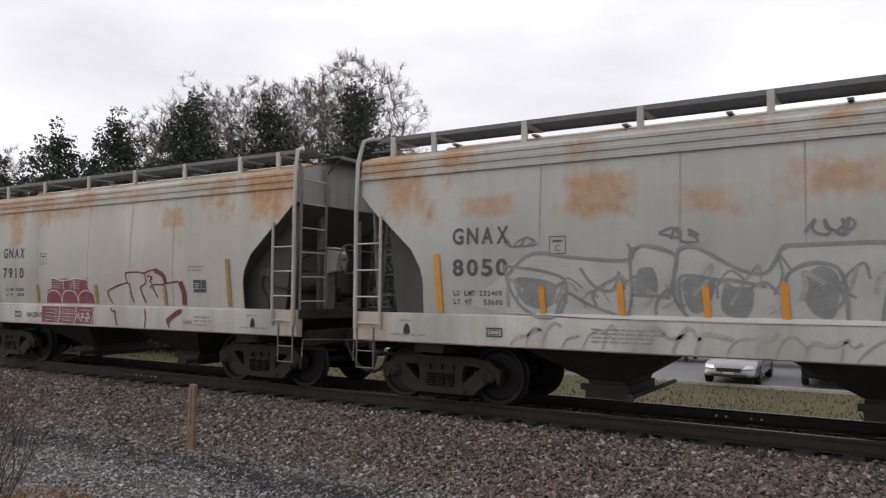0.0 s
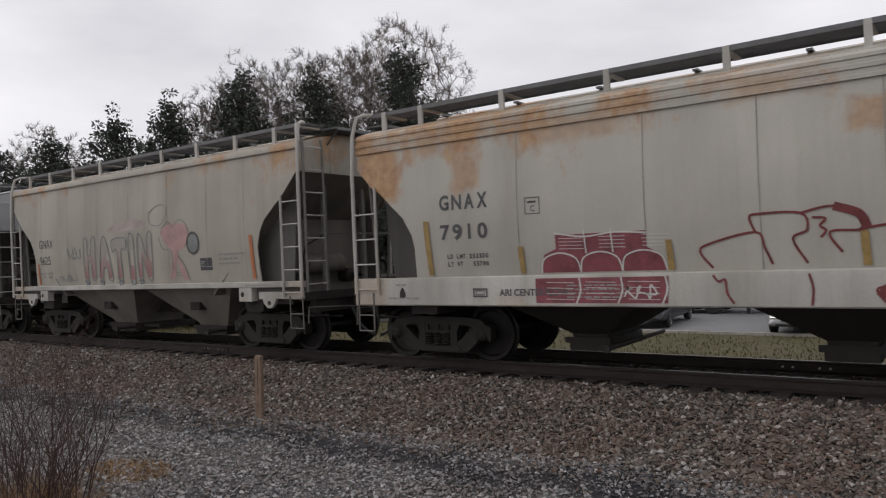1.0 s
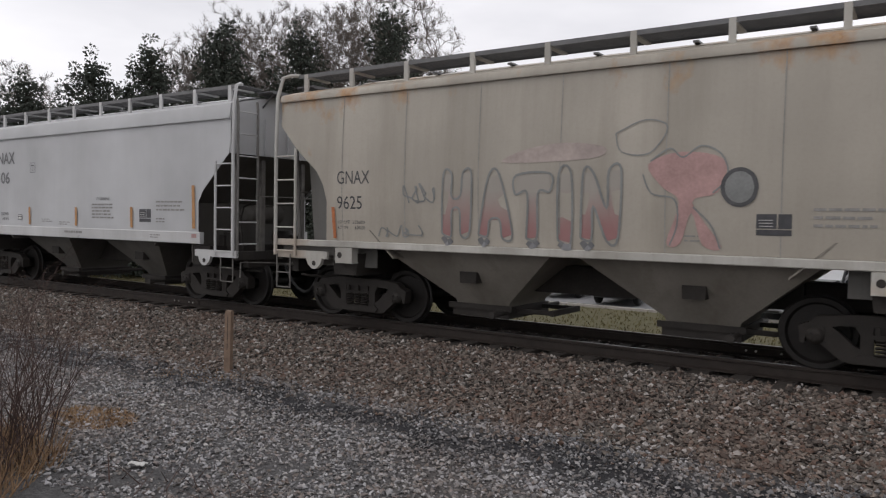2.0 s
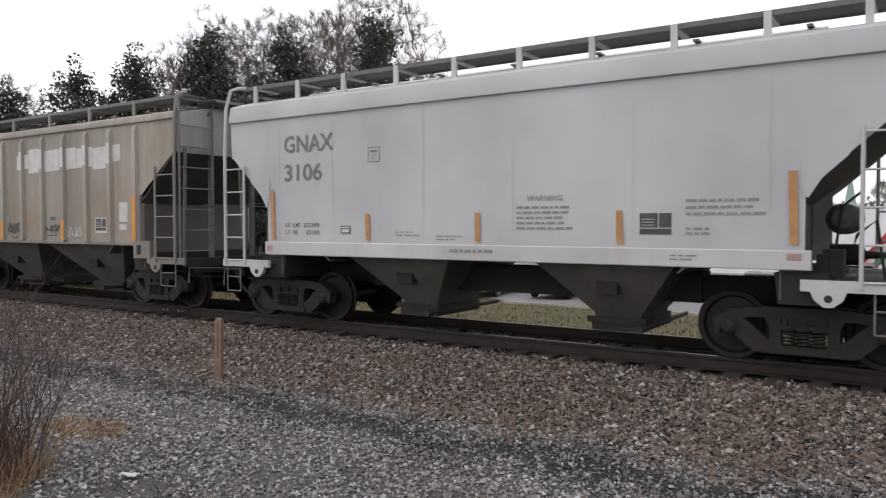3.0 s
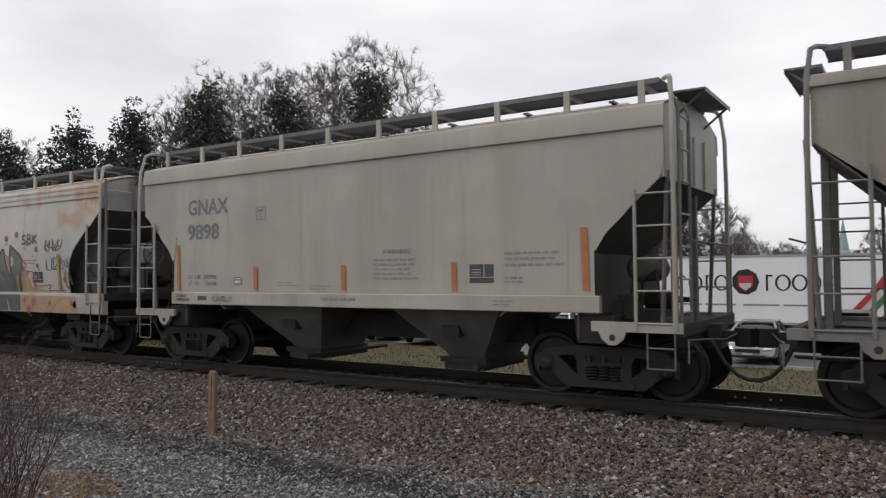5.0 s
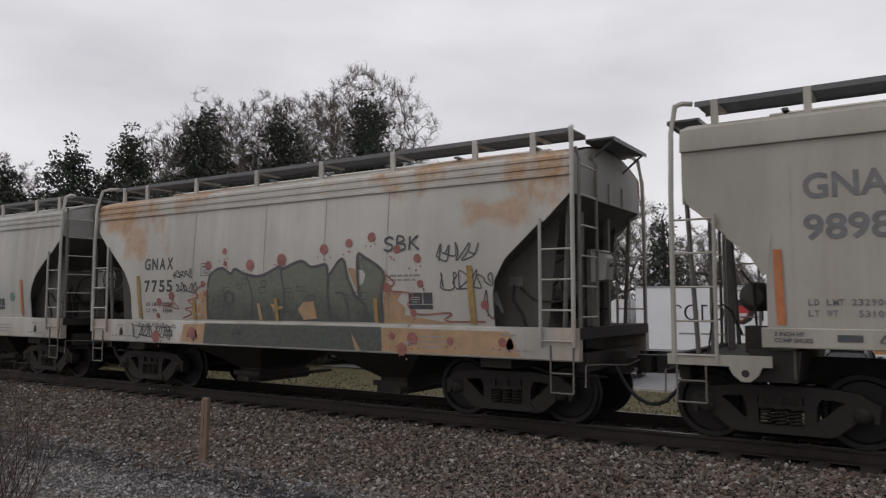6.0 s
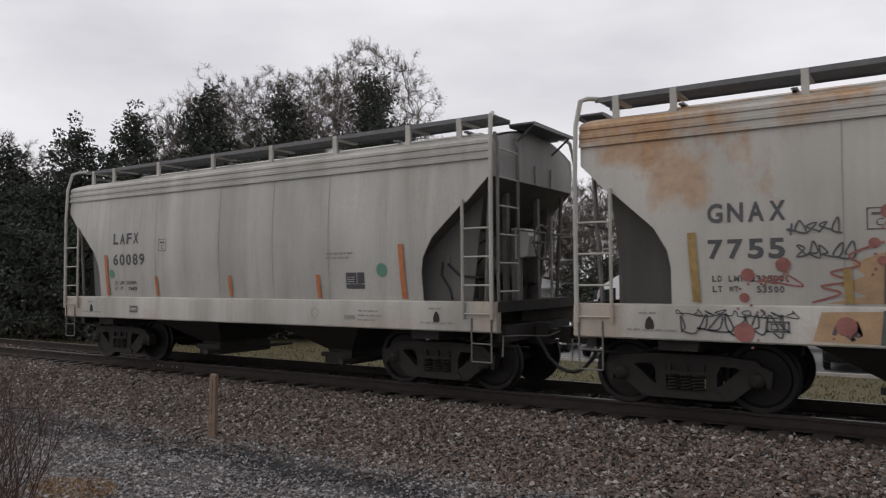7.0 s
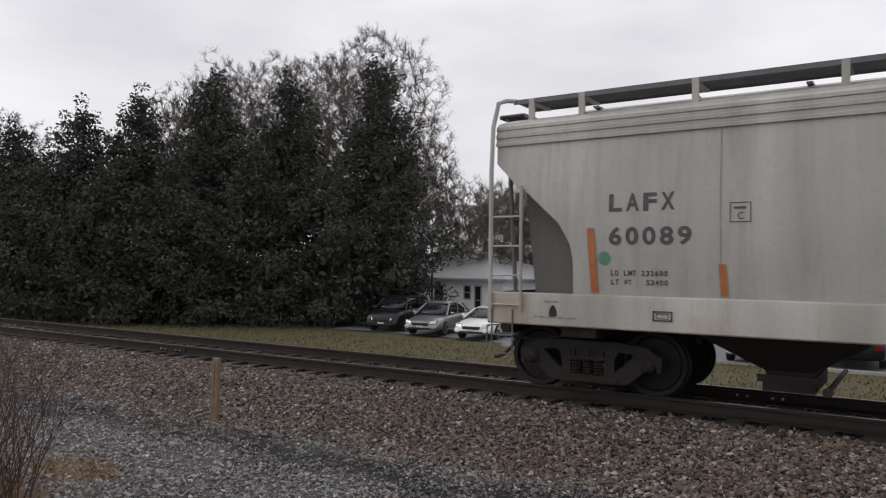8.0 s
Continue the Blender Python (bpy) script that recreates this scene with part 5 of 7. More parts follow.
def detail_7910(car, spec):
    marks(car, spec, "GNAX", "7910", -3.78, 2.50, 2.03, 0.235, M_STENCIL, 1.12, 0.010, 0.93, (("LD LMT 232300", "LT WT  53700"), -3.68, 1.72, 0.07), (-2.22, 2.33))
    sill_details(car, spec)
    part("builder_mark", lettering("ARI CENTERFLOW", 0.10, -2.72, 1.13, spec, bold=0.004), M_STENCIL, car, smooth=0)
    red = [blob(spec, [(-2.0, 1.46), (-1.95, 1.72), (-1.75, 1.80), (-1.75, 2.0), (-0.40, 2.0), (-0.40, 1.78), (-0.22, 1.68), (-0.15, 1.46)], 0.007, round_=False),
           blob(spec, [(-2.1, 1.02), (-2.1, 1.38), (-0.12, 1.38), (-0.14, 1.02)], 0.006, round_=False)]
    painted("spray_fill", [*red], M_MAROON, car, "maroon spray-painted block letters with white outline")
    wl = [ribbon(spec, [(-1.76, 2.03), (-1.3, 1.96), (-0.85, 2.0), (-0.40, 1.97)], 0.022, 0.012), ribbon(spec, [(-1.3, 2.05), (-1.28, 1.72)], 0.02, 0.012), ribbon(spec, [(-0.9, 2.05), (-0.88, 1.72)], 0.02, 0.012)]
    for k in range(3):
        x = -2.0 + 0.62 * k
        wl.append(ribbon(spec, [(x, 1.46), (x + 0.05, 1.66), (x + 0.3, 1.74), (x + 0.55, 1.66), (x + 0.62, 1.46)], 0.022, 0.012))
        wl.append(ribbon(spec, [(x + 0.6, 1.38), (x + 0.62, 1.2), (x + 0.55, 1.02)], 0.022, 0.010))
        for j in range(4):
            wl.append(ribbon(spec, [(x + 0.08, 1.08 + 0.08 * j), (x + 0.52, 1.07 + 0.08 * j)], 0.008, 0.009))
            wl.append(ribbon(spec, [(x + 0.30, 1.80 + 0.05 * j), (x + 0.68, 1.79 + 0.05 * j)], 0.008, 0.010))
    wl.append(scrawl(spec, -0.72, 1.08, 0.45, 0.2, 3, 12, 0.022))
    painted("spray_outline", [*wl], M_WHITE, car)
    bl = [[(0.45, 1.47), (0.30, 1.68), (0.42, 1.78), (0.98, 1.90), (1.08, 1.70), (1.16, 1.50)], [(0.98, 1.90), (0.92, 2.08), (1.02, 2.12), (1.50, 2.10), (1.56, 1.90), (1.40, 1.80), (1.55, 1.50)],
          [(1.50, 2.10), (1.80, 2.16), (2.05, 2.10), (2.16, 1.88), (1.80, 1.86), (1.92, 1.62)], [(1.62, 2.04), (1.76, 2.02), (1.70, 1.94), (1.76, 1.88), (1.70, 1.80)], [(2.1, 1.88), (2.62, 1.92), (2.72, 1.70), (2.70, 1.47)],
          [(0.45, 1.38), (0.52, 1.30), (0.60, 1.32), (0.62, 1.15), (0.70, 1.02)], [(1.56, 1.38), (1.60, 1.2), (1.58, 1.0)], [(2.70, 1.38), (2.40, 1.24), (2.25, 1.18), (2.35, 1.02)]]
    painted("spray_line", [*[ribbon(spec, b, 0.03, 0.010) for b in bl]], M_DARKRED, car, "dark red line graffiti")
    painted("spray_shade", [ribbon(spec, [(1.85, 2.16), (2.1, 2.06), (2.18, 1.90)], 0.10, 0.009), ribbon(spec, [(2.62, 1.92), (2.72, 1.7), (2.72, 1.47)], 0.13, 0.009), ribbon(spec, [(2.66, 1.36), (2.38, 1.22), (2.28, 1.1)], 0.10, 0.009)], M_DARKRED, car)
    data_panel(car, spec, 3.0, 1.72, 0.36, 0.24)
    part("maker_lines", small_print(spec, 2.85, 2.20, 2, 0.42, 0.03, 0.07, 6), M_PRINT, car, smooth=0)


def detail_9625(car, spec):
    marks(car, spec, "GNAX", "9625", -4.22, 2.40, 1.97, 0.23, M_STENCIL, 1.0, 0.0, 0.8, (("LD LMT 223000", "LT WT  63000"), -4.2, 1.72, 0.055))
    painted("spray_haze", [blob(spec, [(-0.95, 2.68), (-0.5, 2.86), (0.1, 2.92), (0.65, 2.84), (0.55, 2.70), (-0.2, 2.66)], 0.006)], M_GRAF_HAZE, car, "faded grey spray-paint haze")
    letters = (([(0.0, 0.0), (0.06, 1.0), (0.30, 1.0), (0.30, 0.62), (0.55, 0.64), (0.62, 1.02), (0.86, 1.0), (0.80, 0.05), (0.55, -0.02), (0.52, 0.40), (0.30, 0.38), (0.26, -0.05)], 0.64),
               ([(0.0, 0.0), (0.30, 0.95), (0.62, 0.98), (0.98, 0.02), (0.70, -0.05), (0.62, 0.25), (0.34, 0.24), (0.26, -0.02)], 0.60),
               ([(0.32, -0.02), (0.36, 0.70), (0.02, 0.68), (0.04, 0.98), (0.98, 1.0), (0.98, 0.72), (0.66, 0.70), (0.62, 0.0)], 0.58),
               ([(0.2, 0.0), (0.24, 1.02), (0.72, 1.0), (0.70, -0.05)], 0.40),
               ([(0.0, 0.0), (0.06, 0.98), (0.30, 0.98), (0.62, 0.45), (0.66, 1.0), (0.94, 1.02), (0.88, 0.02), (0.62, -0.04), (0.30, 0.48), (0.26, -0.02)], 0.62))
    xl = -2.02
    for shape, w_ in letters:
        poly = [(xl + a * w_, 1.58 + 0.92 * b + 0.03 * math.sin(9 * xl)) for a, b in shape]
        part("spray_letter", blob(spec, poly, 0.007, round_=False), M_GRAF_FADE, car, "faded pink and grey sprayed letter", smooth=0)
        part("spray_outline", ribbon(spec, poly, 0.034, 0.011, closed=True), M_GRAF_GREY, car, smooth=0)
        part("spray_shade", ribbon(spec, [(q[0] + 0.02, q[1] - 0.05) for q in (poly[0], ((poly[0][0] + poly[-1][0]) / 2, 1.50), poly[-1])], 0.09, 0.009), M_STENCIL2, car, smooth=0)
        xl += w_ + 0.03
    painted("spray_fill", [blob(spec, [(1.27, 2.58), (1.7, 2.73), (2.24, 2.61), (2.16, 2.21), (1.85, 2.08), (2.21, 1.53), (1.98, 1.54), (1.84, 1.95), (1.70, 1.55), (1.52, 1.56), (1.68, 2.08), (1.45, 2.29)], 0.008)], M_GRAF_PINK, car, "faded pink spray paint figure shape")
    out = [ribbon(spec, [(0.81, 3.01), (1.21, 3.17), (1.51, 3.06), (1.28, 2.73), (0.9, 2.76)], 0.018, 0.011, closed=True)]
    out += [ribbon(spec, [(1.30, 2.62), (1.55, 2.78), (1.72, 2.66), (1.95, 2.80), (2.20, 2.68), (2.28, 2.4), (2.1, 2.2)], 0.022, 0.011), ribbon(spec, [(1.2, 2.45), (1.32, 2.2), (1.62, 2.12), (1.66, 1.8), (1.56, 1.52)], 0.022, 0.011), ribbon(spec, [(1.86, 2.02), (2.08, 1.8), (2.20, 1.5)], 0.022, 0.011)]
    out += [scrawl(spec, -2.75, 2.05, 0.6, 0.35, 4, 3, 0.026), scrawl(spec, -3.3, 1.5, 0.9, 0.22, 5, 4, 0.022)]
    painted("spray_outline", out, M_GRAF_GREY, car)
    painted("spray_disc", [disc(spec, 2.42, 2.27, 0.20, 0.009)], M_GRAF_GREY, car)
    painted("spray_ring", [ribbon(spec, [(2.42 + 0.2 * math.cos(k * 0.7), 2.27 + 0.22 * math.sin(k * 0.7)) for k in range(10)], 0.05, 0.012)], M_STENCIL, car)
    data_panel(car, spec, 2.62, 1.68, 0.40, 0.26)
    painted("print_block", [small_print(spec, 3.25, 1.98, 3, 0.75, 0.035, 0.095, 5), small_print(spec, 1.75, 1.64, 2, 0.25, 0.02, 0.06, 6), small_print(spec, 4.05, 1.34, 1, 0.9, 0.02, 0.06, 7)], M_PRINT, car)
    for e in (-1, 1):
        part("jacking_pad", Geo().box(e * 4.05 - 0.19, e * 4.05 + 0.19, -1.572, -1.40, 1.03, 1.296), T_A, car, "small pale box under the sill")
        part("pad_hole", Geo().lathe([(0.0, -1.578), (0.05, -1.578), (0.055, -1.56)], 12, "y", (e * 4.05 - 0.09, 0, 1.17)), M_UNDER, car)
        x1, x2 = sorted((e * 4.25, e * 5.65))
        part("sill_beam", Geo().box(x1, x2, -1.44, -1.36, 1.06, 1.296), D_GREY, car)


def detail_3106(car, spec, mark="GNAX", number="3106", z=(3.09, 2.58), mat=None):
    mat = mat or M_STENCIL2
    marks(car, spec, mark, number, -4.07, z[0], z[1], 0.30, mat, 1.0, 0.009, 0.98, (("LD LMT 232900", "LT WT  53100"), -4.04, 1.75, 0.075), (-2.12, 2.83))
    part("card_board", joined(panel(spec, -2.72, 1.64, 0.22, 0.135, 0.010)), M_STENCIL2, car, smooth=0)
    part("card_bar", joined(panel(spec, -2.69, 1.66, 0.16, 0.05, 0.014), panel(spec, -2.70, 1.735, 0.18, 0.02, 0.014)), M_WHITE, car, smooth=0)
    part("warning_word", lettering("WARNING", 0.085, 0.83, 2.13, spec, gap=1.0), M_STENCIL2, car, smooth=0)
    part("warning_lines", small_print(spec, 0.66, 2.02, 5, 0.95, 0.035, 0.075, 3), M_PRINT, car, smooth=0)
    painted("print_block", [small_print(spec, -1.55, 1.66, 2, 0.45, 0.02, 0.05, 4), small_print(spec, -0.75, 1.60, 2, 0.4, 0.02, 0.05, 5), small_print(spec, 3.1, 2.08, 3, 0.9, 0.035, 0.085, 6), small_print(spec, 3.1, 1.72, 2, 0.35, 0.03, 0.06, 7),
                               small_print(spec, -0.5, 1.36, 1, 0.95, 0.05, seed=8), small_print(spec, 2.9, 1.38, 2, 0.35, 0.02, 0.05, 9)], M_PRINT, car)
    data_panel(car, spec, 2.50, 1.66, 0.42, 0.28)
    for e in (-1, 1):
        part("gusset", blob(spec, [(e * 4.52, 2.10), (e * 4.47, 2.14), (e * 4.42, 2.60), (e * 4.50, 2.62), (e * 4.95, 2.60), (e * 4.66, 2.33)], 0.010, round_=False), P_3106 if number == "3106" else P_9898, car)
    if number == "3106":
        part("pink_label", joined(panel(spec, -4.5, 1.31, 0.14, 0.10), panel(spec, 4.30, 1.36, 0.16, 0.08)), M_GRAF_PINK, car, "small pink-red label")


def detail_9898(car, spec):
    detail_3106(car, spec, "GNAX", "9898", (3.02, 2.53), M_STENCIL2)
    for k, words in enumerate(("2 INCH HF", "COMP SHOES")):
        part("sill_notice", lettering(words, 0.05, -4.42, 1.385 - 0.075 * k, spec, bold=0.002), M_STENCIL, car, smooth=0)
    part("sill_plate", panel(spec, -3.75, 1.33, 0.26, 0.08, 0.008), M_STENCIL, car)
    part("spray_tag", scrawl(spec, -3.35, 1.31, 0.55, 0.12, 5, 61, 0.016), M_STENCIL2, car)


def detail_rib(car, spec):
    part("reporting_mark", joined(lettering("BC", 0.215, -4.08, 2.50, spec), lettering("AX", 0.215, -3.16, 2.50, spec)), M_STENCIL2, car, smooth=0)
    part("car_number", lettering("108", 0.215, -3.2, 2.08, spec), M_STENCIL2, car, smooth=0)
    w = [(-0.82, 3.16, 0.55, 0.36), (-0.27, 3.05, 0.62, 0.60), (0.36, 3.06, 0.70, 0.52), (1.07, 3.08, 0.72, 0.50), (1.80, 3.10, 0.66, 0.46), (2.46, 3.04, 0.62, 0.50), (3.08, 3.18, 0.42, 0.38)]
    for x, z, a, b in w:
        part("paint_patch", blob(spec, [(x, z), (x + a, z + 0.015), (x + a, z + b), (x + 0.01, z + b - 0.02)], 0.004, round_=False), M_WHITE, car, "patch of fresh white paint")
    for k in range(8):
        x = -0.54 + 0.92 * k
        if -0.9 < x < 3.2:
            part("post_patch", Geo().add([(x - 0.06, -1.594, 3.14), (x + 0.06, -1.594, 3.14), (x + 0.06, -1.594, 3.6), (x - 0.06, -1.594, 3.6)], [(0, 1, 2, 3)]), M_WHITE, car)
    painted("small_patch", [panel(spec, -3.85, 1.98, 0.33, 0.30), panel(spec, 3.45, 1.86, 0.30, 0.42), panel(spec, 3.45, 1.68, 0.26, 0.12)], M_WHITE, car, "small patch of white paint")
    for x, zt in ((-4.22, 2.25), (-1.46, 1.88), (1.30, 1.90), (4.06, 2.40)):
        part("reflector_strip", Geo().add([(x - 0.06, -1.595, 1.44), (x + 0.06, -1.595, 1.44), (x + 0.06, -1.595, zt), (x - 0.06, -1.595, zt)], [(0, 1, 2, 3)]), M_ORANGE, car, "orange reflective strip on a side post")
    painted("spray_tag", [scrawl(spec, -1.3, 1.58, 0.66, 0.30, 5, 21, 0.035), ribbon(spec, [(-1.1, 1.52), (-0.95, 1.46), (-0.8, 1.52)], 0.03, 0.010), scrawl(spec, 0.48, 1.60, 0.60, 0.22, 5, 22, 0.028), ribbon(spec, [(0.55, 1.55), (0.95, 1.54), (0.88, 1.60)], 0.025, 0.010), ribbon(spec, [(0.7, 1.95), (0.85, 1.98), (0.9, 1.94), (0.75, 1.92)], 0.025, 0.010, closed=True)], M_STENCIL, car, "black spray-painted tag")
    painted("pale_tag", [scrawl(spec, 1.42, 1.52, 0.62, 0.26, 5, 23, 0.026), scrawl(spec, -3.3, 1.78, 0.45, 0.14, 4, 24, 0.03)], M_WHITE, car, "white spray-painted tag")
    part("faded_print_block", small_print(spec, -0.35, 1.95, 3, 0.5, 0.04, 0.08, 6), M_GRAF_ORANGE, car, smooth=0)
    painted("print_block", [small_print(spec, 2.40, 2.50, 3, 0.62, 0.03, 0.10, 7), small_print(spec, -3.05, 1.50, 2, 0.2, 0.03, 0.05, 8)], M_PRINT, car)
    part("panel_border", panel(spec, 2.53, 1.61, 0.44, 0.34, 0.005), M_WHITE, car)
    data_panel(car, spec, 2.55, 1.66, 0.40, 0.27)
    for e in (-1, 1):
        part("bolster_box", Geo().box(e * 4.3 - 0.28, e * 4.3 + 0.28, -1.58, -1.40, 1.08, 1.45), T_RIB, car)
        part("pad_hole", Geo().box(e * 4.3 - 0.16, e * 4.3 - 0.02, -1.585, -1.57, 1.16, 1.36), M_UNDER, car)
        x1, x2 = sorted((e * 4.13, e * 4.22))
        part("corner_post", Geo().box(x1, x2, -1.55, -1.42, 1.44, 2.42), T_RIB, car)


def detail_7755(car, spec):
    marks(car, spec, "GNAX", "7755", -3.86, 2.46, 2.01, 0.235, M_STENCIL, 1.12, 0.010, 0.93, (("LD LMT 232500", "LT WT  53500"), -3.82, 1.72, 0.075), (-2.12, 2.30))
    sill_details(car, spec, False)
    top = [(-1.95, 1.46), (-1.92, 1.99), (-1.83, 2.31), (-1.52, 2.44), (-1.27, 2.33), (-1.15, 2.41), (-0.87, 2.31), (-0.47, 2.27), (0.01, 2.43), (0.06, 2.38), (0.52, 2.51), (0.77, 2.4), (1.1, 2.43), (1.16, 2.25),
           (1.46, 2.52), (1.59, 2.17), (1.80, 1.85), (1.79, 2.54), (1.94, 2.53), (2.33, 2.27), (2.28, 1.93), (2.28, 1.46)]
    painted("spray_glow", [blob(spec, [(-1.94, 2.05), (-2.28, 1.92), (-2.15, 1.78), (-2.41, 1.67), (-2.15, 1.55), (-2.55, 1.46), (-1.94, 1.46)], 0.005, round_=False), blob(spec, [(2.35, 2.31), (2.42, 2.14), (2.36, 1.99), (2.71, 1.97), (2.59, 1.82), (2.74, 1.71), (2.72, 1.59), (3.27, 1.51), (3.65, 1.455), (2.26, 1.455)], 0.005, round_=False),
                           blob(spec, [(-2.7, 1.02), (-2.6, 1.36), (-1.9, 1.38), (-1.95, 1.0)], 0.005, round_=False), blob(spec, [(2.2, 1.0), (2.25, 1.38), (4.6, 1.36), (4.8, 1.0)], 0.005, round_=False)], M_GRAF_ORANGE, car, "orange spray-painted glow")
    painted("spray_fill", [blob(spec, top, 0.007, round_=False), blob(spec, [(-2.02, 1.0), (-1.98, 1.39), (2.28, 1.39), (2.3, 1.0)], 0.007, round_=False)], M_GRAF_GREEN, car, "large green-grey spray-painted letters with black outline")
    lines = [ribbon(spec, top, 0.055, 0.010), ribbon(spec, [(-0.84, 2.29), (-0.7, 1.92), (-0.76, 1.47)], 0.035, 0.010), ribbon(spec, [(0.02, 2.41), (0.11, 1.91), (0.05, 1.48)], 0.035, 0.010), ribbon(spec, [(1.16, 2.25), (1.13, 1.9), (1.17, 1.46)], 0.06, 0.010),
             ribbon(spec, [(1.3, 1.95), (1.5, 1.9), (1.6, 1.47)], 0.04, 0.010), ribbon(spec, [(1.80, 1.85), (1.95, 1.7), (1.98, 1.47)], 0.05, 0.010), ribbon(spec, [(-1.45, 1.85), (-1.35, 1.98), (-1.2, 1.9), (-1.3, 1.72)], 0.08, 0.010, closed=True), ribbon(spec, [(1.2, 1.38), (1.35, 1.2), (1.42, 1.0)], 0.07, 0.010), ribbon(spec, [(1.62, 1.38), (1.8, 1.2), (1.95, 1.0)], 0.07, 0.010)]
    rng = random.Random(8)
    for k in range(16):
        x, z = rng.uniform(-1.85, 2.05), rng.uniform(1.52, 2.15)
        lines.append(frame_box(spec, x, z, rng.uniform(0.12, 0.24), rng.uniform(0.07, 0.13), 0.014, 0.011))
    for k in range(7):
        lines.append(frame_box(spec, rng.uniform(-1.85, 2.05), rng.uniform(1.06, 1.25), rng.uniform(0.14, 0.24), 0.09, 0.014, 0.011))
    painted("spray_outline", [*lines], M_STENCIL, car)
    painted("spray_patch", [blob(spec, q, 0.012, round_=False) for q in ([(-0.59, 1.77), (-0.51, 1.77), (-0.46, 1.47), (-0.54, 1.47)], [(-0.24, 1.77), (0.1, 1.7), (-0.16, 1.62), (-0.08, 1.47)], [(0.43, 1.67), (0.56, 1.79), (0.8, 1.81), (0.87, 1.51), (0.55, 1.48)], [(1.59, 2.37), (1.77, 2.34), (1.80, 1.87)], [(1.66, 1.29), (1.86, 1.0), (1.75, 1.0)])], M_GRAF_ORANGE, car)
    reds = []
    for x, z, r in ((-1.9, 2.50, 0.085), (-1.45, 2.76, 0.06), (-1.42, 2.52, 0.05), (-0.75, 2.48, 0.10), (0.05, 2.55, 0.11), (1.05, 2.70, 0.09), (1.6, 2.78, 0.075), (2.08, 2.86, 0.08), (2.6, 2.64, 0.07), (3.0, 2.48, 0.07), (-3.4, 1.80, 0.08), (-3.0, 1.92, 0.085), (-3.45, 1.52, 0.06), (-2.05, 2.15, 0.06), (-1.98, 1.95, 0.05), (2.4, 2.02, 0.08), (3.05, 2.08, 0.06), (2.9, 1.62, 0.06), (2.5, 1.25, 0.06), (2.9, 1.22, 0.10), (3.6, 1.2, 0.06), (2.7, 1.05, 0.10), (-3.45, 1.1, 0.12), (-2.35, 1.2, 0.11), (4.2, 1.75, 0.07), (4.5, 1.2, 0.07)):
        reds.append(disc(spec, x, z, r, 0.013))
        for j in range(3):
            reds.append(disc(spec, x + rng.uniform(-0.16, 0.16), z + rng.uniform(-0.2, -0.08), 0.016, 0.012))
    painted("spray_dot", [*reds], M_GRAF_RED, car, "red spray-painted dots")
    painted("spray_line", [ribbon(spec, [(-1.95, 2.16), (-2.3, 2.02), (-2.2, 1.9), (-2.5, 1.82), (-2.3, 1.72), (-2.6, 1.66), (-2.4, 1.58), (-2.7, 1.47)], 0.026, 0.012), ribbon(spec, [(2.35, 2.25), (2.55, 2.1), (2.42, 1.98), (2.9, 1.92), (2.8, 1.75), (3.0, 1.6), (3.6, 1.62), (3.5, 1.5), (4.2, 1.5)], 0.026, 0.012), scrawl(spec, -3.3, 1.66, 0.5, 0.14, 3, 32, 0.02)], M_GRAF_RED, car)
    painted("spray_tag", [scrawl(spec, -2.98, 2.24, 0.62, 0.22, 5, 41, 0.02), scrawl(spec, -2.86, 1.98, 0.62, 0.22, 5, 48, 0.02), scrawl(spec, -4.25, 1.28, 1.4, 0.10, 9, 49, 0.014), scrawl(spec, 3.30, 2.42, 0.80, 0.30, 5, 43, 0.024), scrawl(spec, 3.45, 1.98, 0.95, 0.30, 6, 44, 0.020), scrawl(spec, -4.2, 1.05, 1.3, 0.28, 8, 45, 0.022), scrawl(spec, -2.5, 1.04, 0.35, 0.22, 3, 46, 0.04), scrawl(spec, 4.2, 1.55, 0.3, 0.5, 3, 47, 0.02)], M_STENCIL, car, "black spray-painted tags")
    sprayed_word("SBK", spec, 2.34, 2.62, 0.22, 0.036, M_STENCIL, car)
    part("maker_lines", small_print(spec, 2.45, 2.20, 2, 0.55, 0.03, 0.07, 6), M_PRINT, car, smooth=0)
    data_panel(car, spec, 2.82, 1.68, 0.45, 0.26)


def detail_60089(car, spec):
    marks(car, spec, "LAFX", "60089", -3.80, 2.57, 2.12, 0.23, M_STENCIL, 1.14, 0.010, 0.98, (("LD LMT 232600", "LT WT  53400"), -3.78, 1.70, 0.07), (-2.24, 2.38))
    sill_details(car, spec, False)
    painted("green_dot", [disc(spec, 3.55, 1.93, 0.11), disc(spec, -3.87, 1.93, 0.09)], M_DOTGREEN, car, "round green stencilled spot")
    data_panel(car, spec, 2.78, 1.62, 0.40, 0.27)
    part("maker_lines", small_print(spec, 2.35, 2.20, 2, 0.55, 0.035, 0.075, 6), M_PRINT, car, smooth=0)
    part("diamond_mark", ribbon(spec, [(1.99, 1.20), (2.08, 1.29), (2.17, 1.20), (2.08, 1.11)], 0.012, 0.006, closed=True), M_PRINT, car)


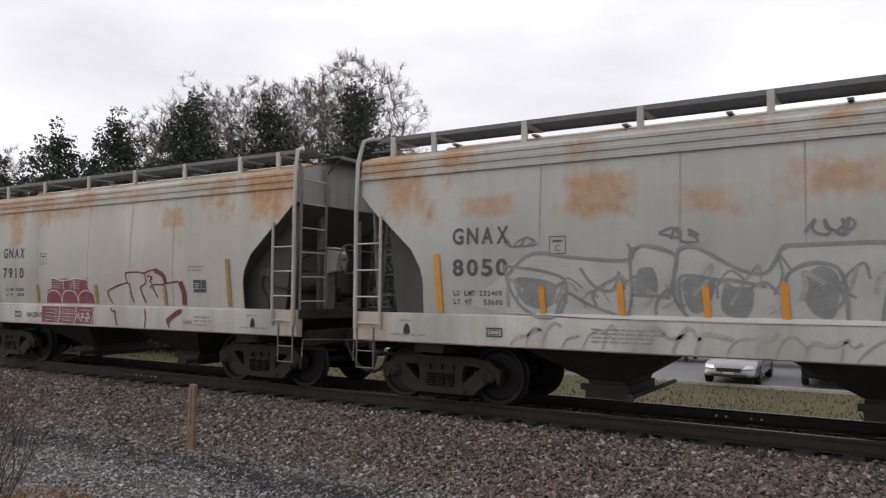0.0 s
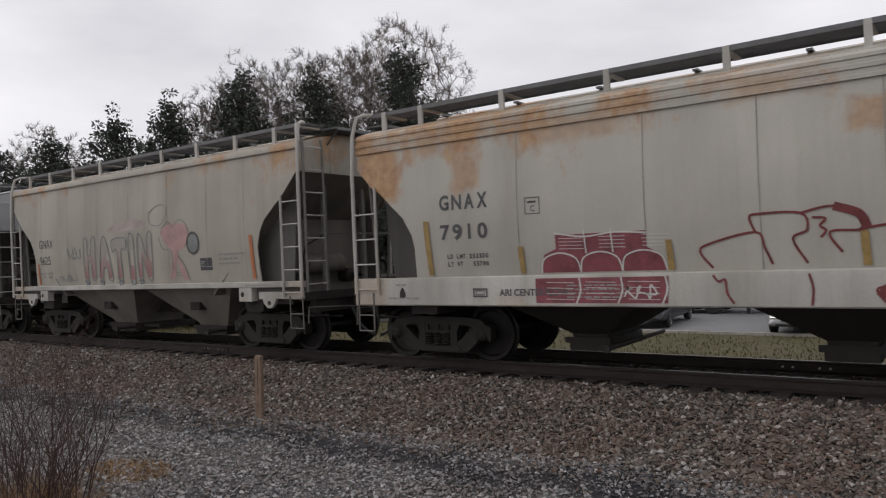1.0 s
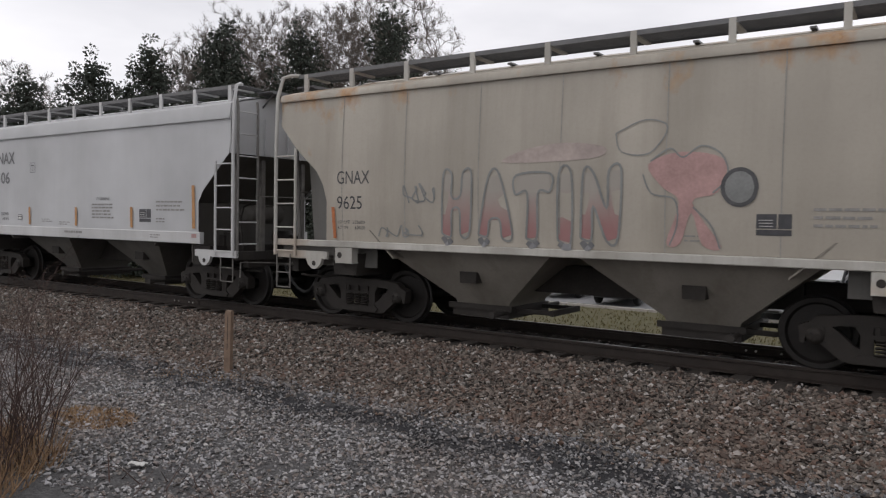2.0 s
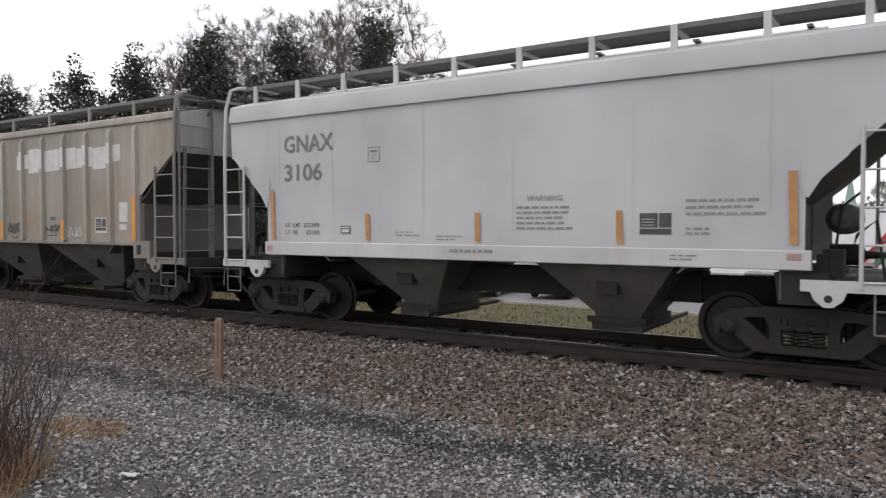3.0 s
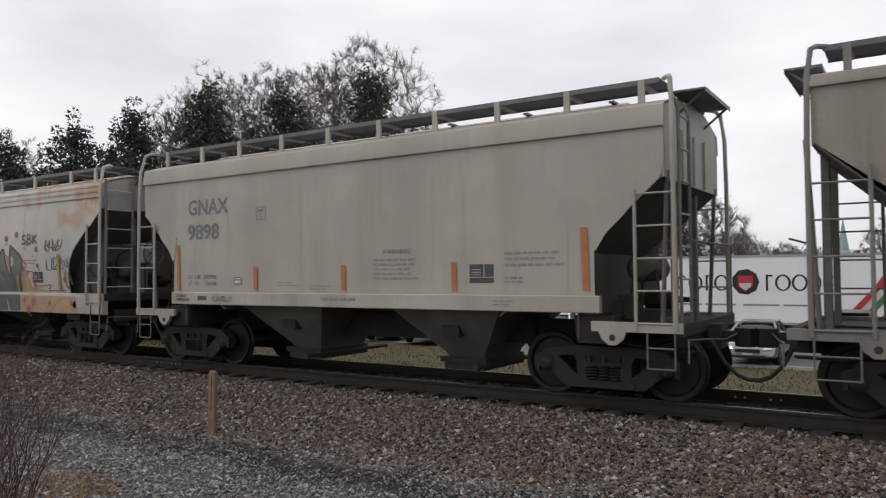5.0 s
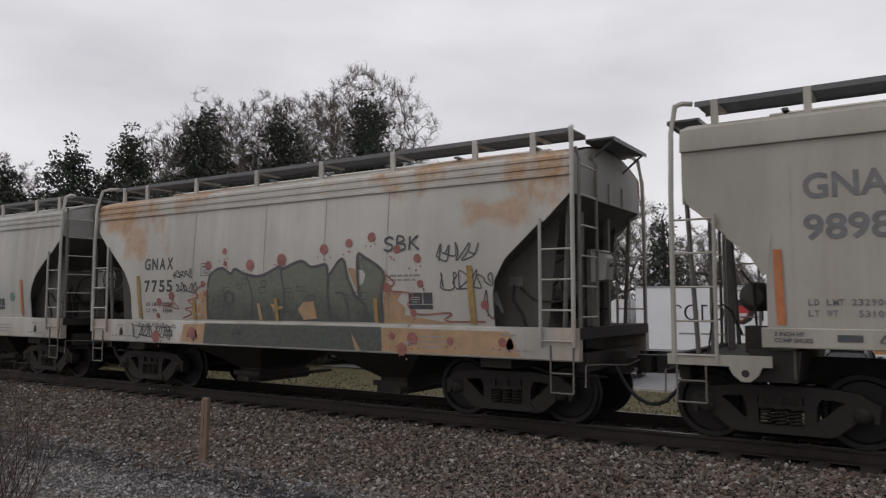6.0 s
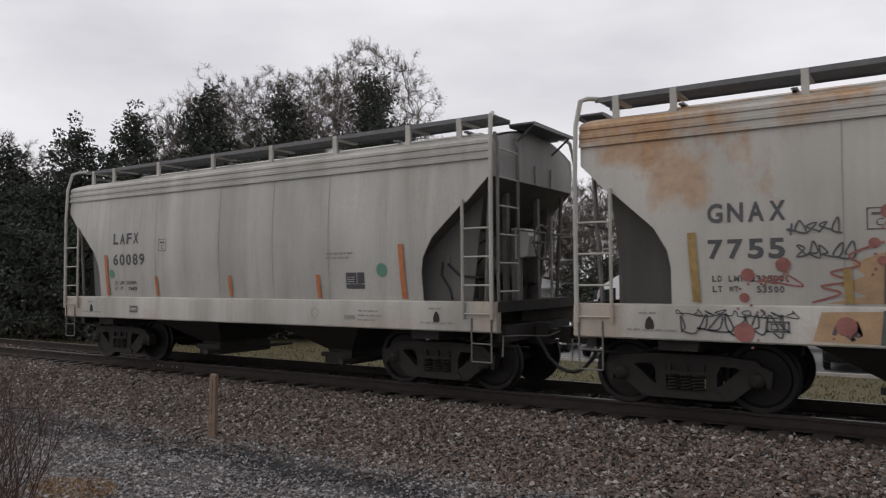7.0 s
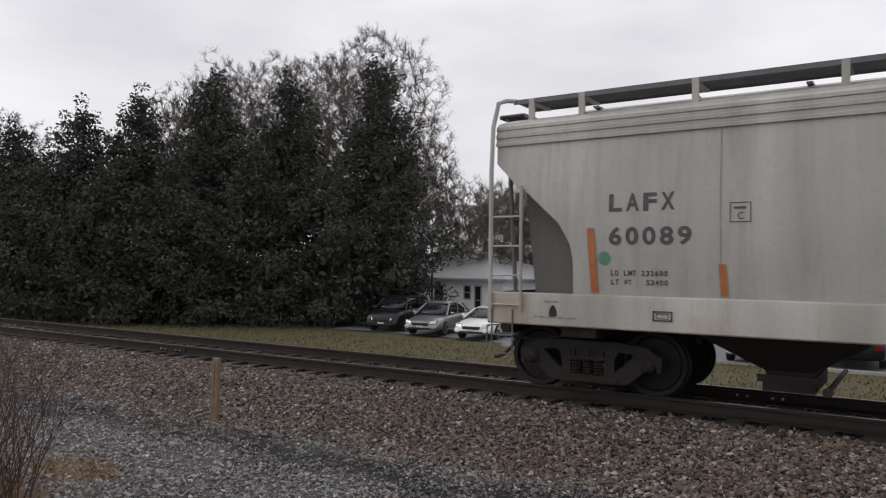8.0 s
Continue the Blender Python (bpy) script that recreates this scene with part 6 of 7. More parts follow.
TRAIN = [
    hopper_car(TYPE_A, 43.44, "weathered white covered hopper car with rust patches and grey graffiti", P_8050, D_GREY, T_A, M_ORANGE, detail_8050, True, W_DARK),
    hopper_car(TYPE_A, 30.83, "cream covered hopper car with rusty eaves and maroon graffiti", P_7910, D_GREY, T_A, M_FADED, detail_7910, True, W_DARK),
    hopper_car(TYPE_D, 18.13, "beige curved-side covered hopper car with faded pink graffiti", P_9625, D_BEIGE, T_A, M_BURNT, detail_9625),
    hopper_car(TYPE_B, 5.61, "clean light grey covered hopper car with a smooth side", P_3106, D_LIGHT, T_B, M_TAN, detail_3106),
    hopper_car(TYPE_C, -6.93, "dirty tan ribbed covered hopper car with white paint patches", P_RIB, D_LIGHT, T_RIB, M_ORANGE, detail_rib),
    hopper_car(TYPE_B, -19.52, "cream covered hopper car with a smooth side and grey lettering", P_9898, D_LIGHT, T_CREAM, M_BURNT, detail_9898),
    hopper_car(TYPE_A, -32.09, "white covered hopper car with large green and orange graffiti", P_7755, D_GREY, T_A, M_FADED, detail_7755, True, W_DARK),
    hopper_car(TYPE_A, -44.67, "pale grey streaked covered hopper car, last of the train", P_60089, D_GREY, T_A, M_BURNT, detail_60089, True),
]


# ---- beyond the track: car park, vehicles, house, trees ----
SETBACK = [(-100, 0.95), (-18, 0.9), (-14, 0.0), (100, 0.0)]


def slab(name, x0, x1, y0, y1, z, mat, label, cat):
    g = Geo()
    n = 40
    for i in range(n):
        a, b = x0 + (x1 - x0) * i / n, x0 + (x1 - x0) * (i + 1) / n
        ya, yb = y0 + lerp(a, SETBACK), y0 + lerp(b, SETBACK)
        g.add([(a, ya, land(a, ya) + z), (b, yb, land(b, yb) + z), (b, y1, land(b, y1) + z), (a, y1, land(a, y1) + z)], [(0, 1, 2, 3)])
    structure(name, g, mat, label, cat, 180)


slab("car_park", -24.5, 60, 15.25, 30, 0.03, M_ASPHALT, "pale grey asphalt car park behind the lawn", "pavement")
structure("kerb", Geo().box(-14, 60, 14.45, 14.62, -1.45, -1.20), M_KERB, "low concrete kerb along the car park", "kerb", 0)
GLASS_CAR = plain("car_glass", (0.015, 0.017, 0.02), 0.06, 0, 0.1, 2, 0.0)


def auto_paint(name, col, metal=0.5):
    m = plain(name, col, 0.28, metal, 0.06, 3, 0.01)
    m.node_tree.nodes["Principled BSDF"].inputs["Coat Weight"].default_value = 0.7
    return m


A_BLACK, A_SILVER, A_WHITE = auto_paint("black_car_paint", (0.014, 0.015, 0.017)), auto_paint("silver_car_paint", (0.23, 0.235, 0.24)), auto_paint("white_car_paint", (0.75, 0.75, 0.75), 0.0)
A_BLACK.node_tree.nodes["Principled BSDF"].inputs["Coat Weight"].default_value = 0.15
A_NAVY = auto_paint("dark_blue_car_paint", (0.012, 0.014, 0.019), 0.0)
A_NAVY.node_tree.nodes["Principled BSDF"].inputs["Coat Weight"].default_value = 0.15


def rounded(ob, steps=2):
    m = ob.modifiers.new("rounded", "SUBSURF")
    m.levels = m.render_levels = steps
    return ob


def parked_car(x, y, turn, paint, label, tall=1.44, long_=4.6, suv=False):
    """A parked car, nose towards -y before it is turned. Its origin is on the ground under its middle."""
    z = land(x, y) + 0.05
    car = thing("parked_car", label, "car", "parked cars", pose(x, y, z, 0, 0, turn))
    L = long_ / 2
    if suv:
        side = [(-L, 0.42, 0.72), (-L + 0.05, 0.62, 0.80), (-L + 0.25, 0.95, 0.86), (-L + 1.05, 1.06, 0.88), (L - 0.35, 1.08, 0.88), (L - 0.05, 0.95, 0.82), (L, 0.5, 0.74)]
        cab = [(-L + 0.95, 1.04, 0.82), (-L + 1.65, tall - 0.06, 0.64), (-L + 2.2, tall, 0.62), (L - 0.75, tall - 0.03, 0.60), (L - 0.2, 1.06, 0.76)]
    else:
        side = [(-L, 0.36, 0.70), (-L + 0.04, 0.56, 0.78), (-L + 0.30, 0.72, 0.84), (-L + 1.15, 0.90, 0.87), (L - 1.0, 0.96, 0.87), (L - 0.12, 0.92, 0.80), (L, 0.5, 0.74)]
        cab = [(-L + 1.10, 0.90, 0.80), (-L + 1.85, tall - 0.06, 0.60), (-L + 2.35, tall, 0.57), (L - 1.45, tall - 0.05, 0.56), (L - 0.65, 0.95, 0.72)]
    rings = []
    for yy, zt, hw in side:
        zb = 0.24 if abs(yy) < L - 0.1 else 0.30
        rings.append([(-hw, yy, zb + 0.06), (-hw * 0.9, yy, zb), (hw * 0.9, yy, zb), (hw, yy, zb + 0.06), (hw * 1.02, yy, (zb + zt) / 2), (hw * 0.98, yy, zt - 0.10), (hw * 0.86, yy, zt - 0.01), (0, yy, zt + 0.02), (-hw * 0.86, yy, zt - 0.01), (-hw * 0.98, yy, zt - 0.10), (-hw * 1.02, yy, (zb + zt) / 2)])
    body = rounded(part("body", Geo().loft(rings), paint, car, smooth=180))
    rings = []
    belt = 0.88 if not suv else 1.03
    for yy, zt, hw in cab:
        rings.append([(-hw - 0.06 * (zt - belt), yy, belt - 0.03), (hw + 0.06 * (zt - belt), yy, belt - 0.03), (hw, yy, max(belt, zt - 0.08)), (hw * 0.82, yy, max(belt + 0.01, zt - 0.01)), (-hw * 0.82, yy, max(belt + 0.01, zt - 0.01)), (-hw, yy, max(belt, zt - 0.08))])
    rounded(part("glasshouse", Geo().loft(rings), GLASS_CAR, car, smooth=180), 1)
    roof = Geo().loft([[(-hw * 0.93, yy, zt - 0.045), (hw * 0.93, yy, zt - 0.045), (hw * 0.80, yy, zt + 0.008), (-hw * 0.80, yy, zt + 0.008)] for yy, zt, hw in cab[1:4]])
    part("roof", roof, paint, car, smooth=50)
    for s in (-1, 1):
        for (a, b) in ((0, 1), (3, 4)):
            p, q = cab[a], cab[b]
            part("pillar", Geo().tube([(s * (p[2] + 0.01), p[0], p[1] - 0.02), (s * q[2] * 0.97, q[0], q[1] - 0.05)], 0.045, 5), paint, car)
        mid = (cab[2][0] + cab[3][0]) / 2
        part("pillar", Geo().tube([(s * cab[2][2] * 1.08, mid, belt), (s * cab[2][2] * 1.0, mid, tall - 0.06)], 0.04, 5), paint, car)
    for s in (-1, 1):
        part("headlight", Geo().loft([[(s * 0.44, -L + 0.02, 0.56), (s * 0.74, -L + 0.12, 0.58), (s * 0.74, -L + 0.16, 0.70), (s * 0.48, -L + 0.08, 0.66)], [(s * 0.44, -L + 0.2, 0.56), (s * 0.74, -L + 0.3, 0.58), (s * 0.74, -L + 0.3, 0.70), (s * 0.48, -L + 0.24, 0.66)]]), M_CHROME, body)
        part("taillight", Geo().box(s * 0.62 - 0.12, s * 0.62 + 0.12, L - 0.06, L + 0.012, 0.62, 0.80), M_TAIL, body)
        part("door_mirror", Geo().lathe([(0.0, -0.1), (0.07, -0.07), (0.08, 0.04), (0.0, 0.09)], 10, "x", (s * (cab[0][2] + 0.14), cab[0][0] + 0.35, belt + 0.08)), paint, car)
        for k in (0, 1):
            part("door_handle", Geo().box(s * 0.885 - 0.01, s * 0.885 + 0.012, -0.1 + k * 1.0, 0.1 + k * 1.0, belt - 0.13, belt - 0.10), M_CHROME, body)
        for yy in (-L + 0.88, L - 0.88):
            w = part("wheel", Geo().lathe([(0.17, s * 0.66), (0.30, s * 0.66), (0.325, s * 0.70), (0.325, s * 0.84), (0.29, s * 0.87), (0.20, s * 0.865)], 22, "x", (0, yy, 0.325)), M_RUBBER, car)
            part("rim", Geo().lathe([(0.0, s * 0.865), (0.06, s * 0.868), (0.10, s * 0.845), (0.18, s * 0.845), (0.21, s * 0.872), (0.21, s * 0.80)], 14, "x", (0, yy, 0.325)), M_CHROME, w)
    part("grille", Geo().box(-0.38, 0.38, -L - 0.012, -L + 0.1, 0.47, 0.58), M_BLACK, body)
    part("bumper_intake", Geo().box(-0.55, 0.55, -L - 0.008, -L + 0.1, 0.31, 0.38), M_BLACK, body)
    part("number_plate", Geo().box(-0.16, 0.16, -L - 0.02, -L, 0.39, 0.46), M_WHITE, body)
    return car


parked_car(-21.75, 18.3, 12, A_BLACK, "black crossover parked on the pale asphalt", 1.62, 4.55, True)
parked_car(-19.0, 17.8, 9, A_SILVER, "silver four-door sedan parked on the pale asphalt", 1.47, 4.75)
parked_car(-16.25, 17.6, 8, A_WHITE, "white sedan parked on the pale asphalt", 1.36, 4.6)
parked_car(-13.2, 18.6, 4, A_WHITE, "white sedan parked next to a dark one", 1.42, 4.6)
parked_car(-10.3, 17.5, 4, A_NAVY, "dark blue sedan with a bright grille, parked", 1.47, 4.8)
parked_car(-4.8, 16.5, 1, A_SILVER, "silver compact sedan parked at the kerb", 1.42, 4.5)
parked_car(-2.0, 17.5, 183, A_BLACK, "dark sport utility vehicle parked tail to the lawn", 1.75, 4.6, True)


def semi_trailer(x0, x1, y):
    z0, z1 = -0.30, 2.45
    zg = land(x0, y) + 0.05
    tr = thing("semi_trailer", "long white box semi-trailer with black lettering and a crest", "trailer")
    part("box", Geo().box(x0, x1, y, y + 2.5, z0, z1), M_TRAILER, tr, smooth=0)
    for z in (z0 - 0.06, z1 - 0.02):
        part("rail_trim", Geo().box(x0 - 0.02, x1 + 0.02, y - 0.02, y + 2.52, z, z + 0.09), M_TRIM, tr, smooth=0)
    # brand lettering as plain bars, tagline as a thin broken line
    n = y - 0.012
    rng = random.Random(3)
    xs = x0 + 1.6
    shapes = ("arc", "ring", "post", "ring", "post", "ring", "ring", "half", "arc")
    places = (0.28, 0.85, 1.38, 1.93, 3.80, 4.35, 4.98, 5.55, 6.05)
    for what, dx in zip(shapes, places):
        g = Geo()
        lo, hi = {"ring": (0, 360), "half": (-90, 90), "arc": (40, 250), "post": (0, 0)}[what]
        if what == "post":
            g.box(xs + dx - 0.10, xs + dx - 0.02, n, y - 0.001, 1.02, 1.70)
            g.box(xs + dx - 0.02, xs + dx + 0.16, n + 0.002, y - 0.001, 1.62, 1.69)
        else:
            w_, m_ = (0.30 if what == "ring" else 0.22), 20
            for k in range(m_):
                a0, a1 = (radians(lo + (hi - lo) * q / m_) for q in (k, k + 1))
                thick = 0.05 + 0.05 * abs(math.cos((a0 + a1) / 2))
                quad = [(xs + dx + r_ * math.cos(a_) * w_ / 0.34, 1.36 + r_ * math.sin(a_)) for r_, a_ in ((0.34, a0), (0.34, a1), (0.34 - thick, a1), (0.34 - thick, a0))]
                g.add([(p, n, q) for p, q in quad], [(0, 1, 2, 3)])
        part("letter_shape", g, M_BLACK, tr, smooth=0)
    for x_a, x_b in ((0.3, 1.1), (1.25, 2.5), (2.8, 4.2), (4.35, 5.6)):
        part("tagline_bar", Geo().box(xs + x_a, xs + x_b, n, y - 0.001, 0.40, 0.47), M_PRINT, tr, smooth=0)
    cx = xs + 2.9
    part("crest", Geo().lathe([(0.0, n), (0.55, n), (0.55, y - 0.001)], 9, "y", (cx, 0, 1.40)), M_BLACK, tr, "black heraldic crest")
    part("crest_shield", Geo().prism([(cx - 0.30, 1.66), (cx + 0.30, 1.66), (cx + 0.30, 1.22), (cx, 0.98), (cx - 0.30, 1.22)], n - 0.008, n - 0.001), M_RED, tr)
    part("crest_band", Geo().prism([(cx - 0.25, 1.34), (cx + 0.25, 1.34), (cx + 0.2, 1.18), (cx, 1.04), (cx - 0.2, 1.18)], n - 0.014, n - 0.009), M_WHITE, tr)
    xr = x0 + 8.0
    for k, m in enumerate((M_RED, M_WHITE, M_GREENPAINT)):
        a = 0.28 * k
        poly = [(xr + a, z0 + 0.1), (xr + a + 0.28, z0 + 0.1), (xr + a + 1.5, 1.2), (xr + a + 2.3, 2.4), (xr + a + 2.0, 2.4), (xr + a + 1.2, 1.2)]
        part("colour_stripe", Geo().prism(poly, n, y - 0.001), m, tr, smooth=0)
    part("picture_panel", Geo().prism([(xr + 1.2, z0 + 0.1), (xr + 6.0, z0 + 0.1), (xr + 6.0, 2.3), (xr + 3.3, 2.3), (xr + 2.4, 1.2)], n, y - 0.001), M_TAN, tr, "tan printed food picture", smooth=0)
    for xa in (x1 - 1.2, x1 - 2.5):
        for s in (0.25, 2.25):
            w = part("wheel", Geo().lathe([(0.25, s + y - 0.14), (0.50, s + y - 0.12), (0.50, s + y + 0.12), (0.25, s + y + 0.14)], 22, "y", (xa, 0, zg + 0.5)), M_RUBBER, tr)
    part("landing_leg", Geo().box(x0 + 2.6, x0 + 2.75, y + 0.3, y + 0.45, zg, z0), M_BLACK, tr)
    part("landing_leg", Geo().box(x0 + 2.6, x0 + 2.75, y + 2.05, y + 2.2, zg, z0), M_BLACK, tr)
    part("chassis", Geo().box(x0 + 0.3, x1 - 0.2, y + 0.8, y + 1.7, z0 - 0.35, z0 - 0.06), M_BLACK, tr)
    # tractor unit
    tc = thing("tractor_unit", "white semi-trailer tractor with dark side windows", "truck")
    xa = x0 - 0.5
    cab = [(xa, zg + 0.7), (xa, 1.9), (xa - 0.5, 1.95), (xa - 1.5, 1.35), (xa - 1.9, 0.55), (xa - 3.4, 0.25), (xa - 3.6, -0.1), (xa - 3.6, zg + 0.45), (xa - 1.2, zg + 0.45)]
    part("cab", Geo().prism(cab, y + 0.1, y + 2.4), A_WHITE, tc, smooth=20)
    part("side_window", Geo().prism([(xa - 0.75, 0.65), (xa - 0.75, 1.3), (xa - 1.35, 1.2), (xa - 1.65, 0.65)], y + 0.085, y + 2.415), GLASS_CAR, tc)
    part("exhaust_stack", Geo().tube([(xa + 0.15, y + 0.2, zg + 0.8), (xa + 0.15, y + 0.2, 2.2)], 0.08, 8), M_CHROME, tc)
    part("mirror", Geo().box(xa - 1.75, xa - 1.65, y - 0.15, y + 0.05, 0.75, 1.2), M_BLACK, tc)
    part("fuel_tank", Geo().lathe([(0.0, xa - 1.1), (0.3, xa - 1.08), (0.3, xa + 0.1), (0.0, xa + 0.12)], 16, "x", (0, y + 0.35, zg + 0.62)), M_CHROME, tc)
    for xx in (xa - 2.7, xa + 0.5, xa + 1.75):
        for s in (0.25, 2.2):
            part("wheel", Geo().lathe([(0.25, s + y - 0.14), (0.50, s + y - 0.12), (0.50, s + y + 0.12), (0.25, s + y + 0.14)], 22, "y", (xx, 0, zg + 0.5)), M_RUBBER, tc)
    part("frame", Geo().box(xa - 3.2, xa + 2.3, y + 0.75, y + 1.75, zg + 0.55, zg + 0.8), M_BLACK, tc)


semi_trailer(-10.7, 5.6, 21.9)


def clapboard_house(x, y, w, d, turn):
    zg = land(x, y) - 0.1
    h = thing("house", "white clapboard house with a pale hipped metal roof", "house", at=pose(x, y, zg, 0, 0, turn))
    ze = 2.62
    part("wall", Geo().box(-w / 2, w / 2, 0, d, 0, ze), M_SIDING, h, smooth=0)
    for k in range(17):
        z = 0.12 + k * 0.147
        part("siding_board", Geo().run([(-0.03, z), (-0.002, z), (-0.002, z + 0.14), (-0.012, z + 0.14)], -w / 2 - 0.01, w / 2 + 0.01), M_SIDING, h, smooth=0)
    r = Geo()
    a, b = w / 2 + 0.4, 0.4
    zr = ze + 2.05
    r.add([(-a, -b, ze), (a, -b, ze), (a, d + b, ze), (-a, d + b, ze), (-w / 2 + 6.0, d / 2, zr), (w / 2 - 6.0, d / 2, zr), (-a, -b, ze - 0.12), (a, -b, ze - 0.12), (a, d + b, ze - 0.12), (-a, d + b, ze - 0.12)],
          [(0, 1, 5, 4), (1, 2, 5), (2, 3, 4, 5), (3, 0, 4), (0, 6, 7, 1), (1, 7, 8, 2), (2, 8, 9, 3), (3, 9, 6, 0), (6, 9, 8, 7)])
    roof = part("roof", r, M_ROOFSHEET, h, smooth=0)
    part("gutter", Geo().box(-a, a, -b - 0.08, -b - 0.003, ze - 0.12, ze - 0.02), M_TRIM, roof, smooth=0)
    part("chimney", Geo().box(-0.3, 0.3, d / 2 - 0.3, d / 2 + 0.3, zr - 0.4, zr + 0.35), M_SIDING, roof, smooth=0)
    for x_, z0, ww, hh in ((1.85, 0.22, 0.6, 1.85), (3.95, 1.35, 0.4, 0.75), (4.72, 0.45, 0.38, 1.65), (-2.2, 0.9, 0.8, 1.2)):
        win = part("window", Geo().box(x_ - ww / 2, x_ + ww / 2, -0.05, 0.02, z0, z0 + hh), M_DARKGLASS, h, smooth=0)
        fr = Geo()
        for p in ((x_ - ww / 2 - 0.07, x_ - ww / 2, z0 - 0.07, z0 + hh + 0.07), (x_ + ww / 2, x_ + ww / 2 + 0.07, z0 - 0.07, z0 + hh + 0.07), (x_ - ww / 2, x_ + ww / 2, z0 - 0.07, z0), (x_ - ww / 2, x_ + ww / 2, z0 + hh, z0 + hh + 0.07), (x_ - ww / 2, x_ + ww / 2, z0 + hh / 2 - 0.02, z0 + hh / 2 + 0.02)):
            fr.box(p[0], p[1], -0.075, 0.0, p[2], p[3])
        part("window_frame", fr, M_TRIM, win, smooth=0)


clapboard_house(-27.75, 28.0, 12.9, 10.5, 0)


def church(x, y):
    c = thing("church", "distant white church with a pale green spire", "church", at=pose(x, y, -1.5))
    part("nave", Geo().box(-12, 2.2, 0, 9, 0, 4.8), M_SIDING, c, smooth=0)
    part("nave_roof", Geo().add([(-12.4, -0.4, 4.8), (2.6, -0.4, 4.8), (2.6, 9.4, 4.8), (-12.4, 9.4, 4.8), (-12.4, 4.5, 7.4), (2.6, 4.5, 7.4)], [(0, 1, 5, 4), (2, 3, 4, 5), (0, 4, 3), (1, 2, 5), (0, 3, 2, 1)]), M_ROOFSHEET, c, smooth=0)
    part("tower", Geo().box(-1.2, 1.2, -0.6, 1.8, 0, 6.6), M_SIDING, c, smooth=0)
    part("spire", Geo().lathe([(1.3, 6.6), (0.95, 7.2), (0.05, 12.8)], 8, "z", (0, 0.6, 0)), M_SPIRE, c, smooth=0)


church(-11.5, 139)


def street_lamp(x, y):
    z = land(x, y)
    l = thing("street_lamp", "slim black lamp post with a pale lantern head", "street lamp", at=pose(x, y, z))
    part("pole", Geo().lathe([(0.11, 0), (0.11, 0.25), (0.06, 0.35), (0.05, 2.85), (0.09, 2.9)], 12, "z"), M_BLACK, l)
    part("lantern", Geo().lathe([(0.10, 2.9), (0.20, 3.18), (0.20, 3.22)], 8, "z"), M_LAMPGLASS, l, smooth=0)
    part("lantern_cap", Geo().lathe([(0.23, 3.22), (0.16, 3.32), (0.03, 3.40)], 8, "z"), M_BLACK, l, smooth=0)


street_lamp(-22.75, 22.5)


# ---- trees ----
def leaf_cloud(clumps, leaf, rng, per, droop=0.25, flat=1.0):
    """Folded leaves round clump centres: (centre, radius)."""
    vs, fs = [], []
    for c, r in clumps:
        for _ in range(int(per * (r / 0.8) ** 2)):
            d = Vector((rng.gauss(0, 1), rng.gauss(0, 1), rng.gauss(0, 0.8)))
            d = d.normalized() * r * (0.45 + 0.6 * rng.random())
            p = c + Vector((d.x, d.y, d.z * flat))
            s = leaf * rng.uniform(0.6, 1.25)
            a = (d.normalized() + Vector((rng.uniform(-0.8, 0.8), rng.uniform(-0.8, 0.8), rng.uniform(-0.9, 0.4) - droop))).normalized()
            b = a.orthogonal().normalized()
            b.rotate(Matrix.Rotation(rng.uniform(0, 6.28), 3, a))
            n = a.cross(b)
            k = len(vs)
            vs += [p, p + a * s * 0.5 + b * s * 0.26 + n * s * 0.06, p + a * s, p + a * s * 0.5 - b * s * 0.26 + n * s * 0.06]
            fs += [(k, k + 1, k + 2), (k, k + 2, k + 3)]
    g = Geo()
    g.v, g.f = [tuple(v) for v in vs], fs
    return g


def grow(g, p, d, length, r, depth, rng, tips, spread=0.5, up=0.12, kids=(2, 3), shrink=0.74, wiggle=0.16, sides=5):
    """A limb and, from it, ever finer twigs."""
    pts = [p]
    n = 3
    for k in range(n):
        d = (d + Vector((rng.gauss(0, wiggle), rng.gauss(0, wiggle), rng.gauss(0, wiggle) + up * 0.5))).normalized()
        p = p + d * length / n
        pts.append(p)
    g.tube(pts, r, max(3, sides), r * 0.68)
    if depth == 0:
        tips.append(p)
        return
    for k in range(rng.randint(*kids) + (1 if depth > 2 else 0)):
        q = pts[rng.randint(1, n)] if k else pts[-1]
        side = Vector((rng.gauss(0, 1), rng.gauss(0, 1), rng.gauss(0, 0.5))).normalized()
        nd = (d + side * spread * rng.uniform(0.7, 1.4) + Vector((0, 0, up))).normalized()
        grow(g, q, nd, length * shrink * rng.uniform(0.8, 1.15), r * 0.62, depth - 1, rng, tips, spread, up, kids, shrink, wiggle, sides - 1)


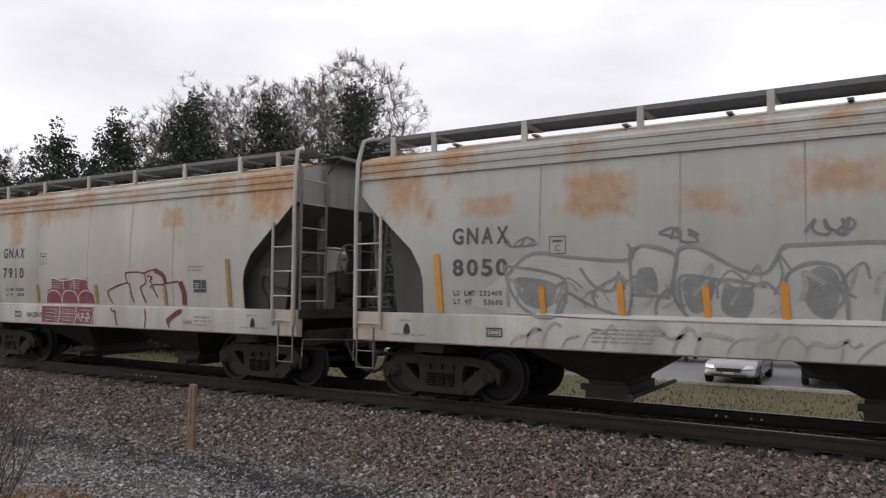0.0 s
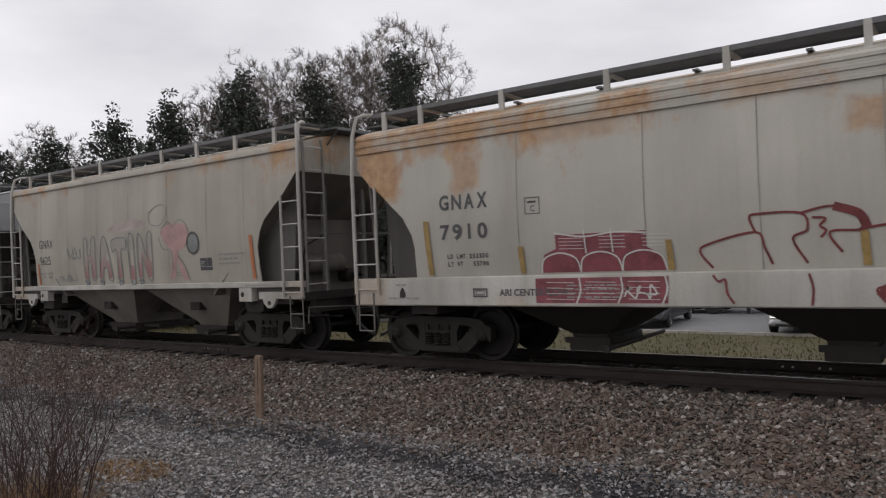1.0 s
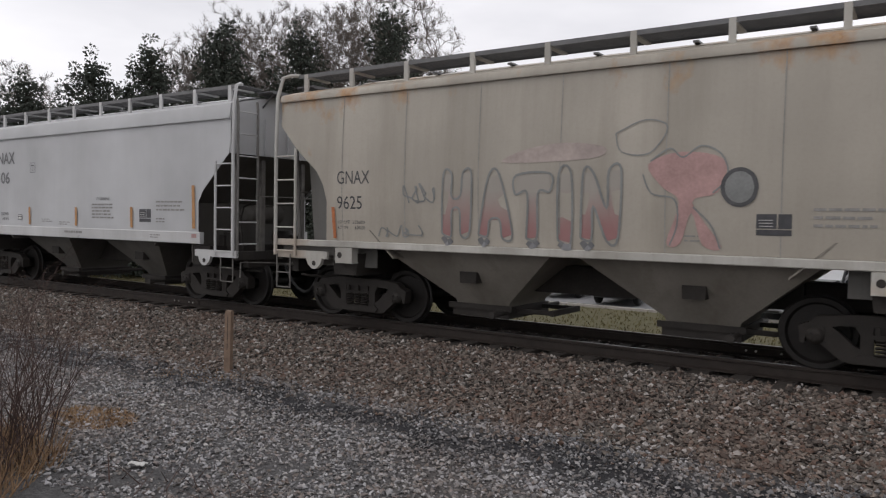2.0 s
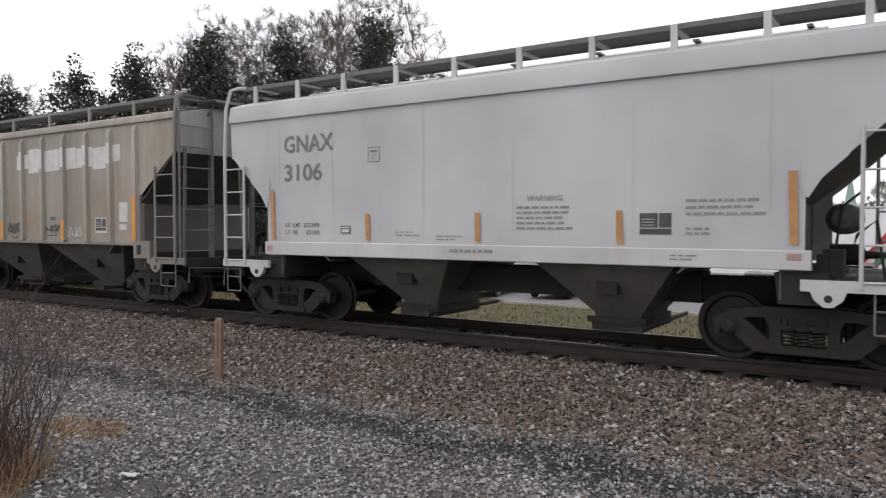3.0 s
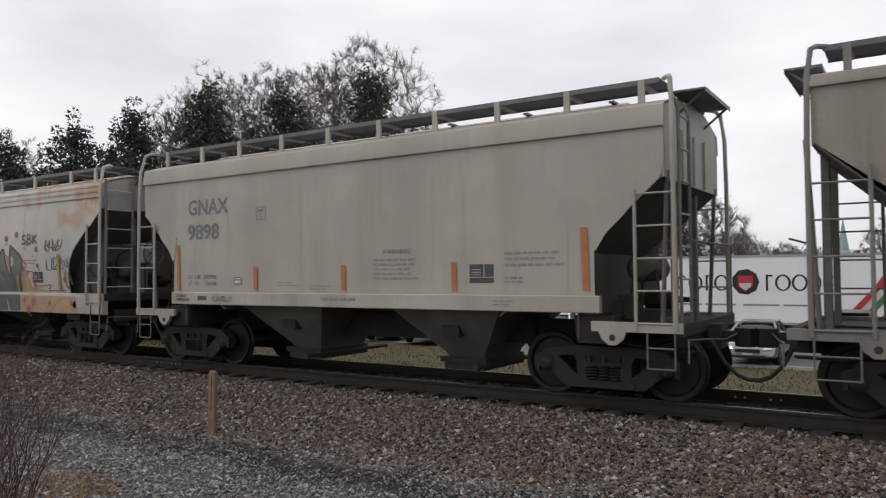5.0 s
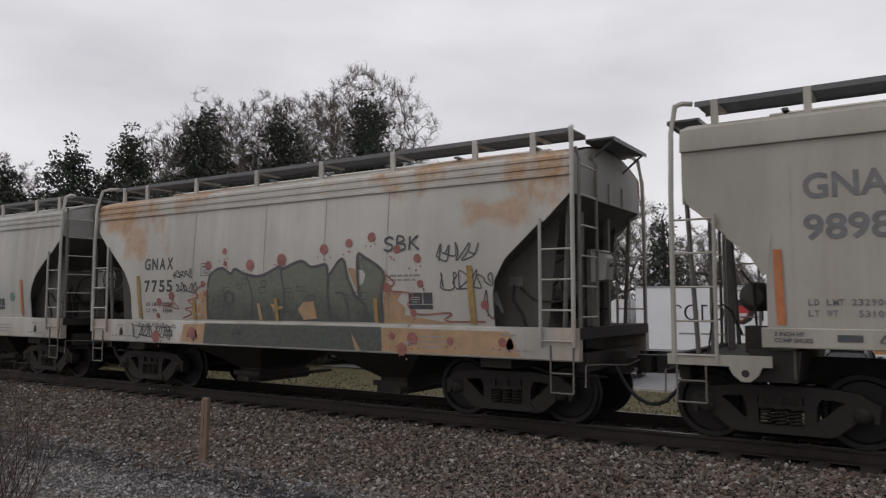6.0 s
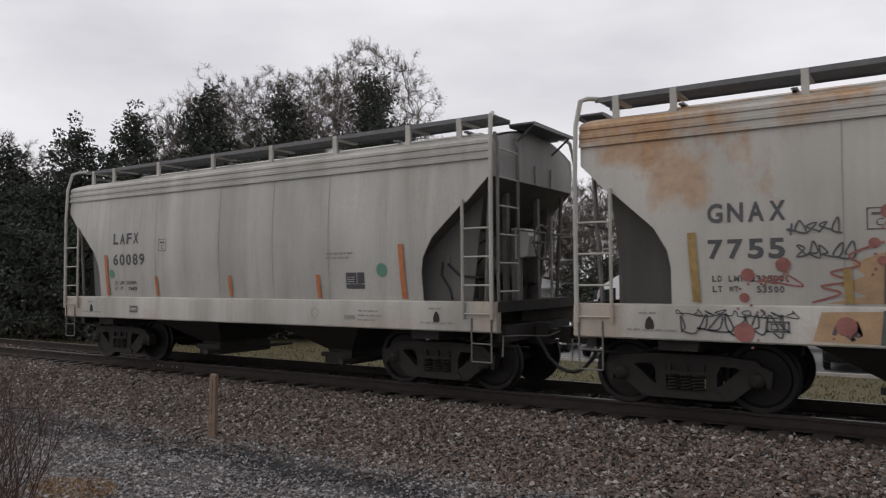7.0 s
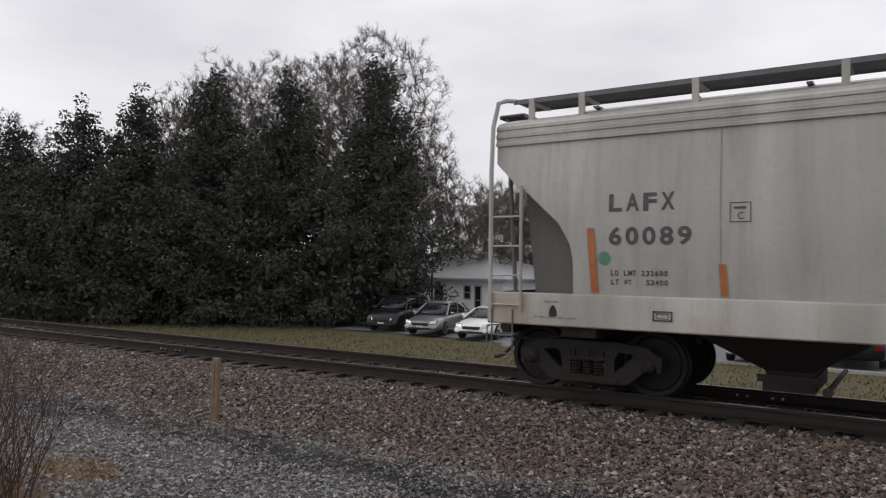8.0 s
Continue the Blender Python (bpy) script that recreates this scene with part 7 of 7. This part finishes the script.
def evergreen(x, y, height, width, seed, label, per=95, leaf=0.185):
    """A dense broad-leaved evergreen clad to the ground: boughs of leaf rosettes round a dark core."""
    rng = random.Random(seed)
    z = land(x, y)
    t = thing("evergreen_tree", label, "tree", "dark evergreens behind the lawn", pose(x, y, z))
    g = Geo()
    g.tube([(0, 0, -0.2), (0.1, 0.05, height * 0.4), (0.0, 0.1, height * 0.9)], 0.26, 8, 0.06)

    def profile(u):
        return width * (min(1.0, 0.80 + 0.8 * u) if u < 0.25 else (1 - (u - 0.25) / 0.75) ** 1.2 * 0.84 + 0.10)

    core, sprays = [], []
    for k in range(int(6 * height)):
        u = (k + rng.random()) / (6 * height)
        if u < 0.72:
            a, rr = rng.uniform(0, 2 * math.pi), profile(u) * 0.55 * math.sqrt(rng.random())
            core.append((Vector((rr * math.cos(a), rr * math.sin(a), 0.4 + u * height)), min(0.9, 0.3 + profile(u) * 0.28)))
    n = int(5.6 * height)
    for k in range(n):
        u = (k + rng.random()) / n
        a = k * 2.399 + rng.uniform(-0.6, 0.6)
        lobe = 1 + 0.65 * noise.noise(Vector((math.cos(a) * 1.2 + seed, math.sin(a) * 1.2, u * height * 0.36)))
        out = profile(u) * lobe * rng.uniform(0.75, 1.2)
        rise = out * (0.65 * u + 0.06) + rng.uniform(-0.15, 0.3)
        z0 = 0.35 + u * (height - 1.3)
        slim = 1 - 0.5 * max(0, (u - 0.5) / 0.5)
        tip = Vector((out * math.cos(a), out * math.sin(a), z0 + rise))
        for s in (0.45, 0.68, 0.87, 1.03):
            c = Vector((tip.x * s, tip.y * s, z0 + rise * s * s))
            sprays.append((c + Vector((rng.gauss(0, 0.15), rng.gauss(0, 0.15), rng.gauss(0, 0.1))), slim * (1.0 - 0.52 * s) * rng.uniform(0.8, 1.25)))
        if k % 2 == 0:
            g.tube([(0, 0, z0 - 0.2), (tip.x * 0.5, tip.y * 0.5, z0 + rise * 0.25), tuple(tip)], 0.06, 5, 0.012)
    for k in range(4):
        a, u = rng.uniform(0, 6.28), rng.uniform(0.45, 0.82)
        for m in range(5):
            rr = profile(u) * 0.75
            sprays.append((Vector((rr * math.cos(a), rr * math.sin(a), height * u + 0.35 + 0.36 * m)), 0.44 - 0.06 * m))
    for k in range(5):
        a, u = rng.uniform(0, 6.28), rng.random()
        sprays.append((Vector((width * 0.2 * u * math.cos(a), width * 0.2 * u * math.sin(a), height * (1 - 0.15 * u) - 0.25 + 0.45 * rng.random())), 0.34))
    part("trunk", g, M_BARK, t)
    part("inner_foliage", leaf_cloud(core, leaf * 1.9, rng, per * 0.3), M_LEAF, t, "dense shaded inner leaves", smooth=0)
    part("crown", leaf_cloud(sprays, leaf, rng, per * 1.1, -0.1, 0.5), M_LEAF, t, "dark leaf rosettes on upswept boughs", smooth=0)


def crown_skeleton(height, wide, n, rng, seed):
    """A trunk and limbs that reach out, fork by fork, to points spread through a domed crown."""
    cz, rz, rw = height * 0.60, height * 0.40, height * wide
    nodes = [(0.0, 0.0, -0.2)]
    up = [-1]
    k = 0
    while nodes[-1][2] < height * 0.34:
        p = nodes[-1]
        nodes.append((p[0] + rng.normal(0, 0.04), p[1] + rng.normal(0, 0.04), p[2] + 0.6))
        up.append(k)
        k += 1
    fork = np.array(nodes[-1])
    d = rng.normal(0, 1, (n, 3))
    d /= np.linalg.norm(d, axis=1)[:, None]
    lobe = np.array([0.95 + 0.20 * noise.noise(Vector((a * 2.1 + seed, b * 2.1, c * 2.1))) for a, b, c in d])
    r = rng.random(n) ** 0.36 * lobe
    goal = np.stack([d[:, 0] * rw * r, d[:, 1] * rw * r, cz + d[:, 2] * rz * r], 1)
    goal = goal[goal[:, 2] > height * 0.26]
    goal = goal[np.argsort(np.linalg.norm(goal - fork, axis=1))]
    table = np.zeros((len(nodes) + 14 * len(goal), 3))
    table[:len(nodes)] = nodes
    count = len(nodes)
    tips = []
    for q in goal:
        off = q - table[:count]
        cost = np.linalg.norm(off, axis=1) + 0.9 * np.maximum(0, -off[:, 2] + 0.15)
        cost[:max(1, len(nodes) - 5)] += 30
        a = int(np.argmin(cost))
        start = table[a].copy()
        gap = float(np.linalg.norm(q - start))
        steps = min(12, max(1, int(gap / 0.5)))
        side = rng.normal(0, 0.045 * gap, 3)
        last = a
        for m in range(1, steps + 1):
            u = m / steps
            table[count] = start + (q - start) * u + side * math.sin(math.pi * u) + (0 if m == steps else rng.normal(0, 0.03, 3))
            up.append(last)
            last = count
            count += 1
        tips.append(last)
    return table[:count], np.array(up), tips


def bare_tree(x, y, height, seed, label, leaves=0, wide=0.30, rich=1.0, group="leafless trees"):
    """A winter tree: trunk and forking limbs, a haze of fine twigs, and a few withered leaves."""
    rng = np.random.default_rng(seed)
    t = thing("bare_tree", label, "tree", group, pose(x, y, land(x, y)))
    pts, up, tips = crown_skeleton(height, wide, int(1500 * rich), rng, seed)
    load = np.ones(len(pts))
    for k in range(len(pts) - 1, 0, -1):
        load[up[k]] += load[k]
    rad = np.minimum(0.0078 * load ** 0.43, height * 0.016)
    g = Geo()
    for k in range(1, len(pts)):
        a, b = Vector(pts[up[k]]), Vector(pts[k])
        g.tube([a, b], min(rad[up[k]], rad[k] * 1.5), 4 if rad[k] > 0.03 else 3, rad[k])
    part("trunk", g, M_TWIG, t)
    tw, lv = Geo(), []
    first = int(np.argmax(pts[:, 2] > height * 0.3)) + 2
    for i in list(tips) + [int(q) for q in rng.integers(first, len(pts), int(2.4 * len(tips)))]:
        p = Vector(pts[i])
        along = (p - Vector(pts[up[i]])).normalized()
        out = Vector((p.x, p.y, (p.z - height * 0.5) * 0.9)).normalized()
        p = p - along * rng.uniform(0, 0.4)
        for m in range(3):
            d = (along * 0.8 + out * 0.35 + Vector(rng.normal(0, 0.55, 3)) + Vector((0, 0, 0.15))).normalized()
            e = p + d * rng.uniform(0.22, 0.58)
            w = d.orthogonal().normalized() * 0.008
            tw.add([tuple(p - w), tuple(p + w), tuple(e + w * 0.5), tuple(e - w * 0.5)], [(0, 1, 2, 3)])
            for q in range(2):
                s0 = p.lerp(e, rng.uniform(0.25, 0.9))
                d2 = (d + Vector(rng.normal(0, 0.6, 3))).normalized()
                e2 = s0 + d2 * rng.uniform(0.10, 0.28)
                w2 = d2.orthogonal().normalized() * 0.007
                tw.add([tuple(s0 - w2), tuple(s0 + w2), tuple(e2)], [(0, 1, 2)])
                if rng.random() < leaves * 0.085:
                    lv.append((e2, 0.2))
    part("twig_haze", tw, M_TWIG, t, "haze of fine grey-brown twigs", smooth=0)["kind"] = "stuff"
    if lv:
        part("withered_foliage", leaf_cloud(lv, 0.08, random.Random(seed), 34), M_BROWNLEAF, t, "sparse brown leaves", smooth=0)["kind"] = "stuff"


E_LABEL = "tall dark green broad-leaved evergreen clad to the ground"
for k, (az, dist, h, w) in enumerate(((38.3, 41, 13.6, 3.8), (45.2, 41.5, 12.6, 4.0), (50.7, 42, 12.7, 4.0), (55.7, 43, 11.5, 3.7), (59.5, 45, 10.8, 4.1), (63.6, 48, 10.0, 4.2), (66.8, 52, 9.6, 4.4), (70, 57, 9.8, 5), (37.9, 39.5, 7.2, 2.7), (47.8, 39.5, 8.3, 3.6), (53.3, 40, 8.3, 3.6), (41.9, 38.8, 8.0, 3.5), (57.8, 41, 7.4, 3.6), (61.8, 44, 7.6, 3.8), (73, 64, 10.5, 5))):
    a = radians(az)
    evergreen(-dist * math.sin(a), dist * math.cos(a) - 11.165, h * 1.09 + 0.25, w * 1.12, 100 + k, E_LABEL, 140 if k < 8 else 95, 0.205)
B_LABEL = "tall leafless deciduous tree with a few brown leaves"
for k, (az, dist, h, lv) in enumerate(((38.6, 50, 18.8, 5), (42.2, 51.5, 17.5, 4), (46.6, 52, 17.2, 3), (50.2, 52.5, 16.6, 2), (53.2, 54, 14.6, 1), (35.4, 50, 12.0, 2), (63.8, 75, 16.0, 0), (61.2, 80, 14.0, 0))):
    a = radians(az)
    bare_tree(-dist * math.sin(a), dist * math.cos(a) - 11.165, h * 1.05, 200 + k, B_LABEL, lv, 0.275 if k < 2 else 0.25, 1.2 if k < 1 else 1.0 if k < 6 else 0.7)
for k, (az, dist, h, lv) in enumerate(((31.0, 50, 9.4, 4), (28.4, 56, 10.0, 4), (26.0, 56, 10.5, 9), (24.0, 58, 11.0, 6), (21.5, 56, 11.0, 2), (18.8, 52, 11.0, 1), (13.2, 56, 9.0, 1), (11.0, 60, 6.5, 1), (8.0, 75, 6.0, 1), (1.0, 75, 8.5, 0), (-3.0, 70, 9.5, 0), (6.0, 95, 6, 0))):
    a = radians(az)
    bare_tree(-dist * math.sin(a), dist * math.cos(a) - 11.165, h, 300 + k, "bare winter tree with brownish twigs beyond the car park", lv, 0.36, 0.55)
for k, (az, dist, h, w) in enumerate(((15.9, 46, 9.0, 2.3), (20.5, 48, 5.0, 2.6), (14.0, 46, 4.6, 2.2), (11.0, 47, 4.2, 2.4), (7.5, 60, 4.8, 2.6), (22.8, 50, 4.2, 2.4), (27.5, 52, 3.6, 2.6), (1.8, 95, 6.0, 3.0))):
    a = radians(az)
    evergreen(-dist * math.sin(a), dist * math.cos(a) - 11.165, h, w, 400 + k, "rounded dark evergreen beyond the car park", 45, 0.22)


# far woods close the horizon
def far_woods():
    rng = random.Random(6)
    cl = []
    for k in range(700):
        a = radians(rng.uniform(-75, 100))
        d = rng.uniform(150, 210)
        cl.append((Vector((-d * math.sin(a), d * math.cos(a) - 11, rng.uniform(-1.5, 4.2 + 1.6 * noise.noise(Vector((a * 9, 0, 0)))))), 1.6))
    ob = new("far_woods", leaf_cloud(cl, 1.3, rng, 9).mesh("far_woods", M_BROWNLEAF, 0, False))
    tagged(ob, "distant brown winter woods on the horizon", "woods", kind="stuff")


far_woods()


# ---- foreground brush and lawn ----
def brush(x, y, n, height, seed, label):
    rng = random.Random(seed)
    b = thing("bush", label, "bush", at=pose(x, y, land(x, y)))
    stems = Geo()
    tips = []
    for k in range(n):
        a = rng.uniform(0, 6.28)
        p = Vector((0.45 * rng.random() * math.cos(a), 0.45 * rng.random() * math.sin(a), -0.05))
        d = Vector((0.3 * math.cos(a) + rng.gauss(0, 0.1), 0.22 * math.sin(a) + rng.gauss(0, 0.1), 1)).normalized()
        grow(stems, p, d, height * rng.uniform(0.28, 0.45), 0.0065, 3, rng, tips, 0.5, 0.08, (1, 2), 0.72, 0.13, 4)
    part("brushwood", stems, M_STEM, b)
    blades = Geo()
    for k in range(420):
        a, r = rng.uniform(0, 6.28), 0.5 * math.sqrt(rng.random())
        p = Vector((r * math.cos(a), r * math.sin(a), 0))
        q = p + Vector((rng.gauss(0, 0.12), rng.gauss(0, 0.12), rng.uniform(0.12, 0.42)))
        w = Vector((rng.uniform(-1, 1), rng.uniform(-1, 1), 0)).normalized() * 0.006
        blades.add([tuple(p - w), tuple(p + w), tuple(q)], [(0, 1, 2)])
    part("dry_grass", blades, M_DRY, b, "tangle of dry rust-coloured grass", smooth=0)


brush(-7.05, -7.85, 30, 1.95, 1, "leafless bush of thin red-brown stems with dry grass")
brush(-7.75, -7.7, 26, 1.8, 3, "thin leafless bush of red-brown stems")
brush(-6.65, -8.35, 16, 1.0, 2, "low leafless bush with dry rust-coloured grass")


def tuft(name, x, y, n, spread, tall, seed, label, mat=None, cat="grass"):
    rng = random.Random(seed)
    g = Geo()
    z = land(x, y)
    for k in range(n):
        a, r = rng.uniform(0, 6.28), spread * math.sqrt(rng.random())
        p = Vector((x + r * math.cos(a) * 1.6, y + r * math.sin(a), z))
        q = p + Vector((rng.gauss(0, tall * 0.7), rng.gauss(0, tall * 0.7), rng.uniform(0.2, 1.0) * tall))
        w = Vector((rng.uniform(-1, 1), rng.uniform(-1, 1), 0)).normalized() * 0.008
        g.add([tuple(p - w), tuple(p + w), tuple(q)], [(0, 1, 2)])
    ob = new(name, g.mesh(name, mat or M_DRY, 0, False))
    tagged(ob, label, cat, kind="stuff")


tuft("dry_grass_patch", -8.0, -6.45, 2200, 0.38, 0.06, 3, "flat patch of orange-brown dead grass on the gravel")
tuft("dry_leaf_patch", -9.2, -4.1, 350, 0.5, 0.05, 4, "scatter of brown dead leaves at the foot of the post")
tuft("verge_weeds", -5.2, -7.3, 60, 0.6, 0.34, 5, "thin dry weed stalks in the gravel", M_STEM)


def litter(x, y, size, turn, seed):
    """A crumpled scrap of white plastic."""
    rng = random.Random(seed)
    n = 5
    top = [[((i / n - 0.5) * size * 1.7, (j / n - 0.5) * size, 0.012 + rng.uniform(0, size * 0.28)) for i in range(n + 1)] for j in range(n + 1)]
    g = Geo()
    g.v = [p for row in top for p in row] + [(p[0] * 0.95, p[1] * 0.95, p[2] - 0.008) for row in top for p in row]
    w, m = n + 1, (n + 1) ** 2
    for j in range(n):
        for i in range(n):
            q = (j * w + i, j * w + i + 1, (j + 1) * w + i + 1, (j + 1) * w + i)
            g.f += [q, tuple(k + m for k in q[::-1])]
    ob = new("litter_scrap", g.mesh("litter_scrap", M_WHITE, 0))
    ob.matrix_basis = pose(x, y, land(x, y) + 0.015, 0, 0, turn)
    tagged(ob, "crumpled scrap of white plastic on the gravel", "litter", "scraps of litter")


litter(-6.05, -7.15, 0.10, 20, 1)
litter(-7.9, -5.6, 0.05, 70, 2)


def lawn():
    rng = np.random.default_rng(9)
    n = 26000
    x, y = rng.uniform(-60, 8, n), 3.2 + 11.2 * rng.random(n) ** 1.2
    z = np.array([land(a, b) for a, b in zip(x, y)])
    h, w = rng.uniform(0.04, 0.11, n), rng.uniform(0.012, 0.03, n)
    a = rng.uniform(0, 6.28, n)
    v = np.empty((n, 3, 3))
    v[:, 0] = np.stack([x - w * np.cos(a), y - w * np.sin(a), z - 0.01], 1)
    v[:, 1] = np.stack([x + w * np.cos(a), y + w * np.sin(a), z - 0.01], 1)
    v[:, 2] = np.stack([x + rng.normal(0, 0.04, n), y + rng.normal(0, 0.04, n), z + h], 1)
    me = bpy.data.meshes.new("lawn_grass")
    me.from_pydata(v.reshape(-1, 3).tolist(), [], np.arange(3 * n).reshape(-1, 3).tolist())
    me.materials.append(M_LAWNBLADE)
    tagged(new("lawn_grass", me), "short yellow-green winter grass", "grass", kind="stuff")


lawn()


# ---- the train rolls ----
def rolled(t):
    u = t - 4.0
    return 11.2836 * u - 0.0162 * u * u


def motions():
    for car, x0 in TRAIN:
        walk(car, [(0.25 * k, pose(x0 + rolled(0.25 * k), 0, 0)) for k in range(33)])
    for ws, dx in WHEELSETS:
        walk(ws, [(k / 30, pose(dx, 0, WHEEL_R) @ Matrix.Rotation((rolled(k / 30) / WHEEL_R) % (2 * math.pi), 4, "Y")) for k in range(241)])


motions()
